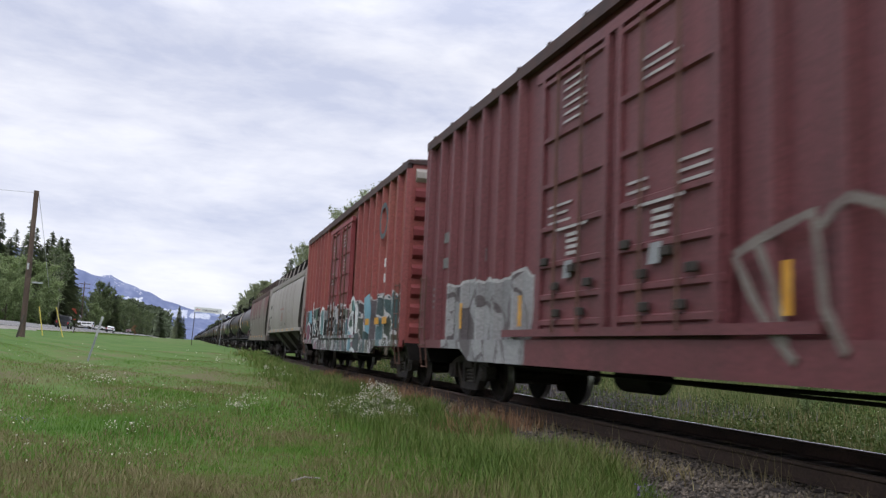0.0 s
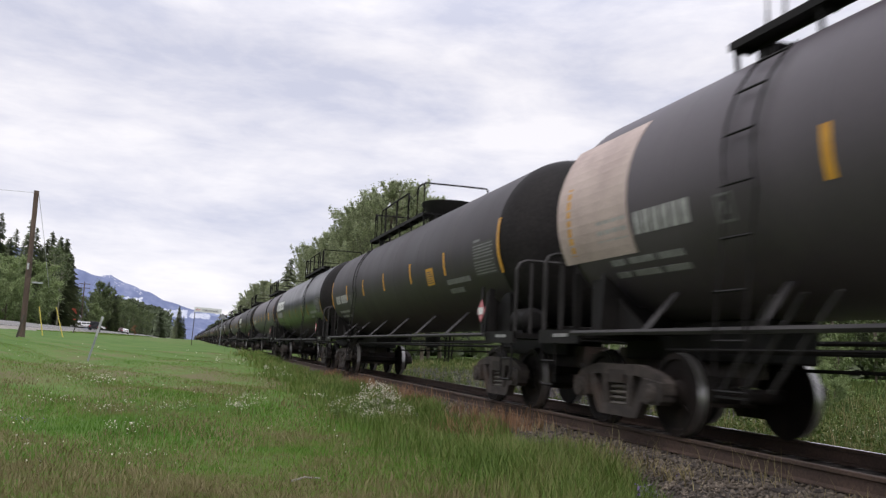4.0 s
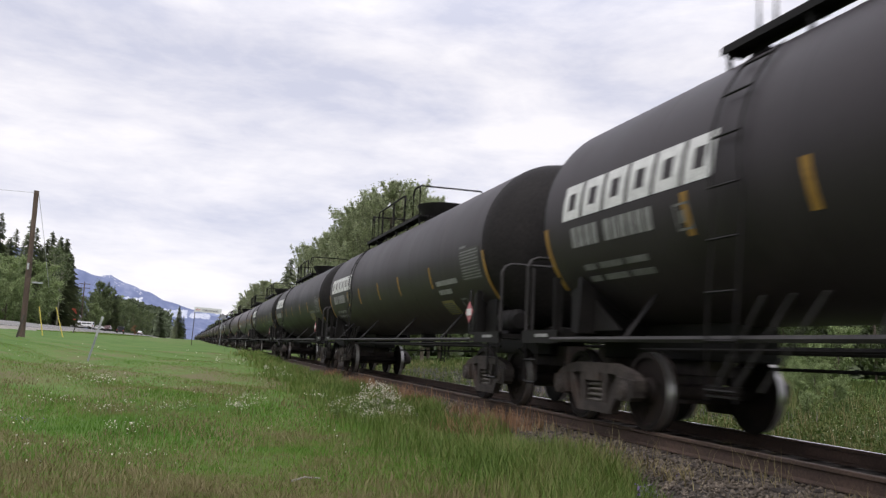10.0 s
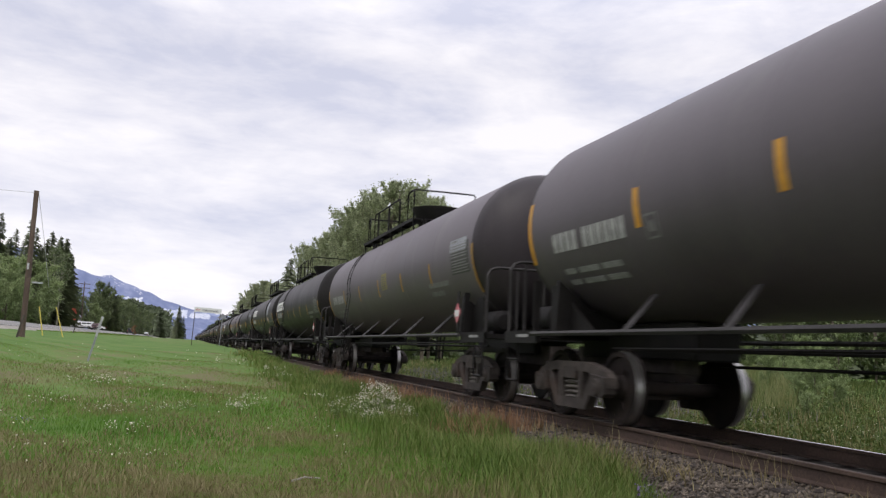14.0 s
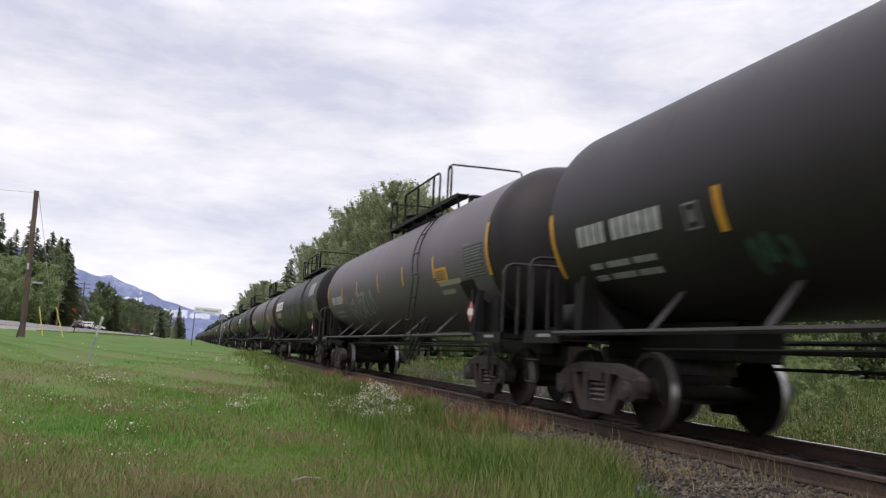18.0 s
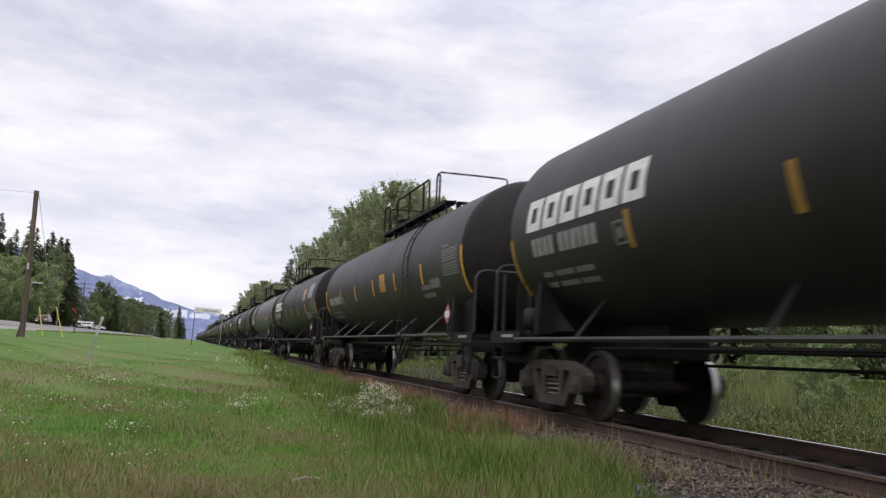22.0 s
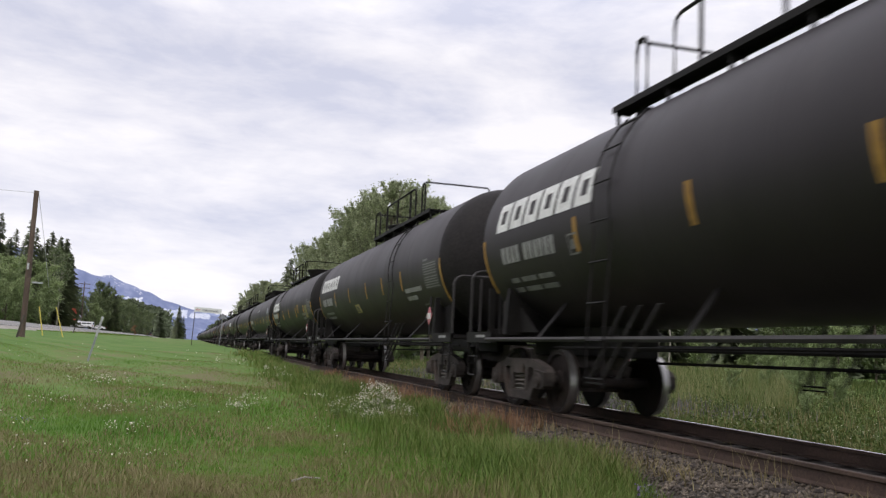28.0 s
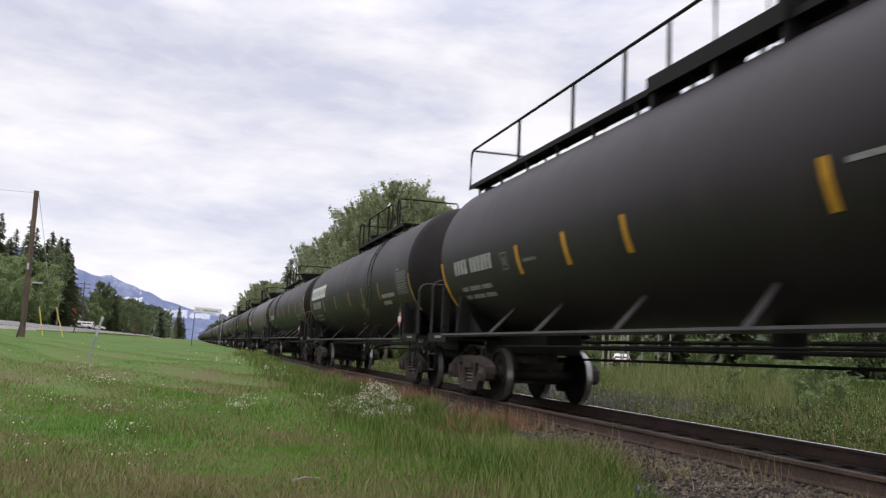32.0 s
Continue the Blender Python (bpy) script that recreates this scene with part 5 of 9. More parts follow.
# one row a car from the first tank on: kind, paint, side of the platform, and what differs from its kind
ROLL = [
    ("G", "tank_grey", 1, dict(strips=(2.93, 0.06, -2.36, -4.93), sign=(-3.85, -0.53, 0.7, 0.45, YEL), patches=((7.1, 1.9, -0.7, 1.7, "primer_pink"),), print=CREAM)),
    ("G", "tank_black", 1, dict(sign=(-4.2, -0.55, 0.52, 0.36, YEL))),
    ("P", "tank_gloss", -1, dict(logo=(8.14, -0.10), strips=(4.98, 2.17, -0.47, -2.58, -4.47), print="ink_grey")),
    ("G", "tank_grey", -1, dict(strips=(5.59, 2.92, 0.3, -2.4, -4.9), sign=(-5.3, -0.48, 0.55, 0.46, YEL))),
    ("P", "tank_black", -1, dict(logo=(7.66, -0.12), strips=(4.8, 2.0, -0.5, -2.6, -4.6), sign=(-5.2, -1.30, 0.7, 0.36, OLI))),
    ("G", "tank_pale", 1, dict(strips=(5.6, 2.48, -0.49, -2.98, -5.53), sign=(-4.4, -0.53, 0.68, 0.44, YEL), patches=((-6.0, 1.2, -0.72, 0.2, "steel_black"),), print=CREAM)),
    ("P", "tank_black", 1, dict(logo=(7.66, -0.12), strips=(4.78, 2.99, 0.4, -1.98, -4.7), patches=((-6.6, 0.7, -0.86, 0.08, "ink_grey"),))),
    ("P", "tank_black", 1, dict(logo=(7.72, -0.12), strips=(4.83, 2.95, 0.33, -1.98, -4.77), sign=(-5.3, -1.31, 0.75, 0.36, OLI), print="ink_grey")),
    ("P", "tank_black", 1, dict(logo=(8.09, 0.04), strips=(5.13, 3.19, 0.6, -2.4, -5.0), low=-0.56, band=-0.99, sign=(-6.0, -0.98, 1.0, 0.48, OLI))),
    ("P", "tank_black", 1, dict(logo=(7.78, 0.02), strips=(4.9, 2.25, -0.47, -2.61, -4.74), low=-0.55, band=-0.99, sign=(-1.15, -0.84, 0.78, 0.29, OLI), patches=((-5.2, 0.6, -1.0, 0.08, "dim_mark"), (-6.2, 0.8, -1.0, 0.09, "dim_mark")))),
    ("G", "tank_grey", -1, dict(strips=(5.5, 3.04, 0.28, -2.73, -5.19), sign=(-0.76, -1.02, 0.6, 0.31, DUL), patches=((-6.35, 1.15, -0.48, 0.12, CREAM), (-6.4, 1.2, -0.72, 0.11, CREAM), (-6.9, 1.1, -0.98, 0.14, "dim_mark")))),
    ("D", "tank_grey", 1, dict(sign=(-0.85, -0.40, 0.6, 0.42, OLI), patches=((-7.2, 1.0, -0.02, 0.24, "panel_grey"),))),
    ("P", "tank_black", 1, dict()),
    ("P", "tank_black", -1, dict(logo=(7.8, 0.04), strips=(5.17, 2.63, 0.0, -2.4, -4.9), low=-0.70, band=-1.0, tape="yellow_mark", ink="number_ink", patches=((-4.8, 1.2, -0.1, 0.8, "panel_grey"), (-5.0, 0.8, -0.5, 0.2, "primer_pink")))),
    ("D", "tank_black", -1, dict(strips=(4.57, 1.85, -0.6, -2.6, -5.9), low=-0.66, tape="yellow_mark", ink="number_ink", sign=(-0.9, -0.58, 0.45, 0.5, YEL), patches=((-6.4, 1.4, 0.25, 0.14, "panel_grey"),))),
    ("G", "tank_grey", -1, dict(strips=(5.72, 3.13, 0.19, -2.59, -5.25), sign=(-5.75, -0.53, 0.78, 0.29, YEL), patches=((-7.2, 0.8, -1.1, 0.5, "steel_black"),), print=CREAM)),
    ("P", "tank_black", -1, dict(logo=(7.87, -0.10), strips=(5.44, 2.71, 0.0, -2.5, -5.0), patches=((-6.6, 1.5, 0.12, 0.55, "panel_grey"), (-5.6, 1.5, -0.82, 0.2, "dim_olive")))),
    ("G", "tank_grey", -1, dict(strips=(5.55, 2.95, 0.18, -2.44, -5.17), sign=(-5.55, -0.53, 0.68, 0.46, YEL))),
    ("P", "tank_black", -1, dict(logo=(7.67, -0.12), strips=(4.7, 1.9, -0.6, -2.8, -5.0), sign=(-2.3, -1.0, 0.6, 0.35, OLI))),
    ("D", "tank_black", -1, dict(low=-0.50, band=-0.85, tape="yellow_mark", sign=(-1.28, -0.44, 0.6, 0.46, YEL), patches=((-6.1, 0.7, -0.62, 0.2, "dim_mark"),))),
    ("P", "tank_black", 1, dict(logo=(7.65, -0.12), strips=(5.27, 2.7, 0.1, -2.5, -5.1), low=-0.59, tape="yellow_mark", sign=(-4.8, 0.02, 0.8, 0.5, "dull_orange"), patches=((-6.7, 1.3, 0.06, 0.6, "panel_grey"), (-5.9, 1.3, -0.76, 0.2, "dim_olive")))),
    ("G", "tank_grey", 1, dict(strips=(5.6, 2.59, -0.55, -3.03, -5.62), sign=(-4.28, -0.55, 0.72, 0.30, YEL), patches=((-6.5, 1.15, -0.76, 0.42, "steel_black"),))),
    ("P", "tank_black", -1, dict(strips=(4.8, 2.1, -0.4, -2.5, -4.7))),
    ("P", "tank_black", 1, dict()),
    ("P", "tank_black", 1, dict(logo=(7.75, 0.03), strips=(4.85, 2.21, -0.23, -2.6, -5.0), low=-0.55, band=-0.96)),
    ("P", "tank_black", -1, dict(logo=(7.6, 0.03), strips=(4.69, 2.07, -0.62, -2.73, -4.8), low=-0.54, band=-0.98, sign=(1.15, -0.92, 0.62, 0.28, "olive_bright"), print="ink_grey")),
    ("P", "tank_black", 1, dict(logo=(7.6, -0.10), strips=(5.22, 2.61, -0.01, -2.9, -5.8), low=-0.64, band=-1.04, tape="yellow_mark", ink="number_ink", sign=(-3.7, -0.46, 0.55, 0.37, DUL), patches=((-6.5, 0.7, -0.75, 0.55, "dim_olive"),))),
    ("E", "tank_black", -1, dict(ink="number_ink", patches=((-4.1, 0.55, -0.56, 0.28, CREAM), (-7.15, 0.9, -0.05, 0.4, "panel_grey"), (-6.75, 0.5, -0.75, 0.35, OLI), (-5.75, 0.5, -1.06, 0.22, "dim_mark"), (-7.3, 0.6, -1.15, 0.3, "dim_olive")))),
    ("L", "tank_black", 0, dict(patches=((-2.7, 0.9, -0.34, 0.05, "ink_grey"), (-6.1, 1.0, -0.5, 0.36, "ghost_pink"), (4.2, 0.5, -0.52, 0.05, "dim_mark")))),
    ("P", "tank_black", -1, dict(strips=(4.8, 2.2, -0.4, -2.6, -4.8), sign=(-2.4, -1.0, 0.55, 0.34, OLI), print=CREAM)),
]
LABELS = {"P": "black tank car with white block marks and a railed top",
          "G": "dark grey tank car with yellow strips and a railed top",
          "E": "black tank car with yellow strips and three short white lines",
          "D": "dull black tank car with yellow strips and dim marks",
          "L": "black tank car with a long railed walkway and yellow strips"}
SCRAWL = {17: (3.7, 1.2, "graffiti_pale"), 18: (4.4, 3.75, "g_green"), 19: None, 30: (3.1, 2.6, "dim_mark")}

bare = {}
CARS = []            # (object, y of its middle at the start)


# small differences in the cars' lengths, as the rear end's offset from an even spacing
REAR = {1: 5.7, 2: 3.5, 3: 1.35, 4: 0.09, 5: 0.24, 6: 0.39, 7: 0.61, 8: 0.18, 9: 0.58, 10: 0.33, 11: 0.03, 12: 0.49, 13: 0.3, 14: 0.82, 15: 0.27, 16: -0.04, 17: -0.36, 18: -0.24, 19: 0.28, 20: 0.17, 21: 0.69, 22: 0.56, 23: 0.1, 24: -0.04, 25: 0.5, 26: 0.24, 27: 0.17, 28: 0.16, 29: -0.26, 30: -0.46, 31: -0.19, 32: 0.25, 33: -0.07}


def rear_end(num):
    return 11.32 + num * CAR_PITCH + REAR.get(num, 0.0)


def tank_train():
    rnd = random.Random(5)
    front = rear_end(3)
    for i in range(56):
        num = 4 + i
        rear = rear_end(num)
        half_car = (rear - front) / 2
        if num > 37:
            paint = rnd.choice(("tank_black", "tank_grey"))
            if paint not in bare:
                car = bare[paint] = far_tank_car(paint, CAR_PITCH / 2)
            else:
                car = copy_thing(bare[paint], pose(0, 0, 0))
        else:
            kind, paint, side, own = ROLL[i] if i < len(ROLL) else (rnd.choice("PPGGD"), rnd.choice(("tank_black", "tank_grey")), rnd.choice((-1, 1)), {})
            girth = 1.435 if kind in "GD" else 1.485
            half = half_car - 0.66
            car = tank_car(LABELS[kind], half=half, paint=paint, side=side or 1, kind=kind, half_car=half_car, braced=kind != "P", R=girth)
            marks(car, {**KINDS[kind], **own}, girth, half)
            if num in SCRAWL:
                if SCRAWL[num]:
                    a, b, m = SCRAWL[num]
                    scrawl(car, girth, 2.76, rnd, a, b, -1.2, -0.70, m, 6 if num == 17 else 3 if num == 18 else 1)
                else:
                    for pts in HEART:
                        stroke(car, girth, 2.76, pts, "graffiti_pale", 0.10)
        CARS.append((car, (front + rear) / 2))
        front = rear


tank_train()


def flat_bar(bm, x, y0, y1, z0, z1, slant=0.0):
    """A thin painted bar on a flat side that faces -x."""
    v = [bm.verts.new((xx, y + s, z)) for xx in (x, x + 0.004) for y, z, s in ((y0, z0, 0), (y1, z0, 0), (y1, z1, slant), (y0, z1, slant))]
    for q in ((0, 1, 2, 3), (0, 4, 5, 1), (1, 5, 6, 2), (2, 6, 7, 3), (3, 7, 4, 0)):
        bm.faces.new([v[i] for i in q])


def flat_stroke(car, x, pts, m, w):
    """One painted stroke through (y, z) points on a flat side that faces -x."""
    bm = bmesh.new()
    last = None
    for i, (y, z) in enumerate(pts):
        (ya, za), (yb, zb) = pts[max(0, i - 1)], pts[min(len(pts) - 1, i + 1)]
        ln = math.hypot(yb - ya, zb - za) or 1
        ny, nz = -(zb - za) / ln * w / 2, (yb - ya) / ln * w / 2
        ring = [bm.verts.new((px, y + k * ny, z + k * nz)) for px, k in ((x, 1), (x, -1), (x + 0.008, -1), (x + 0.008, 1))]
        for j in range(4):
            if last:
                bm.faces.new((last[j], last[(j + 1) % 4], ring[(j + 1) % 4], ring[j]))
        last = ring
    part("graffiti", bm, M[m], car, "loose pale spray-paint outline")


def bars(car, x, y, z, rows, width, m, gap=0.13, h=0.07, rnd=random.Random(3)):
    for r in range(rows):
        bm = bmesh.new()
        w = width * rnd.uniform(0.7, 1.0)
        flat_bar(bm, x, y, y - w, z - r * gap - h, z - r * gap)
        part("stencil", bm, M[m], car)


def boxcar(label, body, door, door_y, half_car=8.9, half=8.05):
    car = empty("boxcar", pose(0, 0, 0), label, "boxcar", "boxcars of the train")
    z0, z1 = 0.98, 5.2
    bm = bmesh.new()
    box(bm, -1.50, 1.50, -half, half, z0, z1)
    part("body", bm, M[body], car)
    # roof: low gable with cross battens
    bm = bmesh.new()
    prism(bm, [(-1.62, z1 - 0.06), (1.62, z1 - 0.06), (1.62, z1 + 0.03), (0, z1 + 0.17), (-1.62, z1 + 0.03)], "Y", -half - 0.04, half + 0.04)
    roof = part("roof", bm, M["roof_maroon"], car)
    for y in np.linspace(-half + 0.5, half - 0.5, 14):
        bm = bmesh.new()
        prism(bm, [(-1.63, z1 + 0.02), (-1.63, z1 + 0.06), (0, z1 + 0.21), (1.63, z1 + 0.06), (1.63, z1 + 0.02), (0, z1 + 0.16)], "Y", y - 0.04, y + 0.04)
        part("batten", bm, M["roof_maroon"], roof)
    ty = half_car - 2.6
    for s in (-1, 1):
        build_truck(car, s * ty)
        coupler(car, half_car, s, ty - 1.0)
        # corrugated end wall
        for k in range(9):
            z = z0 + 0.3 + k * 0.45
            bm = bmesh.new()
            ye = s * half
            prism(bm, [(ye, z - 0.16), (ye + s * 0.09, z - 0.07), (ye + s * 0.09, z + 0.07), (ye, z + 0.16)], "X", -1.42, 1.42)
            part("end_rib", bm, M["white_worn"] if k == 8 and body == "box_red_tag" else M["box_door"] if body == "box_red_tag" else M[body], car)
        bm = bmesh.new()
        prism(bm, [(-1.4, 0.62), (1.4, 0.62), (1.5, 0.99), (-1.5, 0.99)], "Y", s * half - 0.14, s * half)
        box(bm, -0.3, 0.3, min(s * (ty - 2), s * (half - 0.05)), max(s * (ty - 2), s * (half - 0.05)), 0.72, 0.975)
        part("end_sill", bm, M["steel_black"], car)
        for x in (-1, 1):
            bm = bmesh.new()
            for dy in (0.1, 0.5):
                y = s * (half - dy)
                tube(bm, [(x * 1.57, y, 0.5), (x * 1.66, y, 1.2), (x * 1.66, y, 2.35)], 0.014, 5)
            for z in (0.52, 0.95, 1.3, 1.65, 2.0, 2.3):
                tube(bm, [(x * (1.57 if z < 0.9 else 1.66), s * (half - 0.1), z), (x * (1.57 if z < 0.9 else 1.66), s * (half - 0.5), z)], 0.013, 5)
            part("corner_ladder", bm, M["rust_dark"], car)
    for x in (-1, 1):
        # side sill, deeper between the bogies
        bm = bmesh.new()
        prism(bm, [(-half, 0.90), (-ty + 1.0, 0.90), (-ty + 1.5, 0.70), (ty - 1.5, 0.70), (ty - 1.0, 0.90), (half, 0.90), (half, 1.06), (-half, 1.06)], "X", x * 1.585 - 0.035, x * 1.585 + 0.035)
        part("side_sill", bm, M[body], car)
        bm = bmesh.new()
        box(bm, x * 1.58 - 0.05, x * 1.58 + 0.05, -half, half, z1 - 0.16, z1 - 0.04)
        part("top_chord", bm, M["roof_maroon"], car)
        # outside posts
        ys = [y for y in np.arange(-half + 0.08, half, 0.83) if not door_y[1] - 0.3 < y < door_y[0] + 0.3] + [half - 0.08]
        for y in ys:
            bm = bmesh.new()
            prism(bm, [(x * 1.50, y - 0.085), (x * 1.625, y - 0.05), (x * 1.625, y + 0.05), (x * 1.50, y + 0.085)], "Z", 1.06, z1 - 0.16)
            part("side_post", bm, M[body], car)
        # plug doors: two leaves on tracks
        mid = (door_y[0] + door_y[1]) / 2
        bm = bmesh.new()
        box(bm, x * 1.62 - 0.05, x * 1.62 + 0.05, door_y[1] - 1.2, door_y[0] + 1.2, 1.10, 1.2)
        part("door_track", bm, M[door], car)
        bm = bmesh.new()
        box(bm, x * 1.61 - 0.05, x * 1.61 + 0.05, door_y[1] - 0.1, door_y[0] + 0.1, 4.70, 4.84)
        part("door_track", bm, M[door], car)
        for a, b in ((door_y[0], mid + 0.03), (mid - 0.03, door_y[1])):
            bm = bmesh.new()
            box(bm, x * 1.575 - 0.035, x * 1.575 + 0.035, b, a, 1.2, 4.7)
            leaf = part("door", bm, M[door], car)
            for z in (1.28, 1.62, 2.05, 2.55, 3.15, 3.8, 4.62):
                bm = bmesh.new()
                prism(bm, [(x * 1.61, z - 0.05), (x * 1.65, z - 0.03), (x * 1.65, z + 0.03), (x * 1.61, z + 0.05)], "Y", b + 0.05, a - 0.05)
                part("door_rib", bm, M[door], leaf)
            for f in (0.06, 0.34, 0.68, 0.94):
                y = b + (a - b) * f
                bm = bmesh.new()
                if f in (0.06, 0.94):
                    box(bm, x * 1.63 - 0.03, x * 1.63 + 0.03, y - 0.06, y + 0.06, 1.2, 4.7)
                else:
                    tube(bm, [(x * 1.68, y, 1.15), (x * 1.68, y, 4.65)], 0.022, 6)
                part("door_rod", bm, M[door] if f in (0.06, 0.94) else M["rust_dark"], leaf)
            for z, y in ((1.75, a - 0.7), (1.75, b + 0.5), (1.4, a - 0.75), (1.4, b + 0.7), (2.1, a - 0.35), (1.95, b + 0.95)):
                bm = bmesh.new()
                box(bm, x * 1.665 - 0.03, x * 1.665 + 0.03, y - 0.09, y + 0.09, z - 0.05, z + 0.05, 0.01)
                part("door_lock", bm, M["gate_dark"], leaf)
    bm = bmesh.new()
    tube(bm, [(-0.5, -ty + 1, 0.62), (-0.5, ty - 1, 0.6)], 0.025, 5)
    tube(bm, [(-0.9, -ty + 1, 0.56), (-0.9, ty - 1.5, 0.66)], 0.02, 5)
    part("brake_rod", bm, M["steel_black"], car)
    bm = bmesh.new()
    lathe(bm, [(-0.45, 0.02), (-0.42, 0.19), (0.42, 0.19), (0.45, 0.02)], "Y", (-0.7, 0.6, 0.62), 16)
    part("air_tank", bm, M["steel_black"], car)
    return car


def build_boxcars():
    b1 = boxcar("weathered maroon steel boxcar with grey graffiti and plug doors", "box_maroon_tag", "box_maroon", (1.92, -2.42))
    x = -1.632
    for y, w, z, rows in ((1.15, 0.75, 4.5, 6), (-0.85, 0.85, 4.15, 4), (1.55, 0.7, 2.85, 3), (-0.6, 0.5, 2.8, 2), (-1.6, 0.75, 2.86, 3)):
        bars(b1, x, y, z, rows, w, "stencil_pale", 0.11, 0.032)
    for y in (0.95, -1.15):
        bars(b1, x - 0.01, y, 2.42, 4, 0.4, "stencil_pale", 0.08, 0.045)
        bm = bmesh.new()
        flat_bar(bm, x - 0.03, y + 0.3, y - 0.62, 2.475, 2.51)
        part("stencil", bm, M["stencil_pale"], b1)
        bm = bmesh.new()
        flat_bar(bm, x - 0.03, y + 0.05, y - 0.18, 1.84, 2.06, -0.06)
        part("paint_dab", bm, M["g_grey"], b1)
    for y, w, z, h in ((7.4, 0.9, 3.15, 0.2), (7.35, 1.2, 2.65, 0.2), (4.6, 0.25, 2.6, 0.22)):
        bars(b1, -1.512, y, z, 1, w, "dim_mark", 0.1, h)
    bars(b1, -1.512, 7.5, 2.1, 4, 0.5, "dim_mark", 0.12, 0.05)
    for y in (5.28, 2.5, -3.22, -6.0):
        bm = bmesh.new()
        flat_bar(bm, -1.632, y + 0.055, y - 0.055, 1.25, 1.7)
        part("reflective_strip", bm, M["yellow_mark"], b1)
    # faint pale outline strokes beyond the doors
    for pts in (((-2.54, 1.8), (-2.8, 1.4), (-3.05, 1.1), (-3.31, 0.88)), ((-2.54, 1.8), (-2.85, 1.9), (-3.2, 1.98), (-3.52, 2.05), (-3.58, 1.7), (-3.64, 1.29), (-3.85, 0.95)), ((-2.85, 1.88), (-3.05, 1.5), (-3.2, 1.0)),
                ((-3.6, 1.92), (-3.75, 2.05), (-3.91, 2.11), (-4.23, 2.0), (-4.7, 1.6), (-5.0, 1.0))):
        flat_stroke(b1, -1.636, pts, "tag_ghost", 0.09)
    CARS.append((b1, 8.85))
    b2 = boxcar("faded red steel boxcar with teal graffiti along its lower side", "box_red_tag", "door_red_tag", (2.17, -1.78), 9.33, 8.48)
    for y, z in ((1.52, 4.2), (-0.33, 4.4), (-0.48, 3.6), (1.72, 3.3)):
        bars(b2, x, y, z, 4, 0.5, "stencil_pale", 0.11, 0.03)
    bars(b2, -1.512, 7.02, 3.9, 3, 1.2, "stencil_pale", 0.3, 0.1)
    for y in (-5.98, -5.68):
        bars(b2, -1.512, y, 3.15 if y < -5.8 else 2.75, 1, 0.7, "white_mark", 0.3, 0.22)
    # round railway emblem reduced to a plain dark ring
    bm = bmesh.new()
    for k in range(20):
        a, c = k * math.pi / 10, (k + 1) * math.pi / 10
        bm.faces.new([bm.verts.new((-1.629, -6.18 + r * math.cos(t), 4.1 + r * math.sin(t))) for r, t in ((0.48, a), (0.34, a), (0.34, c), (0.48, c))])
    bmesh.ops.remove_doubles(bm, verts=bm.verts[:], dist=1e-4)
    part("emblem_ring", bm, M["g_dark"], b2)
    for y in (-5.98, -6.88, -4.78):
        bm = bmesh.new()
        flat_bar(bm, -1.634, y + 0.3, y - 0.2, 1.45, 1.62)
        part("reflective_strip", bm, M["yellow_mark"], b2)
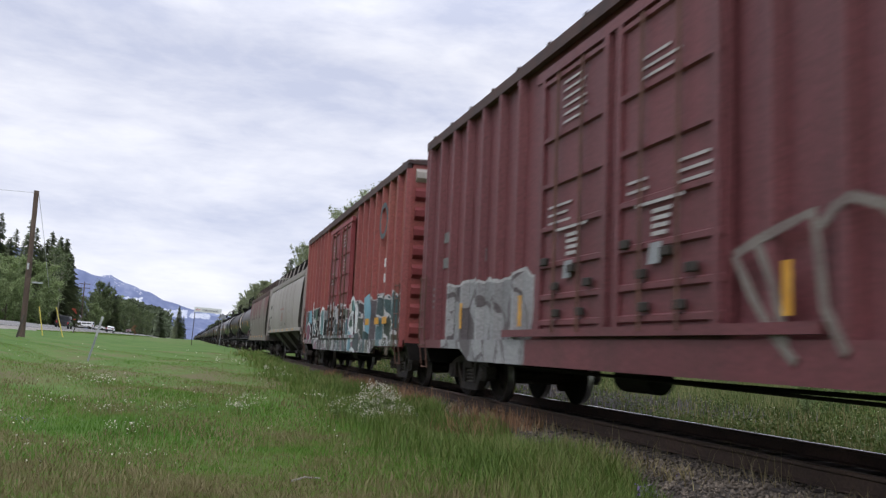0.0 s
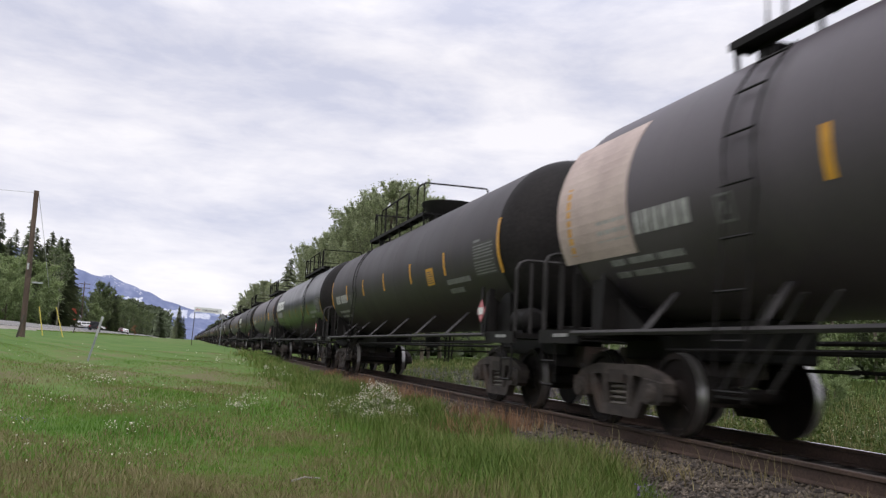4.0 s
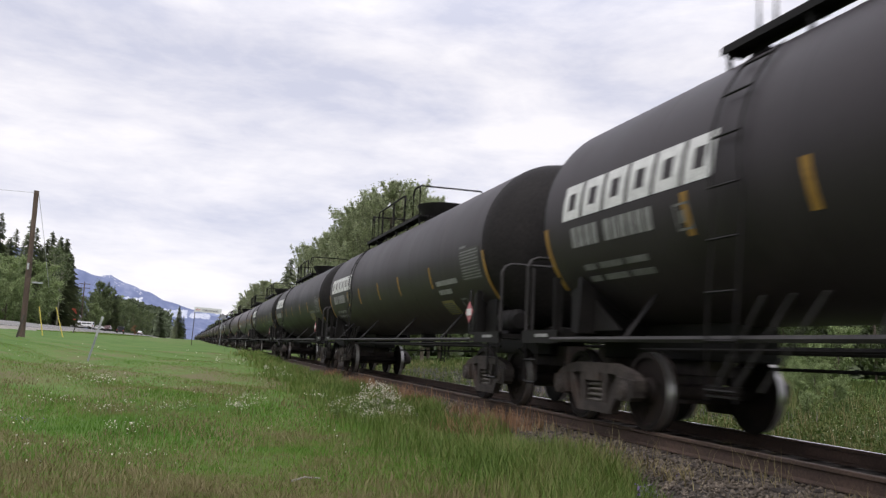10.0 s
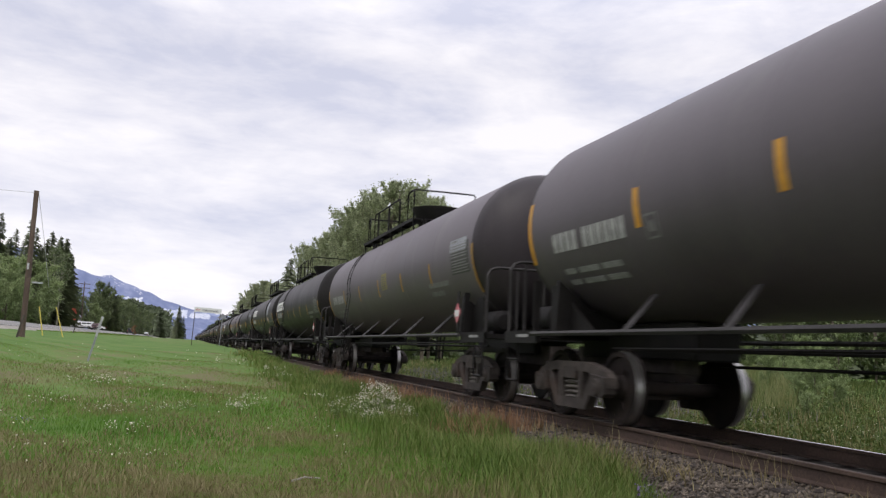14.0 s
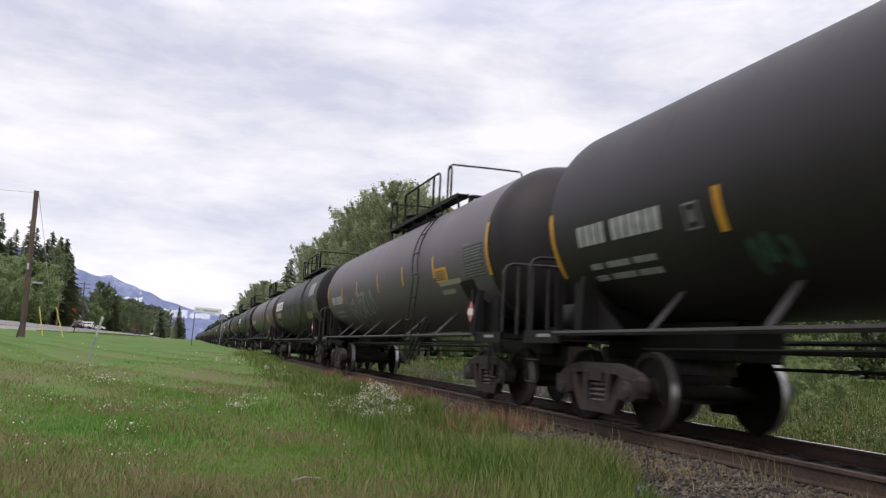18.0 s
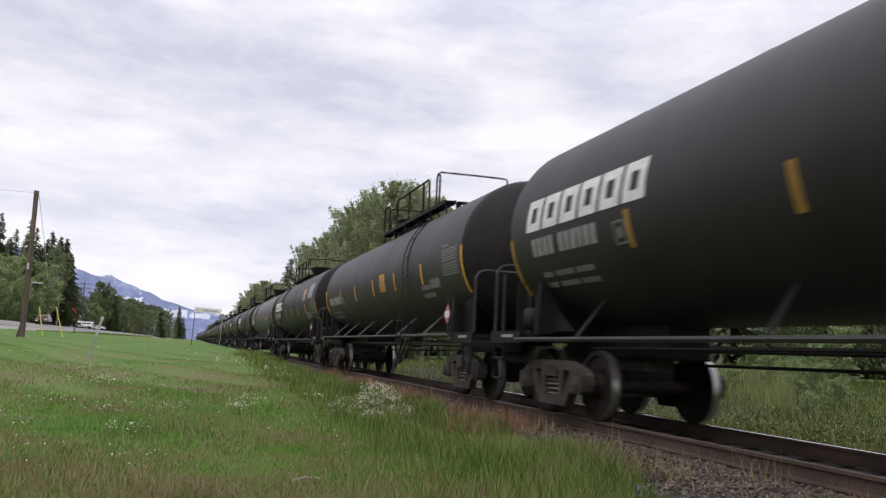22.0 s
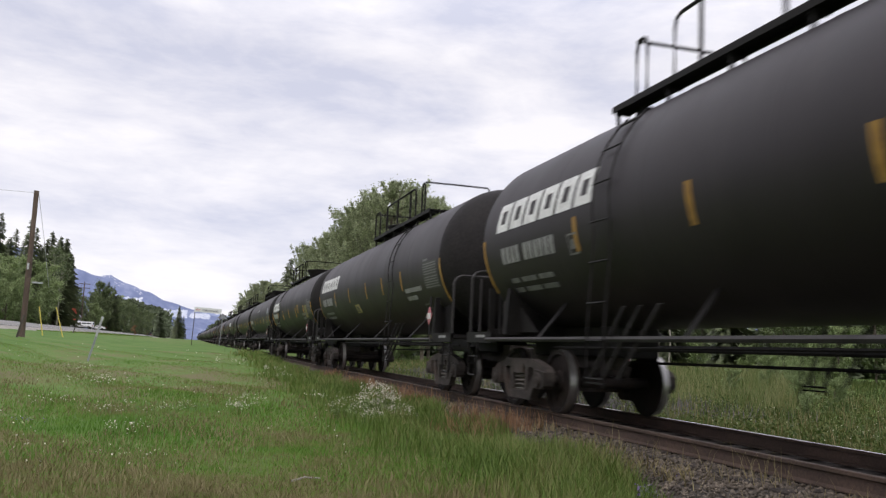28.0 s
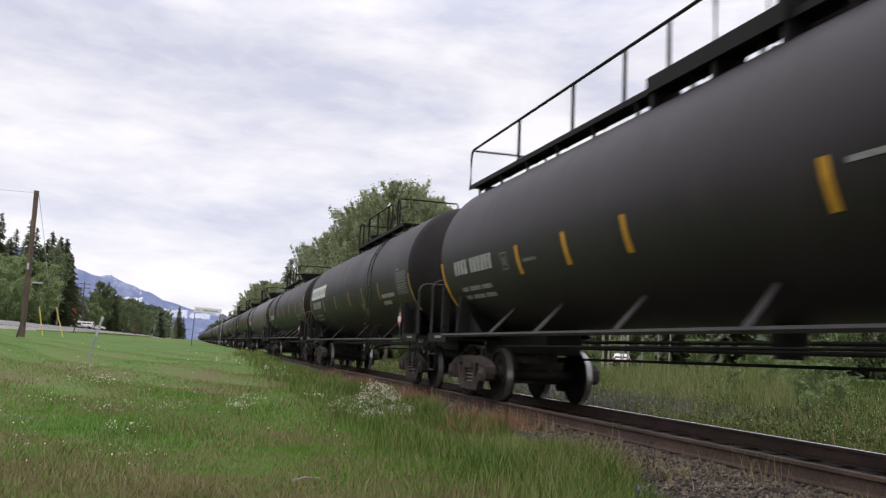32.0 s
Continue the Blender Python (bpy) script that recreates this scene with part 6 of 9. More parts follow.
    # spray-painted letters: filled shapes and thick pale outlines
    for m, pts in (("g_green", ((-2.30, 2.24), (-2.50, 2.24), (-2.55, 1.87), (-2.38, 1.88))),
                   ("g_teal", ((-2.50, 2.24), (-2.72, 2.18), (-2.92, 1.99), (-2.75, 1.83), (-2.55, 1.87))),
                   ("g_green", ((-2.01, 1.50), (-2.21, 1.64), (-2.52, 1.64), (-2.61, 1.44), (-2.34, 1.39))),
                   ("g_blue", ((-1.98, 1.32), (-2.34, 1.28), (-2.39, 1.02), (-2.36, 0.73), (-1.90, 0.74), (-2.04, 1.07))),
                   ("g_white", ((-2.27, 1.43), (-2.69, 1.45), (-2.74, 1.23), (-2.72, 1.0), (-2.42, 0.98), (-2.36, 1.28))),
                   ("g_dark", ((-2.58, 1.83), (-2.75, 1.83), (-3.01, 1.30), (-2.76, 1.29), (-2.64, 1.61))),
                   ("g_dark", ((-2.76, 1.2), (-3.6, 1.25), (-3.6, 0.75), (-2.76, 0.74))),
                   ("g_pink", ((-1.84, 2.0), (-1.90, 1.62), (-1.78, 1.30), (-1.80, 1.62))),
                   ("primer_pink", ((-1.95, 2.10), (-2.28, 2.15), (-2.24, 1.90), (-2.08, 1.84))),
                   ("g_white", ((-2.95, 1.99), (-3.12, 2.14), (-3.40, 1.90), (-3.30, 1.26), (-3.05, 1.23))),
                   ("g_blue", ((-4.2, 2.2), (-4.9, 2.3), (-5.2, 1.8), (-5.0, 1.2), (-4.5, 1.3))),
                   ("g_olive", ((-0.52, 1.84), (-0.95, 2.08), (-1.42, 2.06), (-1.50, 1.66), (-1.0, 1.69))),
                   ("g_dark", ((-0.43, 1.51), (-1.50, 1.58), (-1.50, 1.12), (-0.43, 1.07))),
                   ("g_green", ((2.12, 1.88), (2.05, 2.10), (1.74, 1.87), (1.86, 1.33), (2.1, 1.36))),
                   ("g_dark", ((1.66, 1.83), (1.33, 2.06), (1.38, 1.64), (1.62, 1.29))),
                   ("g_green", ((5.12, 2.20), (4.5, 2.17), (4.68, 1.83), (5.10, 1.81))),
                   ("g_teal", ((3.65, 2.1), (3.12, 2.1), (2.98, 1.65), (3.10, 1.22), (3.60, 1.25))),
                   ("g_teal", ((7.80, 2.22), (7.58, 2.2), (7.50, 1.32), (7.72, 1.3))),
                   ("g_blue", ((6.9, 2.2), (6.2, 2.2), (6.05, 1.65), (6.8, 1.76))),
                   ("primer_pink", ((8.4, 1.33), (8.02, 1.31), (7.98, 0.95), (8.4, 0.95)))):
        bm = bmesh.new()
        n = len(pts)
        ring = [bm.verts.new((-1.632, y, z)) for y, z in pts]
        back = [bm.verts.new((-1.627, y, z)) for y, z in pts]
        bm.faces.new(ring)
        for k in range(n):
            bm.faces.new((ring[k], back[k], back[(k + 1) % n], ring[(k + 1) % n]))
        part("graffiti", bm, M[m], b2, "filled spray-painted letter shape")
    for w, pts in ((0.10, ((-2.32, 1.9), (-2.30, 2.2), (-2.5, 2.3), (-2.75, 2.22), (-3.0, 2.02))), (0.09, ((-1.95, 1.5), (-2.2, 1.76), (-2.5, 1.86), (-2.75, 1.84))),
                   (0.08, ((-1.95, 1.5), (-2.15, 1.37), (-2.35, 1.30))), (0.08, ((-2.55, 1.8), (-2.7, 1.5), (-2.78, 1.25))), (0.09, ((-1.98, 1.36), (-1.98, 1.1), (-1.88, 0.78))),
                   (0.10, ((-2.45, 0.72), (-2.65, 0.80), (-3.05, 0.72))), (0.06, ((-0.45, 1.80), (-0.75, 1.95), (-0.95, 2.12), (-1.4, 2.11))), (0.05, ((-0.43, 1.1), (-1.5, 1.18), (-1.95, 1.2))),
                   (0.07, ((-0.8, 1.7), (-0.85, 1.45), (-0.8, 1.2))), (0.07, ((-1.15, 1.66), (-1.2, 1.4), (-1.15, 1.2))),
                   (0.10, ((3.72, 2.05), (3.4, 2.2), (3.05, 2.14), (2.90, 1.75), (3.02, 1.2))), (0.07, ((3.72, 2.05), (3.68, 1.25))), (0.07, ((5.2, 1.9), (5.2, 1.45), (4.8, 1.35), (4.6, 1.7))),
                   (0.08, ((2.2, 1.85), (2.02, 2.15), (1.75, 1.9), (1.5, 2.08), (1.45, 1.75))), (0.10, ((1.33, 2.2), (0.95, 2.28), (0.88, 1.8))), (0.08, ((0.6, 1.9), (0.45, 2.15), (0.2, 2.1), (0.1, 1.7))),
                   (0.06, ((7.0, 1.75), (6.5, 1.6), (6.1, 1.35))), (0.08, ((5.75, 2.5), (5.8, 2.05), (5.7, 1.6), (5.5, 1.2))), (0.07, ((4.4, 1.5), (4.2, 1.2), (3.9, 1.45), (3.85, 1.9)))):
        flat_stroke(b2, -1.637, pts, "g_white", w)
    CARS.append((b2, (17.75 + rear_end(1)) / 2))


def hopper(label, paint, trim, half_car, dirty):
    car = empty("covered_hopper", pose(0, 0, 0), label, "hopper car", "covered hoppers of the train")
    half = half_car - 0.75
    sz, sill = (1.34, 0.34) if dirty else (1.61, 0.15)
    # curved side sheets and roof as one shell, ends raked
    prof = [(-1.50, sz - 0.06), (-1.57, 1.9), (-1.61, 2.5), (-1.60, 3.1), (-1.55, 3.6), (-1.48, 3.98), (-1.30, 4.18), (-0.7, 4.36), (0, 4.42)]
    prof = prof + [(-x, z) for x, z in prof[-2::-1]]
    bm = bmesh.new()
    ys = np.linspace(-1, 1, 11)
    rows = []
    for f in ys:
        row = []
        for x, z in prof:
            reach = half - 0.16 - (1.45 if dirty else 1.1) * (1 - smooth01(1.35, 3.1, z))
            row.append(bm.verts.new((x, f * reach, z)))
        rows.append(row)
    n = len(prof)
    for a, b in zip(rows, rows[1:]):
        for k in range(n - 1):
            bm.faces.new((a[k], a[k + 1], b[k + 1], b[k]))
        bm.faces.new((a[n - 1], a[0], b[0], b[n - 1]))
    bm.faces.new(rows[0])
    bm.faces.new(rows[-1])
    shell = part("body", bm, [M[paint], M["hopper_shade"]], car, "", True)
    # end faces coloured dark to stand for the shade of an open recess
    for p in shell.data.polygons:
        if abs(p.normal.y) > 0.6:
            p.material_index = 1
    for x in (-1, 1):
        for k, (dz, dx) in enumerate(((0, 0.0), (0.1, -0.02), (0.2, -0.05))):
            bm = bmesh.new()
            box(bm, x * (1.50 + dx) - 0.035, x * (1.50 + dx) + 0.035, -half + 0.12, half - 0.12, 3.92 + dz, 3.98 + dz)
            part("eave", bm, M["brown_trim"] if dirty else M[paint], car)
        for f in np.linspace(-0.78, 0.78, 7):
            bm = bmesh.new()
            pts = [(x * (abs(px) + 0.006), f * (half - 1.6), pz) for px, pz in prof[:6]]
            for a, b in zip(pts, pts[1:]):
                beam(bm, a, b, 0.032, 0.008)
            part("side_seam", bm, M["hopper_seam"], car)
        bm = bmesh.new()
        box(bm, x * 1.54 - 0.05, x * 1.54 + 0.05, -half, half, sz - sill, sz, 0.01)
        part("side_sill", bm, M["hopper_grey"] if not dirty else M["hopper_sill"], car)
        for y in (6.1, 3.83, 1.6, -0.58, -2.8, -5.0):
            bm = bmesh.new()
            flat_bar(bm, x * 1.54 + (-0.056 if x < 0 else 0.051), y + 0.2, y - 0.2, sz - 0.12, sz - 0.02)
            part("reflective_strip", bm, M["yellow_mark"], car)
        # roof walkway on posts
        bm = bmesh.new()
        for k in range(8):
            xx = x * (0.42 + 0.085 * k)
            box(bm, xx - 0.009, xx + 0.009, -half + 0.15, half - 0.15, 4.90, 4.925)
        for y in np.arange(-half + 0.15, half - 0.14, 0.09 if dirty else 0.055):
            box(bm, min(x * 0.42, x * 1.03), max(x * 0.42, x * 1.03), y - 0.007, y + 0.007, 4.90, 4.92 if dirty else 4.94)
        walkway = part("roof_walkway", bm, M["steel_black"] if not dirty else M["rail_pipe"], car)
        for y in np.linspace(-half + 0.18, half - 0.18, 9):
            bm = bmesh.new()
            beam(bm, (x * 1.03, y, 4.90), (x * 1.22, y, 4.18), 0.07, 0.05)
            part("walkway_post", bm, M["hopper_grey"] if not dirty else M["brown_trim"], walkway)
    ty = half_car - 2.1
    for s in (-1, 1):
        build_truck(car, s * ty)
        coupler(car, half_car, s, ty - 1.0)
        bm = bmesh.new()
        prism(bm, [(s * (half - 3.2), 1.5), (s * (half - 1.1), 3.3), (s * (half - 1.0), 3.3), (s * (half - 2.9), 1.45)], "X", -1.4, 1.4)
        part("slope_sheet", bm, M["hopper_shade"], car)
        bm = bmesh.new()
        box(bm, -1.5, 1.5, min(s * (half - 0.15), s * half), max(s * (half - 0.15), s * half), 1.0, 1.5)
        box(bm, -0.35, 0.35, min(s * (ty - 1.6), s * (half - 0.16)), max(s * (ty - 1.6), s * (half - 0.16)), 0.9, 1.4)
        box(bm, -1.45, 1.45, min(s * (half - 2.2), s * (half - 0.16)), max(s * (half - 2.2), s * (half - 0.16)), 1.42, 1.47)
        part("end_sill", bm, M["hopper_shade"], car)
        for x in (-1, 1):
            bm = bmesh.new()
            beam(bm, (x * 1.5, s * (half - 0.06), 1.3), (x * 1.42, s * (half - 0.06), 4.2), 0.12, 0.1)
            beam(bm, (x * 1.42, s * (half - 0.06), 4.2), (x * 1.35, s * (half - 1.1), 4.2), 0.08, 0.1)
            part("corner_post", bm, M["hopper_grey"], car)
            bm = bmesh.new()
            tube(bm, [(x * 1.53, s * (half - 0.62), 1.5), (x * 1.46, s * (half - 0.62), 4.15)], 0.02, 5)
            ladder = part("ladder", bm, M["rail_pipe"], car)
            for z in np.arange(1.75, 4.1, 0.38):
                bm = bmesh.new()
                xx = x * (1.53 - 0.07 * (z - 1.5) / 2.65)
                tube(bm, [(xx, s * (half - 0.06), z), (xx, s * (half - 0.62), z)], 0.016, 5)
                part("rung", bm, M["rail_pipe"], ladder)
            bm = bmesh.new()
            for dy in (0.1, 0.5):
                tube(bm, [(x * 1.5, s * (half - dy), 1.3), (x * 1.5, s * (half - dy), 0.55)], 0.015, 4)
            for z in (0.56, 0.9):
                tube(bm, [(x * 1.5, s * (half - 0.1), z), (x * 1.5, s * (half - 0.5), z)], 0.015, 4)
            part("sill_step", bm, M["steel_black"], car)
        # pale panel high on the end, and a ladder below it
        bm = bmesh.new()
        y0, y1 = sorted((s * (half - 0.155), s * (half - 0.115)))
        box(bm, -1.36, 1.36, y0, y1, 3.35, 4.15, 0.01)
        part("end_panel", bm, M["hopper_grey"], car)
        ye = s * (half - 0.02)
        bm = bmesh.new()
        tube(bm, [(-1.32, ye, 1.3), (-1.28, ye, 4.2)], 0.024, 6)
        steps = part("end_ladder", bm, M["hopper_grey"], car)
        bm = bmesh.new()
        tube(bm, [(-0.86, ye, 1.3), (-0.84, ye, 4.2)], 0.024, 6)
        part("stile", bm, M["hopper_grey"], steps)
        for z in np.arange(1.7, 4.15, 0.40):
            bm = bmesh.new()
            tube(bm, [(-1.32 + 0.014 * (z - 1.3), ye, z), (-0.86, ye, z)], 0.016, 5)
            part("rung", bm, M["hopper_grey"], steps)
    # discharge bays
    bays = (-4.0, 0.2, 4.4) if not dirty else (-2.6, 0.0, 2.6)
    w = 1.3 if not dirty else 1.25
    for y in bays:
        bm = bmesh.new()
        top = [(-1.42, y - w), (1.42, y - w), (1.42, y + w), (-1.42, y + w)]
        low = [(-0.55, y - 0.3), (0.55, y - 0.3), (0.55, y + 0.3), (-0.55, y + 0.3)]
        a = [bm.verts.new((px, py, 1.47)) for px, py in top]
        b = [bm.verts.new((px, py, 0.5)) for px, py in low]
        for k in range(4):
            bm.faces.new((a[k], a[(k + 1) % 4], b[(k + 1) % 4], b[k]))
        bm.faces.new(a[::-1])
        bm.faces.new(b)
        bay = part("discharge_bay", bm, M["hopper_shade"] if not dirty else M["steel_black"], car)
        bm = bmesh.new()
        box(bm, -0.7, 0.7, y - 0.55, y + 0.55, 0.38, 0.5, 0.01)
        part("gate", bm, M["gate_dark"], bay)
    return car


def build_hoppers():
    h1 = hopper("pale grey covered hopper car with red and dark stencils", "hopper_grey", "hopper_grey", (rear_end(2) - rear_end(1)) / 2, False)
    x = -1.625
    bm = bmesh.new()
    flat_bar(bm, x, 0.7, -0.92, 2.615, 2.69)
    part("stencil", bm, M["stencil_red"], h1)
    bars(h1, x, 0.36, 2.42, 5, 0.95, "stencil_red", 0.082, 0.038)
    bars(h1, x, 0.36, 1.89, 2, 1.1, "stencil_dark", 0.085, 0.025)
    for z, y0 in ((3.05, 6.6), (2.5, 6.5)):
        for i in range(4):
            bm = bmesh.new()
            flat_bar(bm, x + 0.02, y0 - i * 0.22, y0 - i * 0.22 - 0.17, z - 0.22, z)
            part("number_bar", bm, M["stencil_dark"], h1)
    bars(h1, x + 0.03, 6.35, 2.06, 2, 0.8, "stencil_dark", 0.13, 0.035)
    bars(h1, x, 5.1, 2.85, 3, 0.22, "stencil_dark", 0.1, 0.03)
    bars(h1, x + 0.02, -1.5, 1.9, 1, 0.4, "stencil_dark", 0.1, 0.08)
    CARS.append((h1, (rear_end(1) + rear_end(2)) / 2))
    h2 = hopper("grimy grey covered hopper car with rust-red stains", "hopper_dirty", "brown_trim", (rear_end(3) - rear_end(2)) / 2, True)
    # worn lettering: ragged short bars
    rnd = random.Random(17)
    for y, w in ((5.5, 0.45), (4.55, 1.2), (3.02, 0.25), (2.52, 0.8), (0.6, 1.1), (-1.8, 1.2)):
        k = 0.0
        while k < w:
            bm = bmesh.new()
            z = 2.6 + rnd.uniform(-0.03, 0.03)
            flat_bar(bm, x, y - k, y - k - rnd.uniform(0.08, 0.17), z - rnd.uniform(0.02, 0.06), z + rnd.uniform(0.03, 0.07))
            part("lettering_bar", bm, M["worn_dark"], h2)
            k += 0.2
    bars(h2, x + 0.03, 5.8, 2.9, 2, 0.8, "g_grey", 0.5, 0.2)
    CARS.append((h2, (rear_end(2) + rear_end(3)) / 2))


M["worn_dark"] = mat("worn_dark", (0.05, 0.036, 0.03), (0.085, 0.065, 0.056), 0.7, scale=9, bump=0)
build_boxcars()
build_hoppers()


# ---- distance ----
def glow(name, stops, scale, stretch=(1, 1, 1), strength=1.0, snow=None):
    """A far backdrop that glows: daylight and kilometres of haze are put into its colour."""
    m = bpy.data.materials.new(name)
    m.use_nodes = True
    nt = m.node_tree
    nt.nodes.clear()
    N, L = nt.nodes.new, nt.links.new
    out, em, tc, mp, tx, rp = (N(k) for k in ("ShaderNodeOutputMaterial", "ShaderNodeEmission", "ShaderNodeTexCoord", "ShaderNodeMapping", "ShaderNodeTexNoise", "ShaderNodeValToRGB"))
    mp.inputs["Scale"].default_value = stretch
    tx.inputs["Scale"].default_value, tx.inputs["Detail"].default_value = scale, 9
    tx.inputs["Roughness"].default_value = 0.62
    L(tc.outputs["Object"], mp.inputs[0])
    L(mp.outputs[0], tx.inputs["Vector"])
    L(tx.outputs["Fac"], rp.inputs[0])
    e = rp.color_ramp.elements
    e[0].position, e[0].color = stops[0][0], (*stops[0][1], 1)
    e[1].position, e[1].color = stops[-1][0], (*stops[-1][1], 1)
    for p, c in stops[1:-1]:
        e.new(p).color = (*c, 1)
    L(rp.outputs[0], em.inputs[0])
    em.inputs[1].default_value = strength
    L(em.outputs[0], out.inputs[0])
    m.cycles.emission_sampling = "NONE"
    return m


# blue air haze is put into these glowing slope colours, more in the farther
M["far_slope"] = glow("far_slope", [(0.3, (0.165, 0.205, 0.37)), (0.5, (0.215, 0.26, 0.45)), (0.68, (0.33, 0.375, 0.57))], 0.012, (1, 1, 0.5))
M["far_slope_hazy"] = glow("far_slope_hazy", [(0.3, (0.28, 0.34, 0.56)), (0.7, (0.38, 0.44, 0.66))], 0.01)
M["far_snow"] = glow("far_snow", [(0.4, (0.45, 0.5, 0.68)), (0.6, (0.7, 0.72, 0.85))], 0.03)
M["valley_mist"] = glow("valley_mist", [(0.35, (0.42, 0.48, 0.68)), (0.6, (0.70, 0.74, 0.87))], 0.03)


def ridge(name, crest, y, depth, m, rough, seed, label):
    """A mountain mass: crest heights at x, falling to the valley on both sides."""
    noise.seed_set(seed)
    vs, fs = [], []
    xs = np.linspace(crest[0][0], crest[-1][0], 150)
    rows = 9
    for i, x in enumerate(xs):
        h = float(np.interp(x, [c[0] for c in crest], [c[1] for c in crest]))
        h += rough * (noise.noise(Vector((x * 0.02, seed, 0))) + 0.5 * noise.noise(Vector((x * 0.06, seed, 3))))
        for k in range(rows):
            f = k / (rows - 1)
            bump = rough * 1.5 * noise.noise(Vector((x * 0.012, f * 3, seed))) * math.sin(f * math.pi)
            vs.append((x, y - depth * (1 - f) ** 1.2, max(-5, h * f ** 1.25 + bump) if k else -5))
        vs.append((x, y + depth * 0.6, -5))
    n = rows + 1
    for i in range(len(xs) - 1):
        for k in range(n - 1):
            a = i * n + k
            fs.append((a, a + n, a + n + 1, a + 1))
    ob = soup(name, vs, fs, m, smooth=True)
    tagged(ob, label, "mountain", kind="structure")
    noise.seed_set(1)
    return ob


def build_far():
    crest = [(-2600, 420), (-1500, 430), (-941, 400), (-680, 365), (-526, 302), (-443, 272), (-407, 267), (-373, 285), (-348, 266), (-311, 248), (-225, 221), (-125, 176), (-12, 144), (77, 121), (205, 98), (420, 40), (600, 5)]
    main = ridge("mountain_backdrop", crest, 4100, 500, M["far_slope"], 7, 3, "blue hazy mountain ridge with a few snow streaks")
    ridge("far_ridge_backdrop", [(-700, 90), (-100, 150), (0, 152), (120, 138), (230, 125), (330, 105), (520, 60), (900, 20)], 4500, 160, M["far_slope_hazy"], 9, 7, "pale hazier ridge behind the mountain")
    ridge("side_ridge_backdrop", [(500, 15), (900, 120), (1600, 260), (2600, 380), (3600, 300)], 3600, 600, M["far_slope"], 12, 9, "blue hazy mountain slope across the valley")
    rnd = random.Random(4)
    # snow streaks near the top
    vs, fs = [], []
    for k in range(34):
        x = rnd.uniform(-395, -210) if k < 26 else rnd.uniform(-60, 40)
        h = float(np.interp(x, [c[0] for c in crest], [c[1] for c in crest]))
        z = h - rnd.uniform(6, 26)
        w, d = rnd.uniform(1.5, 5), rnd.uniform(2, 8)
        b = len(vs)
        vs += [(x - w, 3990, z), (x + w, 3990, z - d * 0.4), (x + w * 1.4, 3990, z - d), (x - w * 0.4, 3990, z - d * 0.5)]
        fs.append((b, b + 1, b + 2, b + 3))
    ob = soup("snow_backdrop", vs, fs, M["far_snow"])
    tagged(ob, "thin old snow streaks on the mountain", "snow", kind="structure")
    # mist lying along the foot of the slope, in overlapping puffs
    puffs = []
    for n, x0, x1, z0, z1, w, h in ((26, -262, -190, 143, 157, 6, 3), (120, -122, -20, 88, 117, 6, 3.6), (70, -5, 72, 88, 108, 6, 3.2), (14, -190, -130, 112, 126, 4, 2)):
        for k in range(n):
            puffs.append((rnd.uniform(x0, x1), 3560 + rnd.uniform(-20, 20), rnd.uniform(z0, z1), w * rnd.uniform(0.6, 1.4), h * rnd.uniform(0.5, 1.3)))
    vs, fs = [], []
    for x, y, z, w, h in puffs:
        b = len(vs)
        seg, ring = 9, 5
        for i in range(ring + 1):
            p = math.pi * i / ring
            for j in range(seg):
                q = 2 * math.pi * j / seg
                k = 1 + rnd.uniform(-0.15, 0.15)
                vs.append((x + w * k * math.sin(p) * math.cos(q), y + 6 * math.sin(p) * math.sin(q), z + h * k * math.cos(p)))
        for i in range(ring):
            for j in range(seg):
                fs.append((b + i * seg + j, b + i * seg + (j + 1) % seg, b + (i + 1) * seg + (j + 1) % seg, b + (i + 1) * seg + j))
    ob = soup("mist_backdrop", vs, fs, M["valley_mist"], smooth=True)
    tagged(ob, "white mist lying along the foot of the mountain", "mist", kind="stuff")


build_far()


# ---- trees ----
def quads_at(c, size, rng, flat=0.0, aspect=1.6):
    """Random small leaf quads round centres c (n, 3); size (n,)."""
    n = len(c)
    a = rng.normal(size=(n, 3))
    a[:, 2] *= 1 - flat
    a /= np.linalg.norm(a, axis=1)[:, None] + 1e-9
    b = np.cross(a, rng.normal(size=(n, 3)))
    b /= np.linalg.norm(b, axis=1)[:, None] + 1e-9
    u, v = a * (size * aspect / 2)[:, None], b * (size / 2)[:, None]
    vs = np.stack([c - u, c - v * 0.9, c + u, c + v * 0.9], 1).reshape(-1, 3)
    return vs, np.arange(4 * n).reshape(-1, 4)


def trunk_mesh(bm, h, r, rng, lean=0.02, top=0.25):
    pts = [(rng.normal() * lean * h * k / 6, rng.normal() * lean * h * k / 6, -0.3 + (h + 0.3) * k / 6) for k in range(7)]
    tube(bm, pts, r, 8, r * top)
    return pts


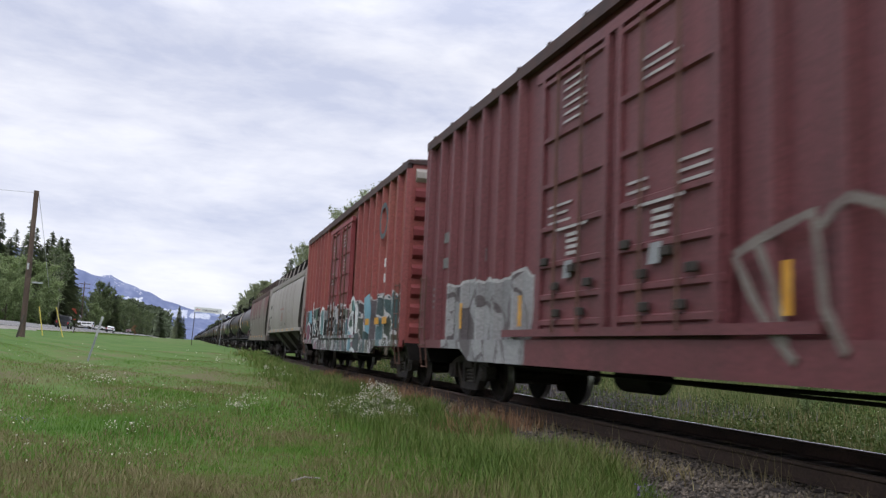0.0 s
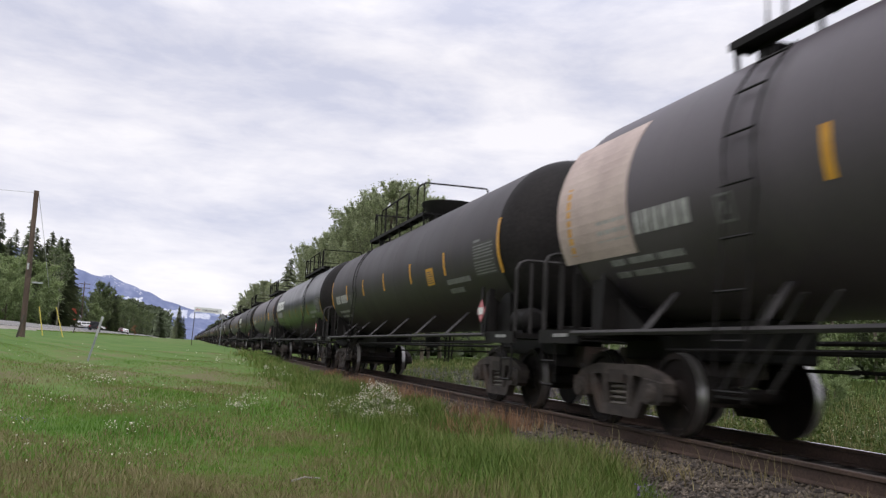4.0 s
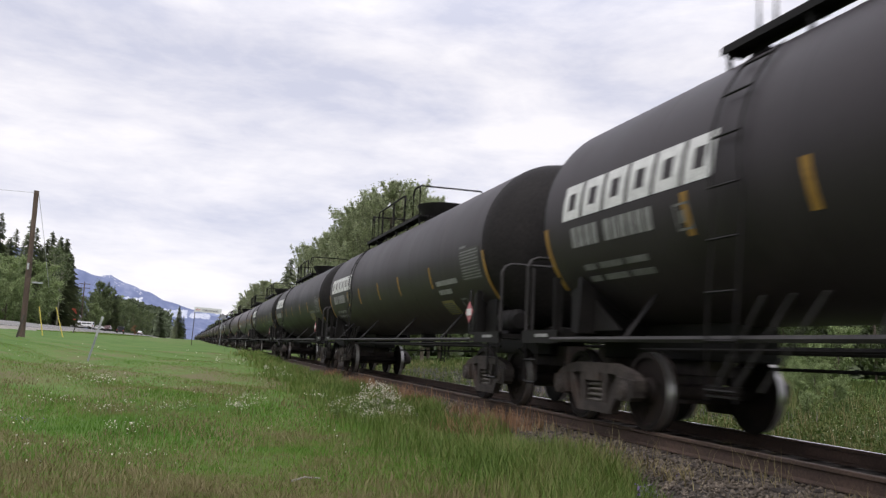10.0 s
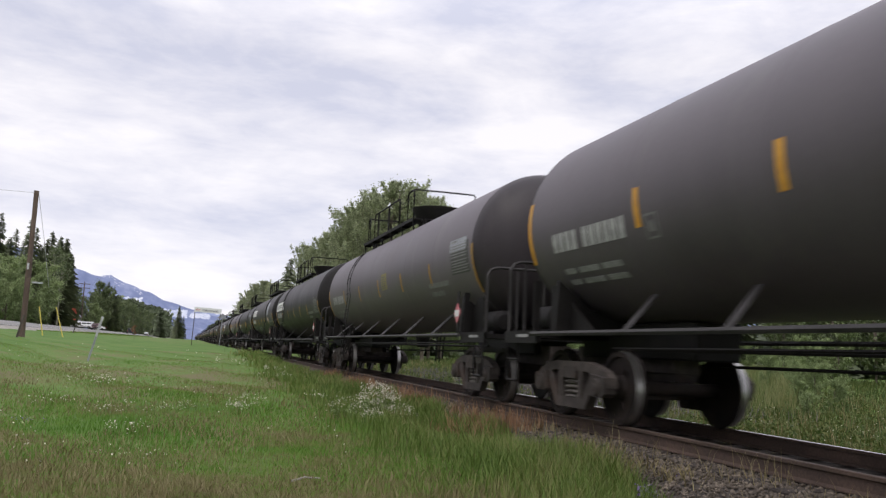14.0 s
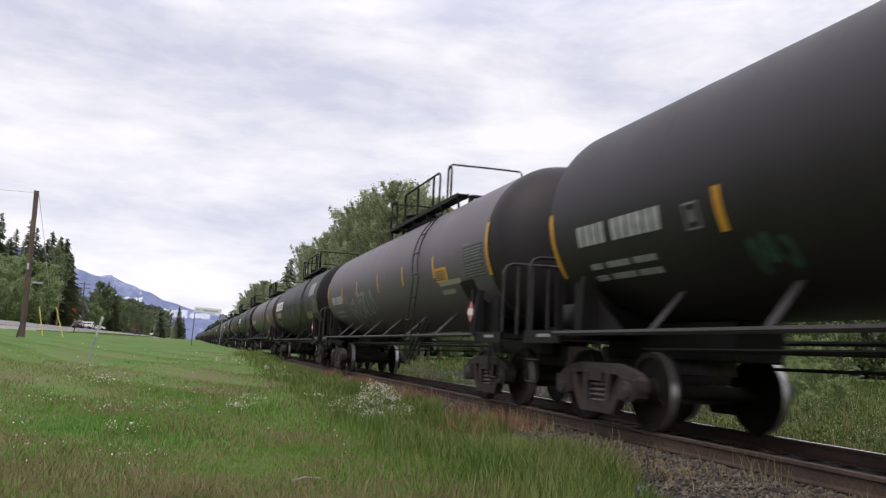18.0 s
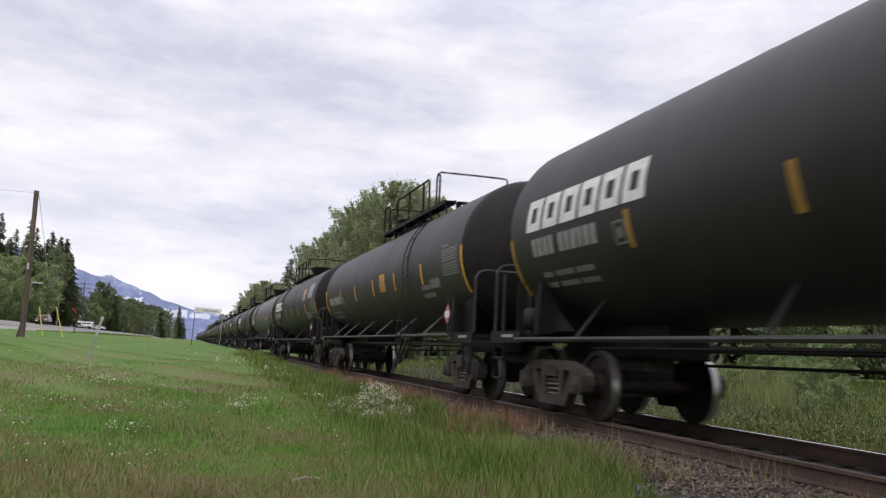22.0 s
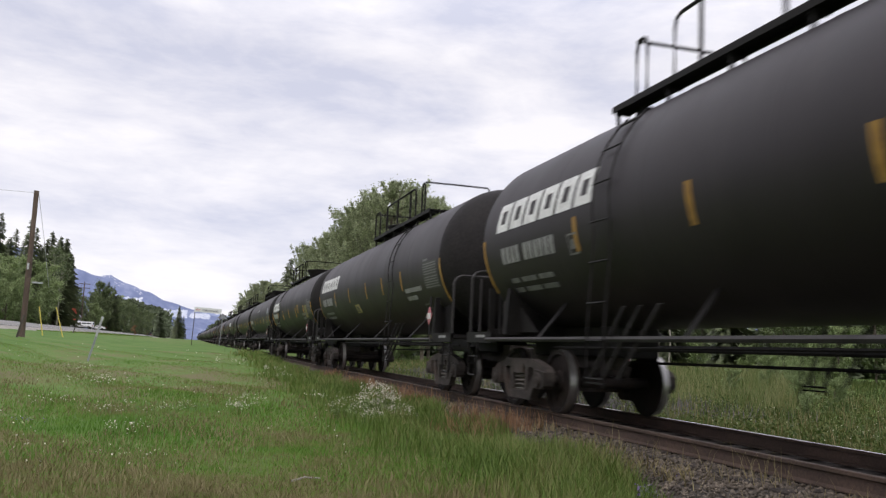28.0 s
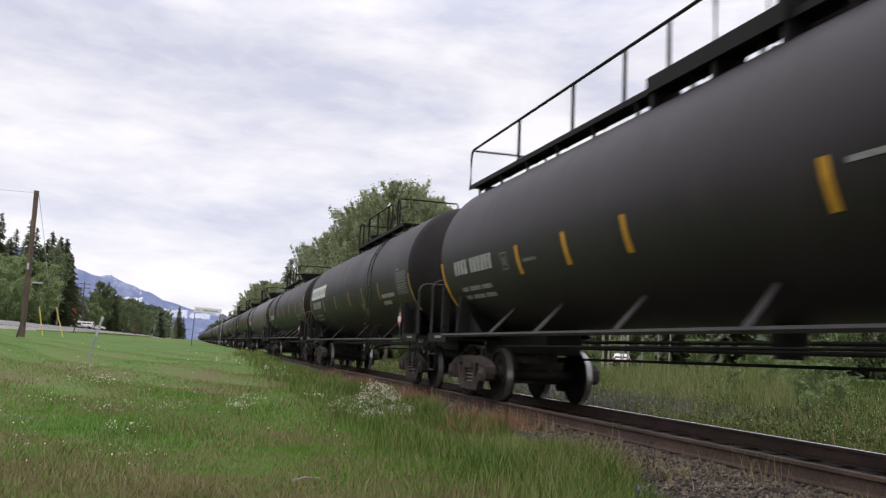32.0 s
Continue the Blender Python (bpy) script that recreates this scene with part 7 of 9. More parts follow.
def leafy_tree(kind, h, spread, leaf, n, seed, m_leaf="leaf_poplar", m_bark="bark", base=0.12, up=0.8, r=None, label="", name="tree", puff=1.0, many=1.0, point=0.0):
    """Trunk, limbs and a crown of small leaves in clumps round the limb ends."""
    rng = np.random.default_rng(seed)
    tr = empty(name, pose(0, 0, 0), label, "tree")
    bm = bmesh.new()
    r = r or 0.012 * h + 0.05
    pts = trunk_mesh(bm, h * 0.93, r, rng)
    part("trunk", bm, M[m_bark], tr, "", True)
    clumps, bm = [], bmesh.new()
    limbs = int((10 + h * 1.1) * many)
    for i in range(limbs):
        f = base + (0.98 - base) * (i + rng.random()) / limbs
        z = f * h
        ang = rng.random() * 2 * math.pi
        width = spread * (math.sin(math.pi * min(1, (f - base) / (1 - base) * 0.86 + 0.14)) ** 0.7) * (0.55 + 0.6 * rng.random()) * (1 - point * f)
        rise = width * up * (0.6 + 0.8 * rng.random())
        o = Vector((0, 0, min(z, h * 0.9)))
        tip = Vector((math.cos(ang) * width, math.sin(ang) * width, min(z + rise, h)))
        mid = (o + tip) / 2 + Vector((0, 0, -0.12 * width))
        tube(bm, [o, mid, tip], max(0.02, r * 0.35 * (1.1 - f)), 4, 0.012)
        for k in range(9):
            t = 0.3 + 0.75 * k / 8
            c = o.lerp(tip, t) if t <= 1 else tip + Vector((0, 0, 0.06 * h * (t - 1)))
            clumps.append((c.x, c.y, c.z, puff * (0.018 * h + 0.11 * width) * (0.5 + 0.8 * rng.random())))
    clumps.append((0, 0, h * 0.97, 0.05 * h))
    part("branching", bm, M[m_bark], tr)
    cl = np.array(clumps)
    pick = rng.integers(0, len(cl), n)
    d = rng.normal(size=(n, 3))
    d /= np.linalg.norm(d, axis=1)[:, None]
    rad = cl[pick, 3] * np.abs(rng.normal(size=n)) * 0.85
    c = cl[pick, :3] + d * rad[:, None] * np.array([1, 1, 0.95])
    c[:, 2] = np.maximum(c[:, 2], 0.1)
    vs, fs = quads_at(c, leaf * (0.6 + 0.8 * rng.random(n)), rng)
    crown = soup("crown", vs, fs, M[m_leaf])
    crown.parent = tr
    return tr


def conifer_arrays(h, width, n_whorl, rng, base=0.06, spray=9):
    """Sprays of needles along drooping boughs; arrays of quads."""
    cs, us, vs_ = [], [], []
    for i in range(n_whorl):
        f = base + (1 - base) * (i / n_whorl) ** 0.92
        reach = width * (1 - f) ** 0.7 * (0.85 + 0.25 * rng.random()) + 0.18
        k = int(7 + 6 * (1 - f))
        for a in rng.random(k) * 2 * math.pi:
            ln = reach * (0.55 + 0.6 * rng.random())
            lift = rng.normal() * 0.012 * h
            for s in range(spray):
                t = (s + 0.6) / spray
                z = f * h + lift + 0.12 * ln * t - 0.42 * ln * t * t
                c = np.array([math.cos(a) * ln * t, math.sin(a) * ln * t, z])
                w = (ln / spray) * 1.5 + 0.12
                out = np.array([math.cos(a), math.sin(a), -0.35 * t])
                side = np.array([-math.sin(a), math.cos(a), rng.normal() * 0.25])
                cs.append(c + rng.normal(size=3) * 0.08 * w)
                us.append(out * w * 0.8)
                vs_.append(side * w * (0.85 - 0.3 * t) + np.array([0, 0, -0.3 * w]))
    c, u, v = np.array(cs), np.array(us), np.array(vs_)
    q = np.stack([c - u, c - v, c + u * 1.1, c + v], 1).reshape(-1, 3)
    return q


def conifer(h, width, seed, label, m="needle", whorls=44, spray=9):
    rng = np.random.default_rng(seed)
    tr = empty("conifer", pose(0, 0, 0), label, "tree")
    bm = bmesh.new()
    tube(bm, [(0, 0, -0.4), (0, 0, h * 0.5), (0, 0, h)], 0.012 * h + 0.04, 7, 0.015)
    part("trunk", bm, M["bark"], tr, "", True)
    q = conifer_arrays(h, width, whorls, rng, spray=spray)
    crown = soup("crown", q, np.arange(len(q)).reshape(-1, 4), M[m])
    crown.parent = tr
    return tr


def plant(proto, x, y, h, h0, turn, label="", group=""):
    """Set a copy of a tree on the ground, at its own height."""
    ob = copy_thing(proto, pose(0, 0, 0))
    s = h / h0
    ob.matrix_basis = Matrix.LocRotScale((x, y, ground_z(x, y) - 0.05), Euler((0, 0, turn)), (s * 0.97, s * 0.97, s))
    return tagged(ob, label, "", group)


def drop(proto):
    for o in (*proto.children_recursive, proto):
        bpy.data.objects.remove(o)


def build_trees():
    rnd = random.Random(12)
    con = [conifer(20, 4.0, s, "tall dark spruce at the wood's edge") for s in (1, 2, 3)]
    broad = leafy_tree("alder", 14, 3.4, 0.2, 15000, 51, m_leaf="leaf_dark", base=0.05, up=0.9, puff=1.2, many=1.3, label="dark broad-leaved tree beyond the road", name="alder")
    for x, y, h in ((-35.2, 340, 14), (-33.0, 352, 15), (-31.2, 366, 15), (-29.0, 372, 13), (-36.6, 312, 11), (-39.2, 297, 13), (-27.0, 385, 13.5), (-24.5, 395, 12.5), (-22.0, 405, 12), (-19.5, 420, 11.5)):
        plant(broad, x, y, h, 14, rnd.uniform(0, 6), "", "broad-leaved trees beyond the road")
    slim = [conifer(20, 2.7, s, "slim dark fir standing by the road") for s in (4, 5)]
    for i, (x, y, h) in enumerate([(-33.8, 165, 19.3), (-34.5, 178, 16.5), (-34.7, 184, 18.7), (-30.2, 172, 19.6), (-31.4, 186, 19.7), (-34.0, 216, 20.3), (-33.6, 220, 23.0), (-31.0, 216, 21.2), (-30.4, 221, 21.6), (-32.2, 224, 22.4), (-40.6, 281, 27.0), (-39.4, 288, 28.2), (-38.4, 292, 24.2), (-39.5, 200, 17.0), (-35.3, 195, 17.0), (-32.8, 200, 17.8), (-38, 172, 17.5), (-41, 186, 18), (-36.5, 208, 19), (-42, 214, 19), (-37, 232, 21)]):
        p = slim[i % 2] if i in (0, 2, 3, 4) else con[i % 3]
        plant(p, x, y, h, 20, rnd.uniform(0, 6), "", "conifers beyond the road")
    for i, (x, y, h) in enumerate([(-37.5, 330, 9.8), (-35.8, 335, 13.4), (-34.7, 345, 16.6), (-33.8, 350, 19.7), (-32.3, 356, 19.8), (-30.5, 362, 18.1), (-38.5, 320, 12.3), (-37.7, 300, 14.2), (-41, 310, 13), (-44, 325, 12)]):
        if i % 2 == 0 or i == 5:
            plant(con[i % 3], x, y, h, 20, rnd.uniform(0, 6), "dark spruce in the middle distance beyond the road", "conifers beyond the road")
        else:
            plant(broad, x, y, h * 0.95, 14, rnd.uniform(0, 6), "dark broad-leaved tree in the middle distance beyond the road", "broad-leaved trees beyond the road")
    for i, (x, y, h) in enumerate([(-4.7, 350, 13.3), (-6.6, 380, 8.5), (-3.5, 420, 10.9)]):
        plant(con[i % 3], x, y, h, 20, rnd.uniform(0, 6), "single dark spruce far down the line", "conifers down the line")
    for x, y, h in ((15.1, 140, 15.8), (15.6, 150, 15.5)):
        plant(con[0], x, y, h, 20, rnd.uniform(0, 6), "dark spruce behind the track", "trees behind the track")
    # dark wood behind the weeds on the far side of the track
    young = [conifer(12, 2.9, s, "dark young spruce in the wood behind the track", "needle", 52, 16) for s in (6, 7)]
    for k in range(30):
        y = 8 + k * 4.3 + rnd.uniform(-1.5, 1.5)
        x = max(32.5, min(47, 33 + 0.62 * (y - 34))) + rnd.uniform(0, 8)
        if k % 3 or y < 62:
            plant(broad, x, y, rnd.uniform(7, 12), 14, rnd.uniform(0, 6), "dark broad-leaved tree in the wood behind the track", "wood behind the track")
            continue
        plant(young[k % 2], x, y, rnd.uniform(9, 15), 12, rnd.uniform(0, 6), "dark young spruce in the wood behind the track", "wood behind the track")
    for p in con + slim + young + [broad]:
        drop(p)

    pop = [leafy_tree("poplar", 19, 4.4, 0.145, 34000, s, base=0.06, up=1.7, puff=0.62, many=3.0, point=0.35, label="tall grey-green poplar behind the track", name="poplar") for s in (21, 22, 23)]
    for i, (x, y, h) in enumerate([(20.2, 88, 20.1), (19.4, 92, 19.3), (24.0, 94, 20.7), (18.0, 100, 18.6), (18.4, 96, 19.0), (17.6, 108, 17.0), (16.6, 114, 16.6), (28.2, 100, 20.5), (30.9, 104, 20.2), (16.1, 125, 16.5), (23.6, 86, 17.4), (21.5, 104, 18), (26.5, 112, 18), (22.0, 97, 18.5), (19.6, 106, 18.2), (25.5, 102, 18.8), (18.6, 116, 17.6), (22.4, 110, 19.0)]):
        plant(pop[i % 3], x, y, h, 19.6, rnd.uniform(0, 6), "", "trees behind the track")
    for i, (x, y, h) in enumerate([(11.4, 185, 12.9), (12.7, 180, 14.1), (14.2, 178, 14.7), (15.5, 172, 13.9), (16.5, 165, 13.3), (10.9, 200, 11.3)]):
        plant(pop[i % 3], x, y, h, 19.6, rnd.uniform(0, 6), "round-headed poplar further down the track", "trees behind the track")
    for p in pop:
        drop(p)
    bush = [leafy_tree("willow", 8, 3.1, 0.15, 18000, s, puff=1.25, many=1.3, m_leaf="leaf_bush", base=0.03, up=0.7, label="rounded green willow on the road bank", name="willow") for s in (31, 32)]
    for i, (x, y, h) in enumerate([(-28.7, 150, 8.6), (-29.3, 168, 9.2), (-28.8, 179, 10.2), (-31.6, 197, 10), (-29.2, 159, 6.2), (-29.0, 143, 6.6), (-33.2, 212, 8.4), (-29, 174, 6.5), (-31, 160, 11.6), (-31, 185, 12.6), (-33, 150, 10.5), (-34, 140, 10), (-33, 168, 12), (-30, 134, 7), (-31, 126, 7.4), (-30.6, 300, 9.1), (-40.0, 262, 6.6)]):
        plant(bush[i % 2], x, y, h, 8.3, rnd.uniform(0, 6), "", "willows along the road")
    # shrubs at the foot of the wood behind the track
    for k in range(22):
        y = 12 + k * 5.2 + rnd.uniform(-1.5, 1.5)
        x = max(31.0, min(44.5, 31.5 + 0.62 * (y - 34))) + rnd.uniform(-1.5, 2.5)
        plant(bush[k % 2], x, y, rnd.uniform(1.6, 3.6), 8.3, rnd.uniform(0, 6), "low green willow shrub at the wood's edge", "shrubs behind the track")
    # leafy weeds among the reeds
    for k, (x, y, h) in enumerate([(17.2, 20.4, 0.9), (21.0, 25.5, 1.2), (23.5, 27.5, 1.5), (20.6, 23.2, 1.1), (25.0, 30.5, 1.6), (22.2, 31.0, 1.2), (26.5, 34.0, 1.7), (24.0, 26.5, 1.0)]):
        plant(bush[k % 2], x, y, h, 8.3, rnd.uniform(0, 6), "light green bushy weed among the reeds", "weeds behind the track")
    # thicket further along behind the track
    for k in range(34):
        y = 78 + k * 4.2 + rnd.uniform(-1.5, 1.5)
        x = 13.5 + 0.03 * max(0, 130 - y) + rnd.uniform(0, 7)
        plant(bush[k % 2], x, y, rnd.uniform(1.8, 3.8), 8.3, rnd.uniform(0, 6), "low green willow shrub at the wood's edge", "shrubs behind the track")
    # scrub that closes the view between the wood and the poplars
    for k in range(32):
        y = 84 + 2.3 * k + rnd.uniform(-3, 3)
        x = y * rnd.uniform(0.2, 0.62)
        plant(bush[k % 2], x, y, rnd.uniform(3.0, 6.0), 8.3, rnd.uniform(0, 6), "dense green scrub under the poplars", "shrubs behind the track")
    for p in bush:
        drop(p)
    pale = leafy_tree("aspen", 16, 2.2, 0.22, 1300, 41, m_leaf="leaf_dark", m_bark="birch", base=0.45, up=1.1, r=0.16, label="half-bare pale-stemmed aspen by the spruces", name="aspen")
    for x, y, h in ((-30.7, 206, 17.9), (-29.5, 211, 17.2), (-30.1, 214, 16.4)):
        plant(pale, x, y, h, 16, rnd.uniform(0, 6), "", "aspens beyond the road")
    for k in range(10):
        y = 50 + rnd.uniform(0, 24)
        x = y * rnd.uniform(0.50, 0.62)
        plant(pale, x, y, rnd.uniform(7, 10), 16, rnd.uniform(0, 6), "slender pale-stemmed aspen at the wood's edge", "aspens behind the track")
    drop(pale)

    # far woods, past counting
    rng = np.random.default_rng(9)
    quads = []
    spots = []
    for k in range(120):
        y = rng.uniform(470, 900)
        f = rng.uniform(-0.085, -0.024)
        spots.append((f * y, y, (14 + 9 * rng.random()) * (0.75 + 0.45 * (-f / 0.085)) * y / 600))
    for k in range(60):
        y = rng.uniform(240, 330)
        spots.append((-rng.uniform(44, 80), y, 12 + 7 * rng.random()))
    for k in range(44):
        y = rng.uniform(380, 900)
        spots.append((rng.uniform(14, 24) + 0.004 * y, y, 12 + 6 * rng.random()))
    for k in range(60):
        y = rng.uniform(-60, 160)
        spots.append((rng.uniform(54, 84), y, 10 + 8 * rng.random()))
    for k in range(40):
        y = rng.uniform(-60, 150)
        spots.append((-rng.uniform(34, 70), y, 12 + 7 * rng.random()))
    for k in range(110):
        y = rng.uniform(105, 440)
        spots.append((17 + 0.035 * y + rng.uniform(0, 10), y, 8 + 3 * rng.random()))
    for k in range(200):
        y = rng.uniform(105, 200)
        spots.append((y * rng.uniform(0.16, 0.66), y, 8 + 3.5 * rng.random()))
    for i, (x, y, h) in enumerate(spots):
        if i % 5 < 3:
            # broad-leaved tree: clumps of leaves heaped up to a rounded, uneven top
            n = 150
            t = rng.random(n)
            ang, rad = rng.random(n) * 6.28, 0.26 * h * np.sqrt(rng.random(n)) * np.sin(np.pi * np.clip(t * 0.82 + 0.16, 0, 1)) ** 0.6
            c = np.stack([rad * np.cos(ang), rad * np.sin(ang), h * (0.06 + 0.9 * t)], 1)
            q, _ = quads_at(c, 0.085 * h * (0.6 + 0.8 * rng.random(n)), rng, aspect=1.3)
        else:
            q = conifer_arrays(h, 0.2 * h, 14, rng, spray=3)
        q += np.array([x, y, ground_z(x, y) - 0.2])
        quads.append(q)
    q = np.concatenate(quads)
    ob = soup("far_woods", q, np.arange(len(q)).reshape(-1, 4), M["needle_far"])
    tagged(ob, "dark mixed woods along both sides of the valley floor", "woods", kind="stuff")


build_trees()


# ---- posts, poles and signs ----
def lone(name, bm, m, x, y, label, category, group="", kind="", rot=(0, 0, 0), dz=0.0):
    ob = link_bm(name, bm, m)
    ob.matrix_basis = pose(x, y, ground_z(x, y) + dz, *rot)
    return tagged(ob, label, category, group, kind)


def build_posts():
    pole = empty("utility_pole", pose(-8.06, 46.5, ground_z(-8.06, 46.5), 0, 0, 0), "weathered brown wooden utility pole with a guy wire", "utility pole", "utility poles")
    bm = bmesh.new()
    tube(bm, [(0, 0, -0.6), (0.02, 0, 3.0), (0.0, 0, 7.45)], 0.165, 12, 0.125)
    part("pole", bm, M["wood_pole"], pole, "", True)
    bm = bmesh.new()
    box(bm, -0.05, 0.05, -0.22, -0.16, 3.4, 3.72, 0.01)
    part("meter_box", bm, M["galv"], pole, "small grey metal box")
    bm = bmesh.new()
    box(bm, 0.25, 0.75, -0.2, -0.12, 2.72, 2.80)
    part("tag_plate", bm, M["galv"], pole)
    bm = bmesh.new()
    tube(bm, [(0.1, 0, 7.4), (0.55, 0.2, 5.0), (0.95, 0.5, 2.6)], 0.012, 4)
    part("guy_wire", bm, M["galv"], pole)
    bm = bmesh.new()
    pts = [(-30 * k / 10, -6 * k / 10, 7.35 - 1.4 * math.sin(math.pi * k / 10) * 0.35 + 0.06 * k) for k in range(11)]
    tube(bm, pts, 0.011, 4)
    part("service_wire", bm, M["galv"], pole)
    far = empty("utility_pole", pose(-33.5, 290, ground_z(-33.5, 290)), "dark wooden utility pole with two cross-arms", "utility pole", "utility poles")
    bm = bmesh.new()
    tube(bm, [(0, 0, -0.5), (0, 0, 15.0)], 0.2, 8, 0.14)
    part("pole", bm, M["wood_pole"], far)
    for z in (14.4, 13.1):
        bm = bmesh.new()
        box(bm, -1.7, 1.7, -0.08, 0.08, z - 0.1, z + 0.1)
        arm = part("cross_arm", bm, M["wood_pole"], far)
        for x in (-1.5, -0.6, 0.6, 1.5):
            bm = bmesh.new()
            lathe(bm, [(0, 0.05), (0.1, 0.09), (0.22, 0.07), (0.26, 0)], "Z", (x, 0, z + 0.1), 8)
            part("insulator", bm, M["galv"], arm)
    # yellow guy markers and dark leaning stakes
    for x, y, lean, tilt, h in ((-8.74, 57.2, -11, 0, 1.8), (-7.86, 59.3, -16, 2, 2.0)):
        bm = bmesh.new()
        tube(bm, [(0, 0, -0.3), (0, 0, h)], 0.036, 8, 0.03)
        lone("marker_post", bm, M["post_yellow"], x, y, "thin yellow plastic guy-wire marker leaning in the grass", "post", "yellow marker posts", rot=(tilt, lean, 0))
    for x, y, lean, h, lab in ((-8.0, 45.0, 11, 1.1, "short dark leaning wooden stake by the utility pole"), (-13.5, 110, 17, 1.25, "dark leaning stake at the edge of the road")):
        bm = bmesh.new()
        box(bm, -0.05, 0.05, -0.04, 0.04, -0.3, h, 0.01)
        lone("stake", bm, M["post_dark"], x, y, lab, "post", "dark stakes", rot=(0, lean, 0))
    mark = empty("marker_sign", pose(-3.54, 33.7, ground_z(-3.54, 33.7), 0, 13, 0), "leaning steel marker post with a pale narrow plate", "sign")
    bm = bmesh.new()
    prism(bm, [(-0.035, -0.02), (0.035, -0.02), (0.035, 0.0), (0.012, 0.0), (0.012, 0.03), (-0.012, 0.03), (-0.012, 0.0), (-0.035, 0.0)], "Z", -0.3, 1.15)
    part("post", bm, M["panel_grey"], mark)
    bm = bmesh.new()
    box(bm, -0.042, 0.042, -0.032, -0.024, 0.95, 1.72, 0.003)
    part("plate", bm, M["galv"], mark, "pale worn metal plate")
    # station board down the line
    st = empty("station_sign", pose(1.4, 85, ground_z(1.4, 85), 0, 2, 0), "white station name board on two steel posts", "sign")
    bm = bmesh.new()
    tube(bm, [(-1.2, 0, -0.3), (-1.2, 0, 3.6)], 0.034, 8)
    part("post", bm, M["post_dark"], st)
    bm = bmesh.new()
    tube(bm, [(1.2, 0, -0.3), (1.2, 0, 3.6)], 0.034, 8)
    part("post", bm, M["post_dark"], st)
    bm = bmesh.new()
    box(bm, -1.28, 1.28, -0.07, -0.045, 3.18, 3.66, 0.004)
    board = part("board", bm, M["sign_white"], st)
    vs, fs = words("Valemount", 0.34)
    bm = bmesh.new()
    ob = [bm.verts.new((-0.55 + vx, -0.078, 3.31 + vy)) for vx, vy, _ in vs]
    for f in fs:
        bm.faces.new([ob[i] for i in f])
    part("lettering", bm, M["sign_ink"], board, "dark lettering reading Valemount")
    bm = bmesh.new()
    for a, b in (((-1.12, 3.34), (-1.0, 3.5)), ((-1.0, 3.5), (-0.88, 3.34)), ((-0.88, 3.34), (-0.72, 3.5))):
        beam(bm, (a[0], -0.076, a[1]), (b[0], -0.076, b[1]), 0.05, 0.05)
    for v in bm.verts:
        v.co.y = -0.078 if v.co.y < -0.076 else -0.072
    part("emblem", bm, M["sign_red"], board, "red ribbon-like emblem shape")
    # triangular sign beside the track
    tri = empty("track_sign", pose(3.08, 92.7, ground_z(3.08, 92.7), 0, 2, 0), "dull triangular track sign on a pale post", "sign")
    bm = bmesh.new()
    tube(bm, [(0, 0, -0.3), (0, 0, 3.4)], 0.04, 8)
    part("post", bm, M["panel_grey"], tri)
    bm = bmesh.new()
    prism(bm, [(-0.6, 2.85), (0.55, 2.85), (0.0, 3.42)], "Y", -0.075, -0.055)
    part("plate", bm, M["panel_grey"], tri)
    # red banner and white upright sign at the parking
    ban = empty("feather_banner", pose(-28.9, 229, road_z(-28.9) + 0.03), "faded orange-red advertising banner on a pole", "banner")
    bm = bmesh.new()
    tube(bm, [(0, 0, -0.2), (0, 0, 5.3)], 0.04, 6)
    part("pole", bm, M["post_dark"], ban)
    bm = bmesh.new()
    prism(bm, [(0.0, 1.9), (0.75, 1.5), (1.2, 2.0), (1.05, 2.9), (1.3, 3.6), (0.95, 4.6), (0.3, 5.1), (0.0, 4.7)], "Y", -0.012, 0.012)
    part("cloth", bm, M["orange_flag"], ban)
    bm = bmesh.new()
    prism(bm, [(-0.35, 0.3), (0.35, 0.3), (0.5, 3.4), (0.2, 3.9), (-0.1, 3.9)], "Y", -0.08, 0.08)
    ob = link_bm("pylon_sign", bm, M["panel_grey"])
    ob.matrix_basis = pose(-30.9, 262, road_z(-30.9) + 0.0)
    tagged(ob, "tall narrow pale sign at the parking lot", "sign")


build_posts()


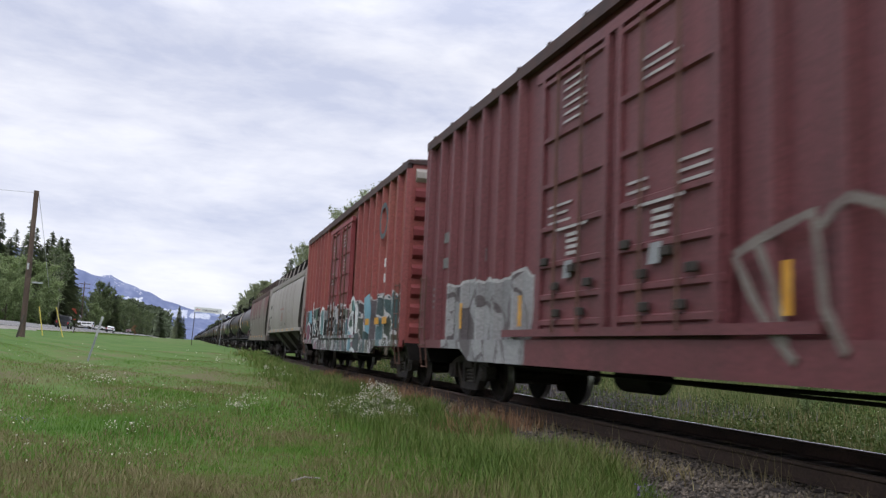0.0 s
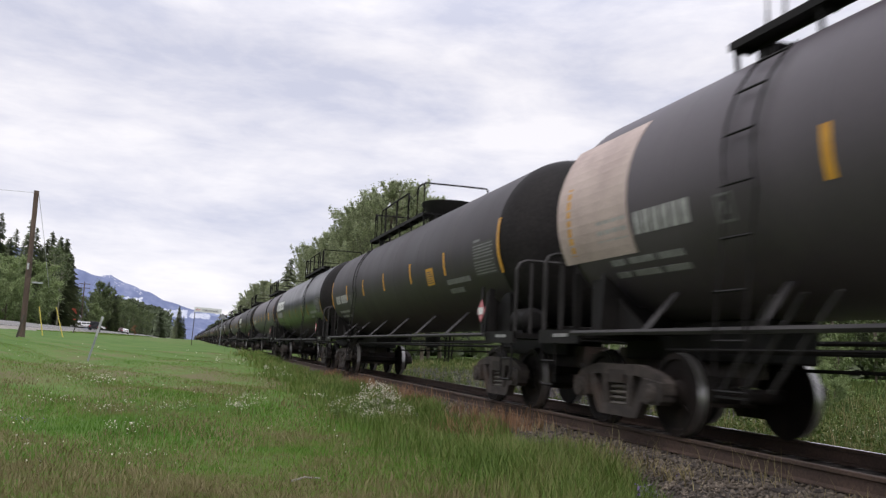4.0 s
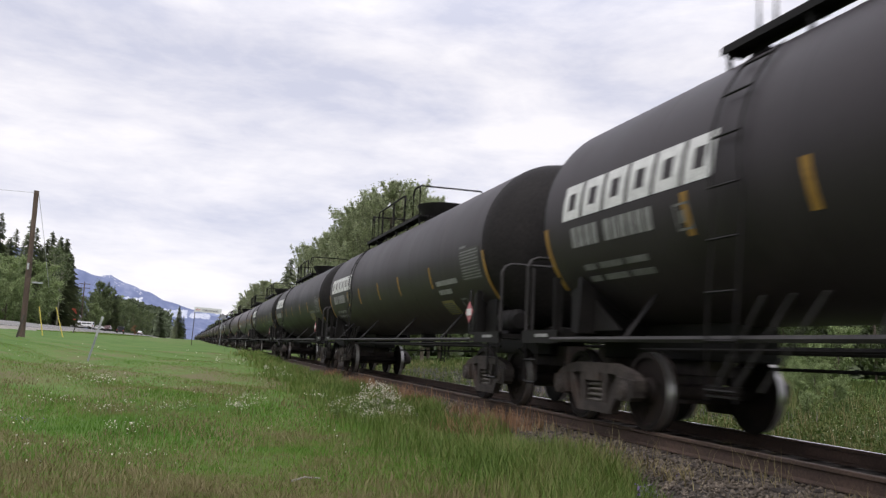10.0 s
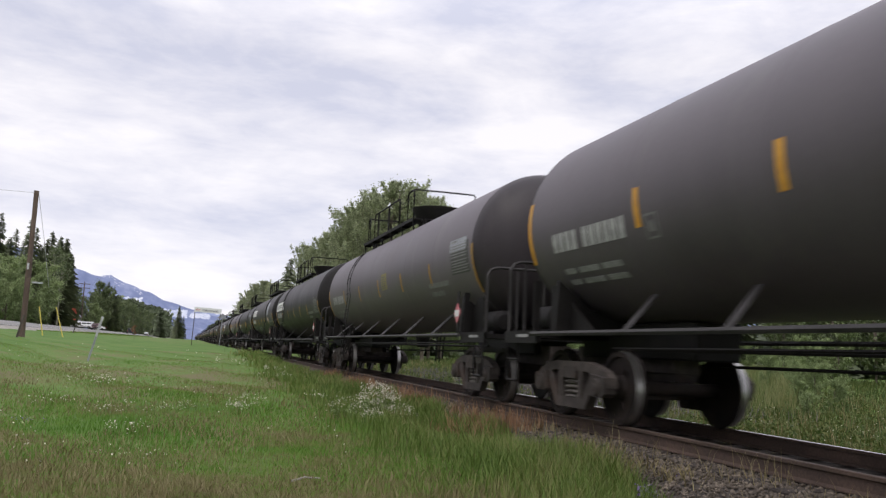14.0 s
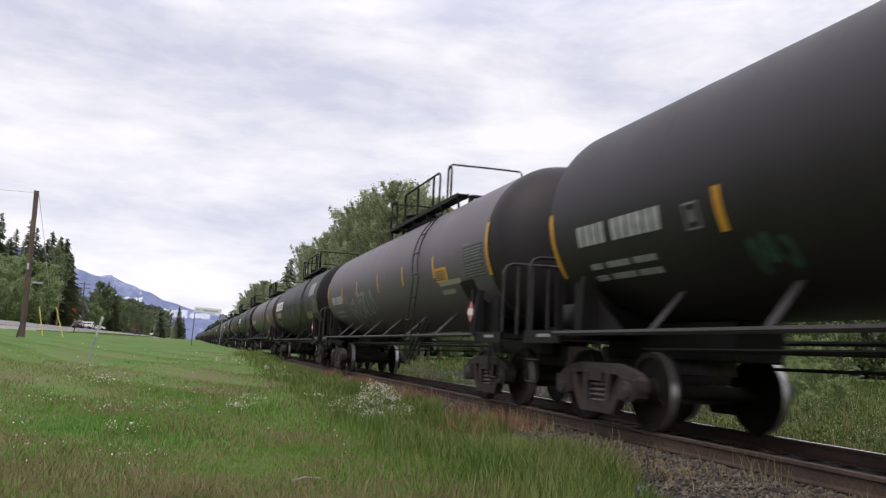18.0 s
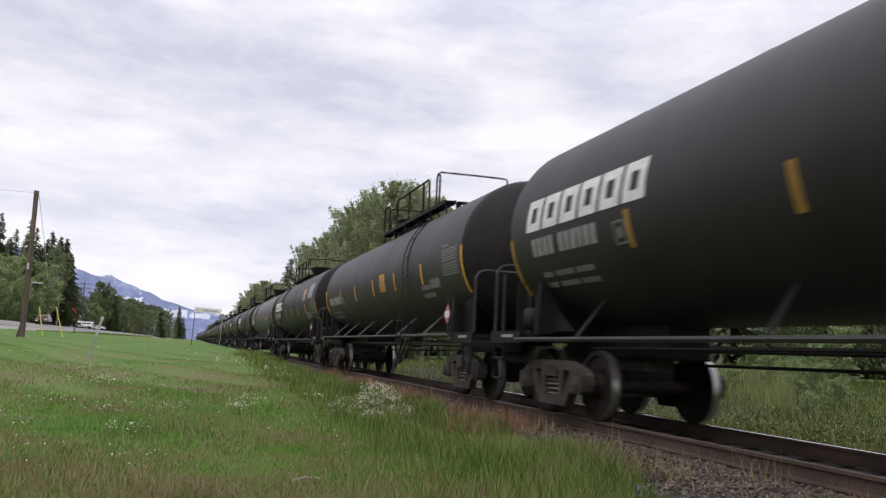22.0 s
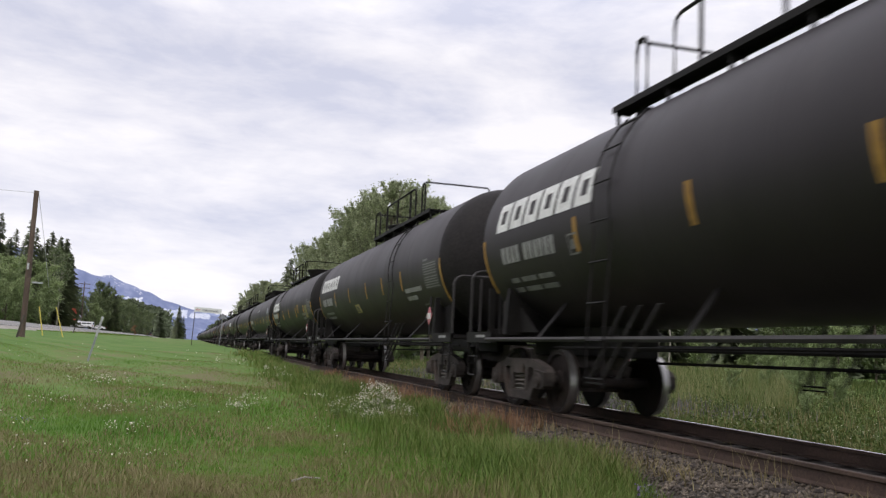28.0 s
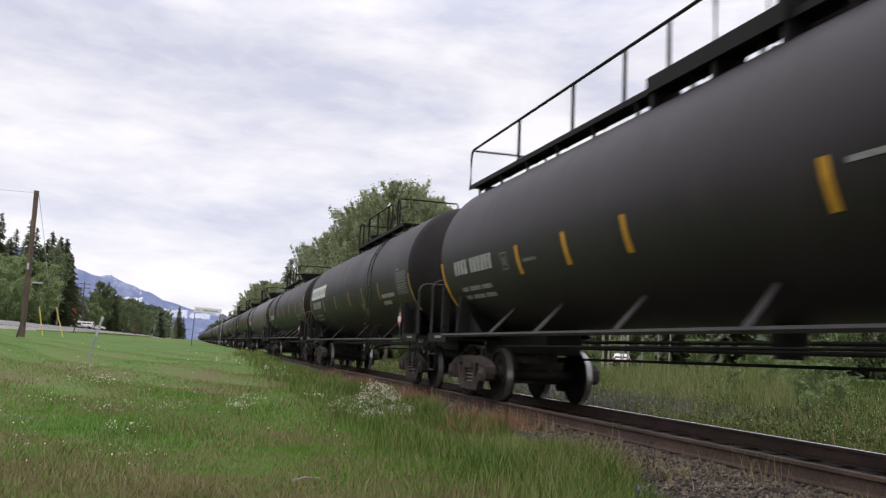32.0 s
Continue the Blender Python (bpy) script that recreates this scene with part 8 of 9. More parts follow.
# ---- road vehicles: forward is +y, wheels on z = 0 ----
def vehicle(kind, paint, label, L=5.0, W=1.9, H=1.8):
    car = empty({"pickup": "pickup_truck", "suv": "sport_utility_vehicle", "van": "camper_van"}.get(kind, "car"), pose(0, 0, 0), label, {"pickup": "pickup truck", "suv": "car", "van": "van"}.get(kind, "car"))
    h, w = L / 2, W / 2
    shapes = {
        "suv": ([(-h, 0.45), (h, 0.45), (h, 0.95), (h - 1.2, 1.05), (-h, 1.05)], [(-h + 0.05, 1.05), (h - 1.25, 1.05), (h - 2.0, H), (-h + 0.35, H)]),
        "car": ([(-h, 0.4), (h, 0.4), (h, 0.75), (h - 1.1, 0.92), (-h, 0.92)], [(-h + 0.5, 0.92), (h - 1.1, 0.92), (h - 1.9, H), (-h + 1.3, H)]),
        "pickup": ([(-h, 0.5), (h, 0.5), (h, 1.0), (h - 1.3, 1.1), (-h, 1.1)], [(-h + 0.02, 1.1), (h - 1.35, 1.1), (h - 2.0, H), (-h + 0.08, H)]),
        "van": ([(-h, 0.45), (h, 0.45), (h, 1.0), (h - 0.8, 1.15), (-h, 1.15)], [(-h, 1.15), (h - 0.8, 1.15), (h - 1.2, H), (-h, H)]),
    }[kind]
    bm = bmesh.new()
    prism(bm, shapes[0], "X", -w, w)
    bmesh.ops.bevel(bm, geom=bm.edges[:], offset=0.06, segments=2, affect="EDGES")
    part("body", bm, M[paint], car, "", True)
    bm = bmesh.new()
    top = shapes[1]
    lo = [bm.verts.new((sx * (w - 0.06), y, z)) if z < H - 0.1 else bm.verts.new((sx * (w - 0.2), y, z)) for sx in (-1, 1) for y, z in top]
    n = len(top)
    for k in range(n):
        bm.faces.new((lo[k], lo[(k + 1) % n], lo[n + (k + 1) % n], lo[n + k]))
    bm.faces.new(lo[:n][::-1])
    bm.faces.new(lo[n:])
    part("cabin", bm, M[paint], car, "", True)
    zb, zt = top[0][1] + 0.08, H - 0.12
    for sx in (-1, 1):
        y0, y1 = top[0][0] + 0.25, top[1][0] - 0.35
        cuts = np.linspace(y0, y1, 4 if kind != "car" else 3)
        for a, b in zip(cuts, cuts[1:]):
            bm = bmesh.new()
            k = 0.14 * (zt - zb) / (H - top[0][1])
            k2 = 0.14
            sl = (top[1][0] - top[2][0]) * 0.85 if b == cuts[-1] else 0.0
            vs = [bm.verts.new(p) for p in ((sx * (w - 0.05), a + 0.05, zb), (sx * (w - 0.05), b - 0.05, zb), (sx * (w - 0.05 - k2), b - 0.05 - sl, zt), (sx * (w - 0.05 - k2), min(a + 0.1, b - 0.1 - sl), zt))]
            bm.faces.new(vs)
            bmesh.ops.solidify(bm, geom=bm.faces[:], thickness=0.02)
            part("side_window", bm, M["glass_dark"], car)
    for y0, y1, nm in ((top[0][0], top[3][0], "rear_window"), (top[1][0], top[2][0], "windscreen")):
        bm = bmesh.new()
        d = -1 if nm == "rear_window" else 1
        vs = [bm.verts.new(p) for p in ((-w + 0.2, y0 + (y1 - y0) * 0.12 + d * 0.015, zb), (w - 0.2, y0 + (y1 - y0) * 0.12 + d * 0.015, zb), (w - 0.3, y0 + (y1 - y0) * 0.85 + d * 0.015, zt), (-w + 0.3, y0 + (y1 - y0) * 0.85 + d * 0.015, zt))]
        bm.faces.new(vs)
        bmesh.ops.solidify(bm, geom=bm.faces[:], thickness=0.02)
        part(nm, bm, M["glass_dark"], car)
    for sx in (-1, 1):
        bm = bmesh.new()
        box(bm, sx * (w - 0.18) - 0.12, sx * (w - 0.18) + 0.12, -h - 0.02, -h + 0.06, 0.72, 1.0, 0.01)
        part("tail_light", bm, M["lamp_red"], car)
        bm = bmesh.new()
        box(bm, sx * (w - 0.25) - 0.17, sx * (w - 0.25) + 0.17, h - 0.06, h + 0.02, 0.66, 0.84, 0.01)
        part("headlight", bm, M["lamp_clear"], car)
        for y in (-h + 0.95, h - 0.95):
            bm = bmesh.new()
            lathe(bm, [(sx * (w - 0.24), 0.2), (sx * (w - 0.24), 0.32), (sx * (w - 0.2), 0.36), (sx * (w - 0.02), 0.36), (sx * (w + 0.01), 0.32), (sx * (w + 0.01), 0.2)], "X", (0, y, 0.36), 18)
            wheel = part("wheel", bm, M["tyre"], car)
            bm = bmesh.new()
            lathe(bm, [(sx * (w - 0.1), 0.2), (sx * (w + 0.005), 0.2), (sx * (w + 0.015), 0.0)], "X", (0, y, 0.36), 14)
            part("rim", bm, M["galv"], wheel)
    for y in (-h, h):
        bm = bmesh.new()
        box(bm, -w + 0.05, w - 0.05, y - 0.07, y + 0.07, 0.42, 0.62, 0.02)
        part("bumper", bm, M["car_silver"] if kind == "pickup" else M["car_black"], car)
    return car


VEHICLES = []


def build_vehicles():
    black = vehicle("suv", "car_black", "black sport utility vehicle driving away on the highway", 5.2, 2.0, 1.95)
    VEHICLES.append((black, -19.2, [(0, 144.7), (2, 166.4), (3.5, 184.1), (6, 214.2), (8, 239.4), (10, 258.6), (12, 280.5), (14, 300.5), (18, 341), (24, 402), (32, 482)]))
    white = vehicle("car", "car_white", "white car driving away on the highway", 4.6, 1.8, 1.5)
    VEHICLES.append((white, -19.2, [(0, 226.1), (2, 250.5), (3.5, 270.5), (6, 303), (10, 356), (16, 436), (24, 540), (32, 640)]))
    grey = vehicle("suv", "car_maroon", "dark maroon car coming along the highway", 4.7, 1.85, 1.65)
    VEHICLES.append((grey, -22.6, [(0, 345), (6, 293), (12, 242.5), (15, 217.8), (17, 200.9), (18, 192.0), (19, 181.3), (20, 169.8), (23, 137.3), (25, 115.7), (28, 83), (32, 40)]))

    def park(ob, x, y, turn):
        ob.matrix_basis = pose(x, y, road_z(x) + 0.035, 0, 2.6, turn)

    pick = vehicle("pickup", "car_white", "white pickup truck with a canopy, parked across the highway", 5.8, 1.95, 1.85)
    park(pick, -28.1, 246, 82)
    second = vehicle("car", "car_white", "white car parked on the gravel apron", 4.6, 1.8, 1.45)
    park(second, -28.8, 296, 84)
    third = vehicle("suv", "car_silver", "silver car parked on the gravel apron", 4.6, 1.8, 1.6)
    park(third, -31.5, 268, 20)
    camper = vehicle("van", "car_white", "white camper van parked far down the road", 6.5, 2.3, 2.9)
    camper.matrix_basis = pose(-27.5, 760, road_z(-27.5) + 0.0, 0, 0, 30)
    wood_car = vehicle("car", "car_white", "white car standing at the wood behind the track", 4.4, 1.8, 1.45)
    wood_car.matrix_basis = pose(43.6, 79.6, ground_z(43.6, 79.6), 0, 0, -30)


build_vehicles()


# ---- grass, weeds, flowers ----
GZ = np.vectorize(ground_z, otypes=[float])


def blades(name, x, y, h, w, m, rng, lean=0.35, label="", category="grass"):
    """Grass as one body of thin bent blades standing on the ground."""
    n = len(x)
    z = np.maximum(GZ(x, y), np.interp(x, [TRACK_X - 2.75, TRACK_X - 2.35, TRACK_X - 1.62, TRACK_X - 1.2, TRACK_X + 1.2, TRACK_X + 1.72, TRACK_X + 2.6], [-0.80, -0.56, -0.26, -0.205, -0.205, -0.235, -0.7]))
    a = rng.random(n) * 2 * math.pi
    d = np.stack([np.cos(a), np.sin(a), np.zeros(n)], 1)
    b = np.stack([np.cos(a + 1.9), np.sin(a + 1.9), np.zeros(n)], 1)
    p = np.stack([x, y, z - 0.01], 1)
    k = (lean * (0.3 + rng.random(n)))[:, None]
    up = np.array([0, 0, 1.0])
    hw = (w / 2)[:, None]
    hh = h[:, None]
    mid = p + up * hh * 0.6 + b * hh * k * 0.35
    tip = p + up * hh + b * hh * k
    vs = np.stack([p - d * hw, p + d * hw, mid + d * hw * 0.7, mid - d * hw * 0.7, tip], 1).reshape(-1, 3)
    i = np.arange(n)[:, None] * 5
    fs = np.concatenate([i + np.array([0, 1, 2]), i + np.array([0, 2, 3]), i + np.array([3, 2, 4])], 0)
    ob = soup(name, vs, fs, m)
    return tagged(ob, label, category, kind="stuff")


def spread(n, rng, y0, y1, half_lo, half_hi, power=1.0):
    """Ground points inside the fan that opens ahead, thinner with distance."""
    u = rng.random(n)
    y = y0 * (y1 / y0) ** (u ** power)
    f = half_lo + (half_hi - half_lo) * rng.random(n)
    return f * y, y


def build_grass():
    rng = np.random.default_rng(77)
    x, y = spread(280000, rng, 4.5, 46, -0.33, 0.60)
    # the meadow goes on to the sides and behind
    x = np.concatenate([x, -14.5 + 18.7 * rng.random(30000)])
    y = np.concatenate([y, -12 + 26 * rng.random(30000)])
    keep = (x < 4.3) & (x > -14.5)
    x, y = x[keep], y[keep]
    patch = np.sin(x * 0.9 + 2) * np.sin(y * 0.37 + 1) + 0.6 * np.sin(x * 2.3 + y * 0.8)
    h = (0.05 + 0.045 * rng.random(len(x))) * (1 + 0.25 * patch) * (1 - 0.75 * np.clip((y - 12) / 30, 0, 1))
    w = 0.0032 + 0.00048 * np.abs(y)
    blades("meadow_grass", x, y, h, w, M["blade"], rng, 0.7, "short patchy meadow grass, green to straw-brown")
    # rank verge along the highway
    n = 15000
    yy = 95 + 260 * rng.random(n) ** 1.4
    xx = -15.6 + 1.6 * rng.random(n)
    blades("verge_grass", xx, yy, (0.10 + 0.2 * np.clip((yy - 95) / 70, 0, 1)) * (0.6 + 0.5 * rng.random(n)), 0.03 + 0.0007 * yy, M["blade"], rng, 0.4, "uncut green grass on the highway verge")
    # longer grass along the ballast and in tufts
    n = 58000
    yy = 4.5 * (48 / 4.5) ** rng.random(n)
    xx = 3.85 + rng.normal(size=n) * 0.55
    keep = (xx < 4.2 + 0.35 * np.sin(yy * 1.7) * 0.4 + 0.04 * np.minimum(yy - 7, 9)) & (xx > 1.5)
    xx, yy = xx[keep], yy[keep]
    dens = 0.75 + 0.4 * np.sin(yy * 0.9) * np.sin(xx * 2.1)
    hh = (0.20 + 0.22 * rng.random(len(xx))) * dens
    blades("tall_grass", xx, yy, hh, 0.006 + 0.0008 * yy, M["blade_tall"], rng, 0.55, "long bright green grass along the ballast edge")
    # red-brown seed heads beside the rails
    n = 5200
    yy = 8.5 * (30 / 8.5) ** rng.random(n)
    xx = 4.45 + rng.normal(size=n) * 0.28 + 0.15 * np.sin(yy * 1.3) + 0.012 * (yy - 9)
    keep = np.sin(yy * 1.1 + 0.6) + 0.5 * np.sin(yy * 2.7) > -0.2
    xx, yy = xx[keep], yy[keep]
    n = len(xx)
    blades("seeding_grass", xx, yy, 0.14 + 0.22 * rng.random(n), 0.004 + 0.0005 * yy, M["sorrel"], rng, 0.5, "dry reddish seeding grass next to the rails")
    # dry thatch in the foreground
    x, y = spread(62000, rng, 4.5, 26, -0.33, 0.60)
    keep = (x < 3.9) & (np.sin(x * 1.3 + 0.5) * np.sin(y * 0.9 + 2) + 0.5 * np.sin(x * 3.1 - y * 1.7) + 1.2 * (13.5 - y) / 13.5 + 0.55 * rng.normal(size=len(x)) > -0.1)
    x, y = x[keep], y[keep]
    blades("dry_grass", x, y, 0.05 + 0.09 * rng.random(len(x)), 0.0035 + 0.0006 * y, M["straw"], rng, 0.8, "thin straw-brown dry grass in the foreground")
    # weeds on the far side
    n = 120000
    yy = 6 * (95 / 6) ** rng.random(n)
    xx = 9.3 + 36 * rng.random(n) ** 1.5
    hh = 0.5 * (0.25 + 0.55 * rng.random(n)) * (0.55 + 0.5 * np.clip((xx - 9) / 6, 0, 1.2)) * (0.8 + 0.35 * np.sin(yy * 0.5 + xx))
    blades("trackside_weeds", xx, yy, hh, 0.012 + 0.0009 * yy, M["weed"], rng, 0.5, "tall rank green weeds behind the track")
    # tall pale reed-like grass further back
    n = 15000
    yy = 20 * (52 / 20) ** rng.random(n)
    xx = 0.42 * yy + (0.40 * yy) * rng.random(n)
    keep = (xx > 15 + 1.5 * np.sin(yy * 0.6)) & (np.sin(xx * 0.8 + 1) * np.sin(yy * 0.5) + 0.5 * rng.normal(size=n) > -0.3)
    xx, yy = xx[keep], yy[keep]
    blades("reed_grass", xx, yy, (0.45 + 0.6 * rng.random(len(xx))) * np.clip((xx - 11) / 8, 0.5, 1.1), 0.012 + 0.0007 * yy, M["reed"], rng, 0.45, "tall pale green reed-like grass behind the track")
    # grey-violet haze of fading lupins
    n = 9000
    yy = 18 * (52 / 18) ** rng.random(n)
    xx = 11.0 + 0.17 * (yy - 18) + rng.normal(size=n) * (0.8 + 0.03 * yy)
    keep = (xx > 9.8) & (np.sin(xx * 0.9) * np.sin(yy * 0.35 + 1) + 0.5 * rng.normal(size=n) > -0.2)
    xx, yy = xx[keep], yy[keep]
    blades("fading_lupins", xx, yy, 0.3 + 0.32 * rng.random(len(xx)), 0.016 + 0.0007 * yy, M["lupin_grey"], rng, 0.3, "grey-violet fading lupins behind the track", "flowers")
    # broad-leaved weeds: loose leaves at knee height
    n = 26000
    yy = 7 * (60 / 7) ** rng.random(n)
    xx = 9.6 + 15 * rng.random(n) ** 1.2
    top = (0.18 + 0.32 * (0.5 + 0.5 * np.sin(xx * 1.7) * np.sin(yy * 0.9))) * (0.4 + 0.8 * rng.random(n))
    vs, fs = quads_at(np.stack([xx, yy, GZ(xx, yy) + top], 1), 0.03 + 0.0016 * yy * rng.random(n), rng, aspect=1.8)
    tagged(soup("weed_leaves", vs, fs, M["weed"]), "broad green weed leaves behind the track", "weeds", kind="stuff")
    n = 900
    yy = 8 * (40 / 8) ** rng.random(n)
    xx = 9.6 + 8 * rng.random(n)
    vs, fs = quads_at(np.stack([xx, yy, GZ(xx, yy) + 0.2 + 0.3 * rng.random(n)], 1), 0.018 + 0.0005 * yy, rng, aspect=1.1)
    tagged(soup("weed_blossoms", vs, fs, M["petal_white"]), "tiny pale blossoms among the weeds", "flowers", kind="stuff")
    # weeds that creep over the ballast shoulder
    n = 5200
    yy = 5 * (30 / 5) ** rng.random(n)
    xx = 4.45 + np.abs(rng.normal(size=n)) * 0.3
    keep = np.sin(yy * 2.1 + 1) * np.sin(xx * 5.0 + yy) + 0.4 * rng.normal(size=n) > 0.25
    xx, yy = xx[keep], yy[keep]
    blades("ballast_weeds", xx, yy, 0.05 + 0.14 * rng.random(len(xx)), 0.006 + 0.0006 * yy, M["straw"], rng, 0.8, "sparse dry weeds creeping over the ballast")
    # single seed stalks that stand up before the near rail
    n = 80
    yy = 6.2 + 9 * rng.random(n) ** 1.3
    xx = 4.75 + 0.45 * rng.random(n)
    blades("seed_stalks", xx, yy, 0.2 + 0.2 * rng.random(n), 0.004 + 0.0003 * yy, M["straw"], rng, 0.5, "thin dry seed stalks before the near rail")
    n = 5000
    yy = 6 * (80 / 6) ** rng.random(n)
    xx = 9.6 + 14 * rng.random(n)
    blades("dry_weeds", xx, yy, 0.25 + 0.4 * rng.random(n), 0.008 + 0.0006 * yy, M["straw"], rng, 0.4, "scattered dry stalks among the weeds")


build_grass()


def flower_plant(name, x, y, width, height, n, petal, size, label, seed, stems=40, leafy=True):
    """Stems, a little foliage and many small blossoms."""
    rng = np.random.default_rng(seed)
    ob = empty(name, pose(x, y, ground_z(x, y)), label, "flower")
    bm = bmesh.new()
    tips = []
    for k in range(stems):
        a, r = rng.random() * 6.28, width * math.sqrt(rng.random())
        px, py = r * math.cos(a), r * math.sin(a) * 0.6
        hh = height * (0.55 + 0.45 * rng.random()) * (1 - 0.35 * (r / max(width, 0.01)) ** 2)
        tube(bm, [(px * 0.5, py * 0.5, -0.03), (px * 0.8, py * 0.8, hh * 0.6), (px, py, hh)], 0.004, 3)
        tips.append((px, py, hh))
    part("foliage", bm, M["blade_tall"], ob)
    t = np.array(tips)
    pick = rng.integers(0, len(t), n)
    c = t[pick] + rng.normal(size=(n, 3)) * np.array([0.03, 0.03, 0.022]) * (0.8 + width)
    vs, fs = quads_at(c, size * (0.6 + 0.8 * rng.random(n)), rng, aspect=1.1)
    bl = soup("blossoms", vs, fs, M[petal])
    bl.parent = ob
    if leafy:
        m = n // 2
        c = t[rng.integers(0, len(t), m)] * np.array([0.8, 0.8, 0.5]) + rng.normal(size=(m, 3)) * 0.05 * (0.5 + width)
        c[:, 2] = np.abs(c[:, 2])
        vs, fs = quads_at(c, 0.035 * (0.6 + 0.8 * rng.random(m)), rng, aspect=2.2)
        lf = soup("leaves", vs, fs, M["leaf_bush"])
        lf.parent = ob
    return ob


def build_flowers():
    flower_plant("flowering_bush", 3.3, 14.9, 0.42, 0.74, 900, "petal_white", 0.022, "low bush covered in small white blossoms", 1, 80)
    flower_plant("flowering_bush", 2.78, 14.8, 0.36, 0.42, 190, "petal_white", 0.021, "low spreading bush with small white blossoms", 4, 50)
    flower_plant("flowering_bush", 3.0, 13.7, 0.2, 0.3, 240, "petal_white", 0.02, "small white-flowering plant beside the bush", 2, 24)
    flower_plant("flowering_bush", 3.62, 14.6, 0.4, 0.38, 420, "petal_white", 0.02, "thin white-flowering plant in long grass", 3, 36)
    flower_plant("flowering_bush", 3.9, 15.6, 0.4, 0.34, 300, "petal_white", 0.018, "thin white-flowering plant in long grass", 13, 30)
    spots = [(0.95, 15.3, 0.28, 0.3, 240), (1.25, 16.8, 0.2, 0.3, 90), (-0.7, 12.6, 0.4, 0.2, 130), (-1.17, 14.7, 0.4, 0.22, 120), (-0.35, 15.0, 0.3, 0.22, 90), (-1.8, 21.0, 0.7, 0.3, 260), (0.2, 16.0, 0.3, 0.25, 60),
             (2.5, 25.0, 0.5, 0.35, 120), (3.0, 29.0, 0.6, 0.35, 140), (-2.3, 16.5, 0.4, 0.2, 70), (-0.4, 10.4, 0.25, 0.15, 40), (1.6, 33.0, 0.8, 0.3, 120), (-3.0, 27.0, 0.6, 0.25, 80), (2.6, 18.5, 0.3, 0.3, 100)]
    for i, (x, y, w, h, n) in enumerate(spots):
        flower_plant("wildflower", x, y, w * 1.2, h, n // 2, "petal_white", 0.016 + 0.0005 * y, "loose patch of small white meadow flowers", 40 + i, 14, False)["group"] = "white wildflowers"
    for i, (x, y, w, h, n) in enumerate([(-2.1, 13.6, 0.3, 0.12, 22), (4.66, 7.3, 0.07, 0.44, 200), (4.78, 7.4, 0.05, 0.36, 110), (4.10, 6.95, 0.10, 0.36, 180), (4.32, 7.1, 0.06, 0.30, 90)]):
        flower_plant("lupin", x, y, w, h, n, "petal_blue", 0.02, "violet-blue wild lupin in the grass", 80 + i, 7, True)["group"] = "blue wildflowers"
    rng = np.random.default_rng(6)
    n = 420
    x, y = spread(n, rng, 8.5, 45, -0.24, 0.2)
    keep = np.sin(x * 1.1 + 1) * np.sin(y * 0.45) + 0.5 * rng.normal(size=n) > 0.0
    x, y = x[keep], y[keep]
    c = np.stack([x, y, GZ(x, y) + 0.08 + 0.1 * rng.random(len(x))], 1)
    vs, fs = quads_at(c, 0.012 + 0.0011 * y, rng, aspect=1.1)
    tagged(soup("scattered_flowers", vs, fs, M["petal_white"]), "tiny white flowers scattered over the meadow", "flowers", kind="stuff")
    # sapling with reddish leaves in the field
    sap = leafy_tree("sapling", 1.7, 0.42, 0.09, 500, 5, m_leaf="sorrel", base=0.35, up=0.6, r=0.03, label="small reddish-brown sapling in the open meadow", name="sapling")
    sap.matrix_basis = pose(-6.08, 102.6, ground_z(-6.08, 102.6) - 0.05)
    # bleached stick lying in the grass
    bm = bmesh.new()
    tube(bm, [(-0.16, 0, 0.02), (0, 0.02, 0.045), (0.17, -0.01, 0.03)], 0.014, 5, 0.006)
    lone("stick", bm, M["birch"], 1.2, 8.5, "bleached grey stick lying in the grass", "stick", rot=(0, 0, 25), dz=0.02)


build_flowers()


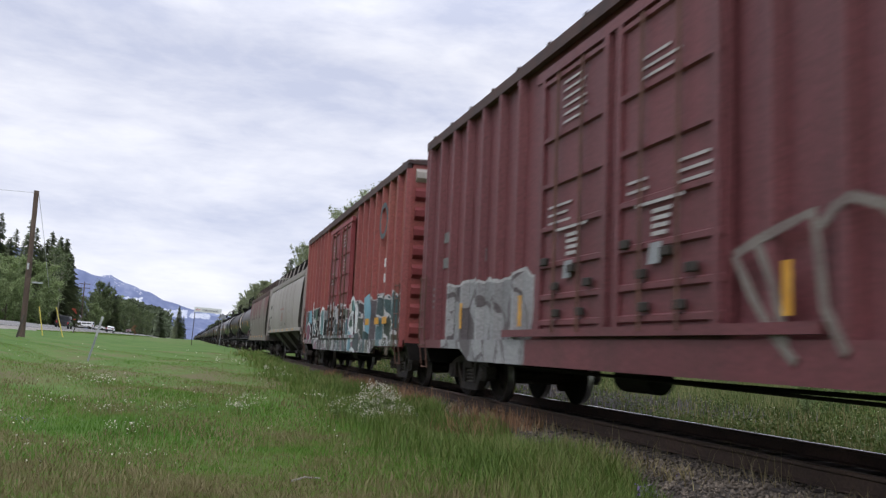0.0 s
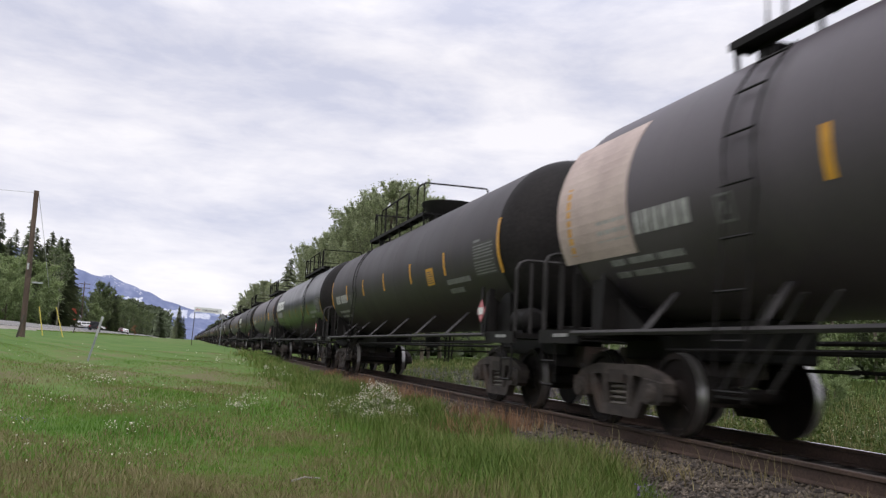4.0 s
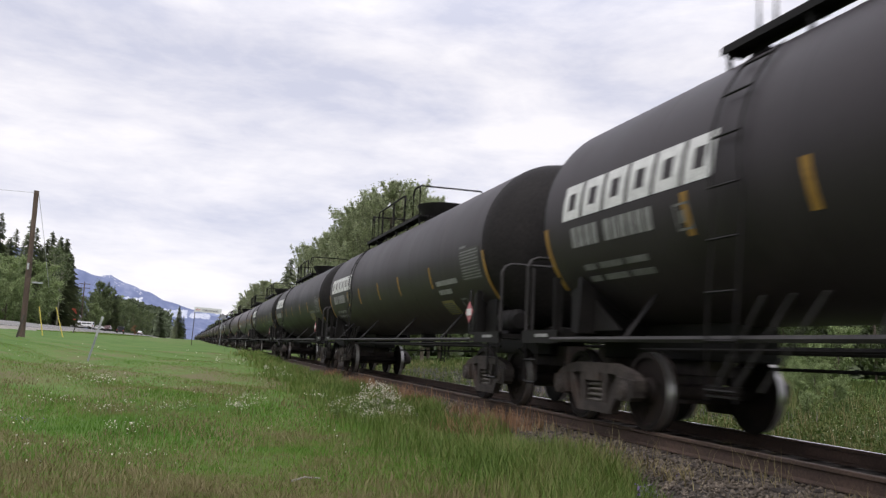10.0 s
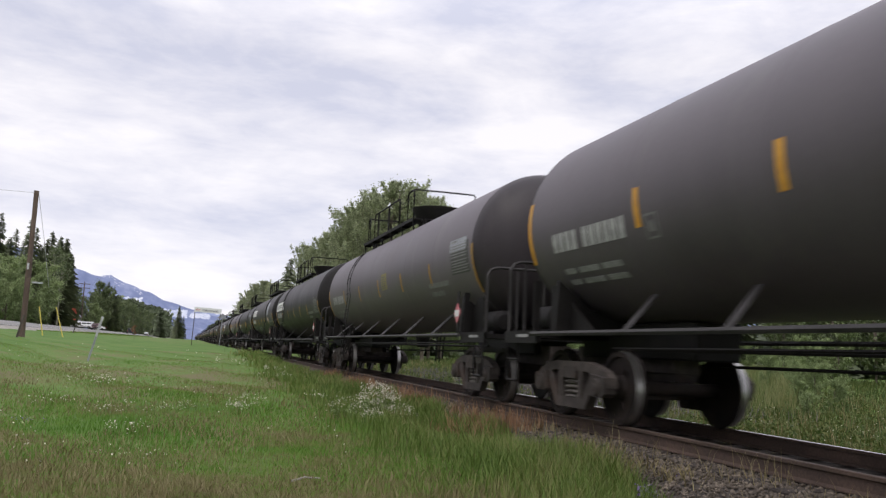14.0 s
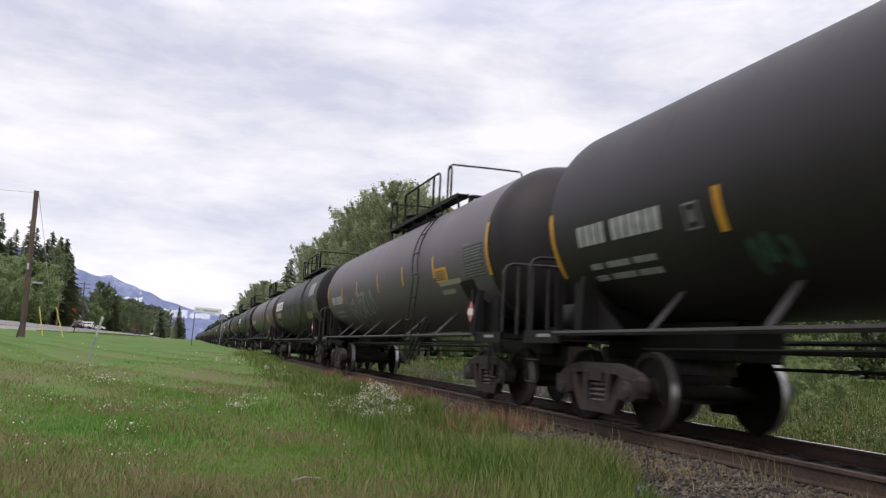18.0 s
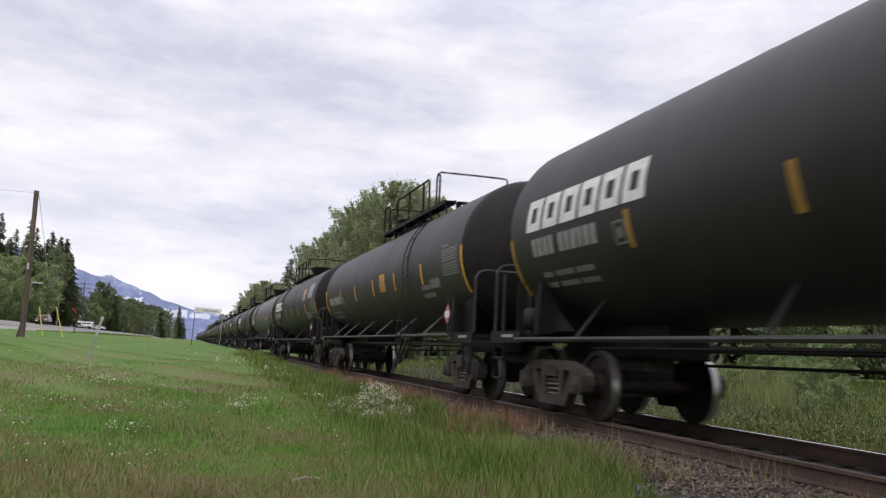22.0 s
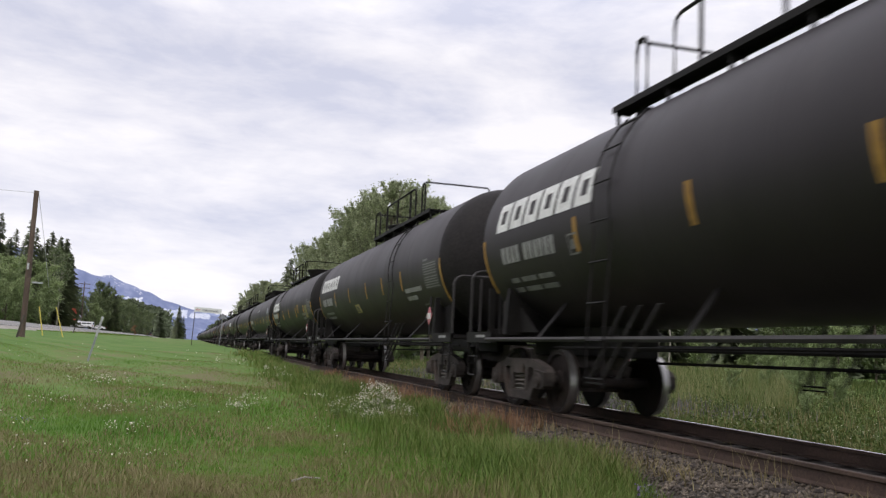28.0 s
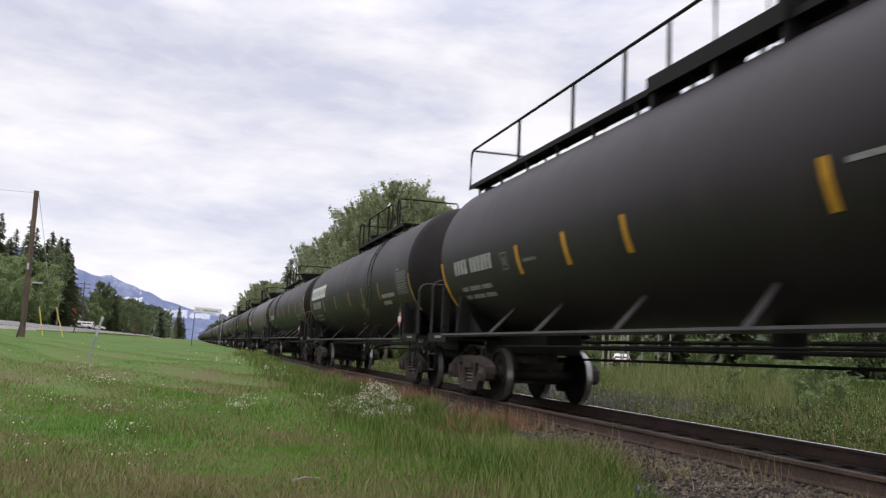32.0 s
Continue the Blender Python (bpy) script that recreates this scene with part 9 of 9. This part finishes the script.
# ---- pieces of the track: sleepers and loose ballast stones ----
def build_pieces():
    rnd = random.Random(8)
    bed = bpy.data.objects["track_bed"]
    bm = bmesh.new()
    box(bm, -1.3, 1.3, -0.115, 0.115, -0.17, 0.0, 0.012)
    tie = link_bm("sleeper", bm, M["tie"])
    data = tie.data
    bpy.data.objects.remove(tie)
    for k in range(150):
        ob = new("sleeper", data)
        ob.parent = bed
        ob.matrix_basis = pose(TRACK_X + rnd.uniform(-0.04, 0.04), 3.0 + k * 0.52 + rnd.uniform(-0.03, 0.03), -0.183 + rnd.uniform(-0.006, 0.004), 0, 0, rnd.uniform(-1, 1))
    rng = np.random.default_rng(3)
    n = 30000
    y = 4.2 * (40 / 4.2) ** rng.random(n)
    side = rng.random(n)
    x = TRACK_X - 2.6 + 1.75 * rng.random(n)
    shoulder = np.interp(x, [TRACK_X - 2.75, TRACK_X - 2.35, TRACK_X - 1.62, TRACK_X - 1.2], [-0.80, -0.56, -0.26, -0.205])
    size = (0.009 + 0.020 * rng.random(n) ** 2) * (1 + 0.022 * y)
    base = np.array([[1, 0, 0], [-1, 0, 0], [0, 1, 0], [0, -1, 0], [0, 0, 0.75], [0, 0, -0.75], [0.7, 0.7, 0.3], [-0.7, -0.6, 0.35]])[:6]
    tri = np.array([[0, 2, 4], [2, 1, 4], [1, 3, 4], [3, 0, 4], [2, 0, 5], [1, 2, 5], [3, 1, 5], [0, 3, 5]])
    v = base[None] * (0.6 + 0.7 * rng.random((n, 6, 1)))
    a = rng.random(n) * 6.28
    ca, sa = np.cos(a)[:, None], np.sin(a)[:, None]
    vx, vy, vz = v[:, :, 0] * ca - v[:, :, 1] * sa, v[:, :, 0] * sa + v[:, :, 1] * ca, v[:, :, 2] + 0.25 * v[:, :, 0]
    v = np.stack([vx, vy, vz], 2) * size[:, None, None] + np.stack([x, y, shoulder + size * 0.45], 1)[:, None, :]
    f = tri[None] + (np.arange(n) * 6)[:, None, None]
    ob = soup("ballast_stones", v.reshape(-1, 3), f.reshape(-1, 3), M["stone"])
    tagged(ob, "loose grey-brown crushed stones on the ballast shoulder", "stones", kind="stuff")


build_pieces()


# ---- what moves ----
def turn_wheels():
    """All wheels roll at the same pace: the first front and rear wheelset are keyed, the others share their turning."""
    sets = [o for o in scene.objects if o.name.split(".")[0] == "wheelset"]
    for y in (-0.89, 0.89):
        same = [o for o in sets if abs(o.matrix_basis.translation.y - y) < 0.01]
        rows = []
        for k in range(0, 32 * FPS + 1):
            t = k / FPS
            rows.append((t, pose(0, y, WHEEL_R, math.degrees(train_shift(t) / WHEEL_R))))
        walk(same[0], rows)
        keys = same[0].animation_data
        for o in same[1:]:
            o.rotation_mode = "QUATERNION"
            o.animation_data_create()
            o.animation_data.action = keys.action
            o.animation_data.action_slot = keys.action_slot


def motions():
    times = range(0, 33, 2)
    for ob, y in CARS:
        walk(ob, [(t, pose(TRACK_X, y - train_shift(t), 0)) for t in times])
    for ob, x, places in VEHICLES:
        walk(ob, [(t, pose(x, y, road_z(x) + 0.045, 0, math.degrees(math.atan(0.112)), 180 if places[0][1] > places[-1][1] else 0)) for t, y in places])
    turn_wheels()


motions()
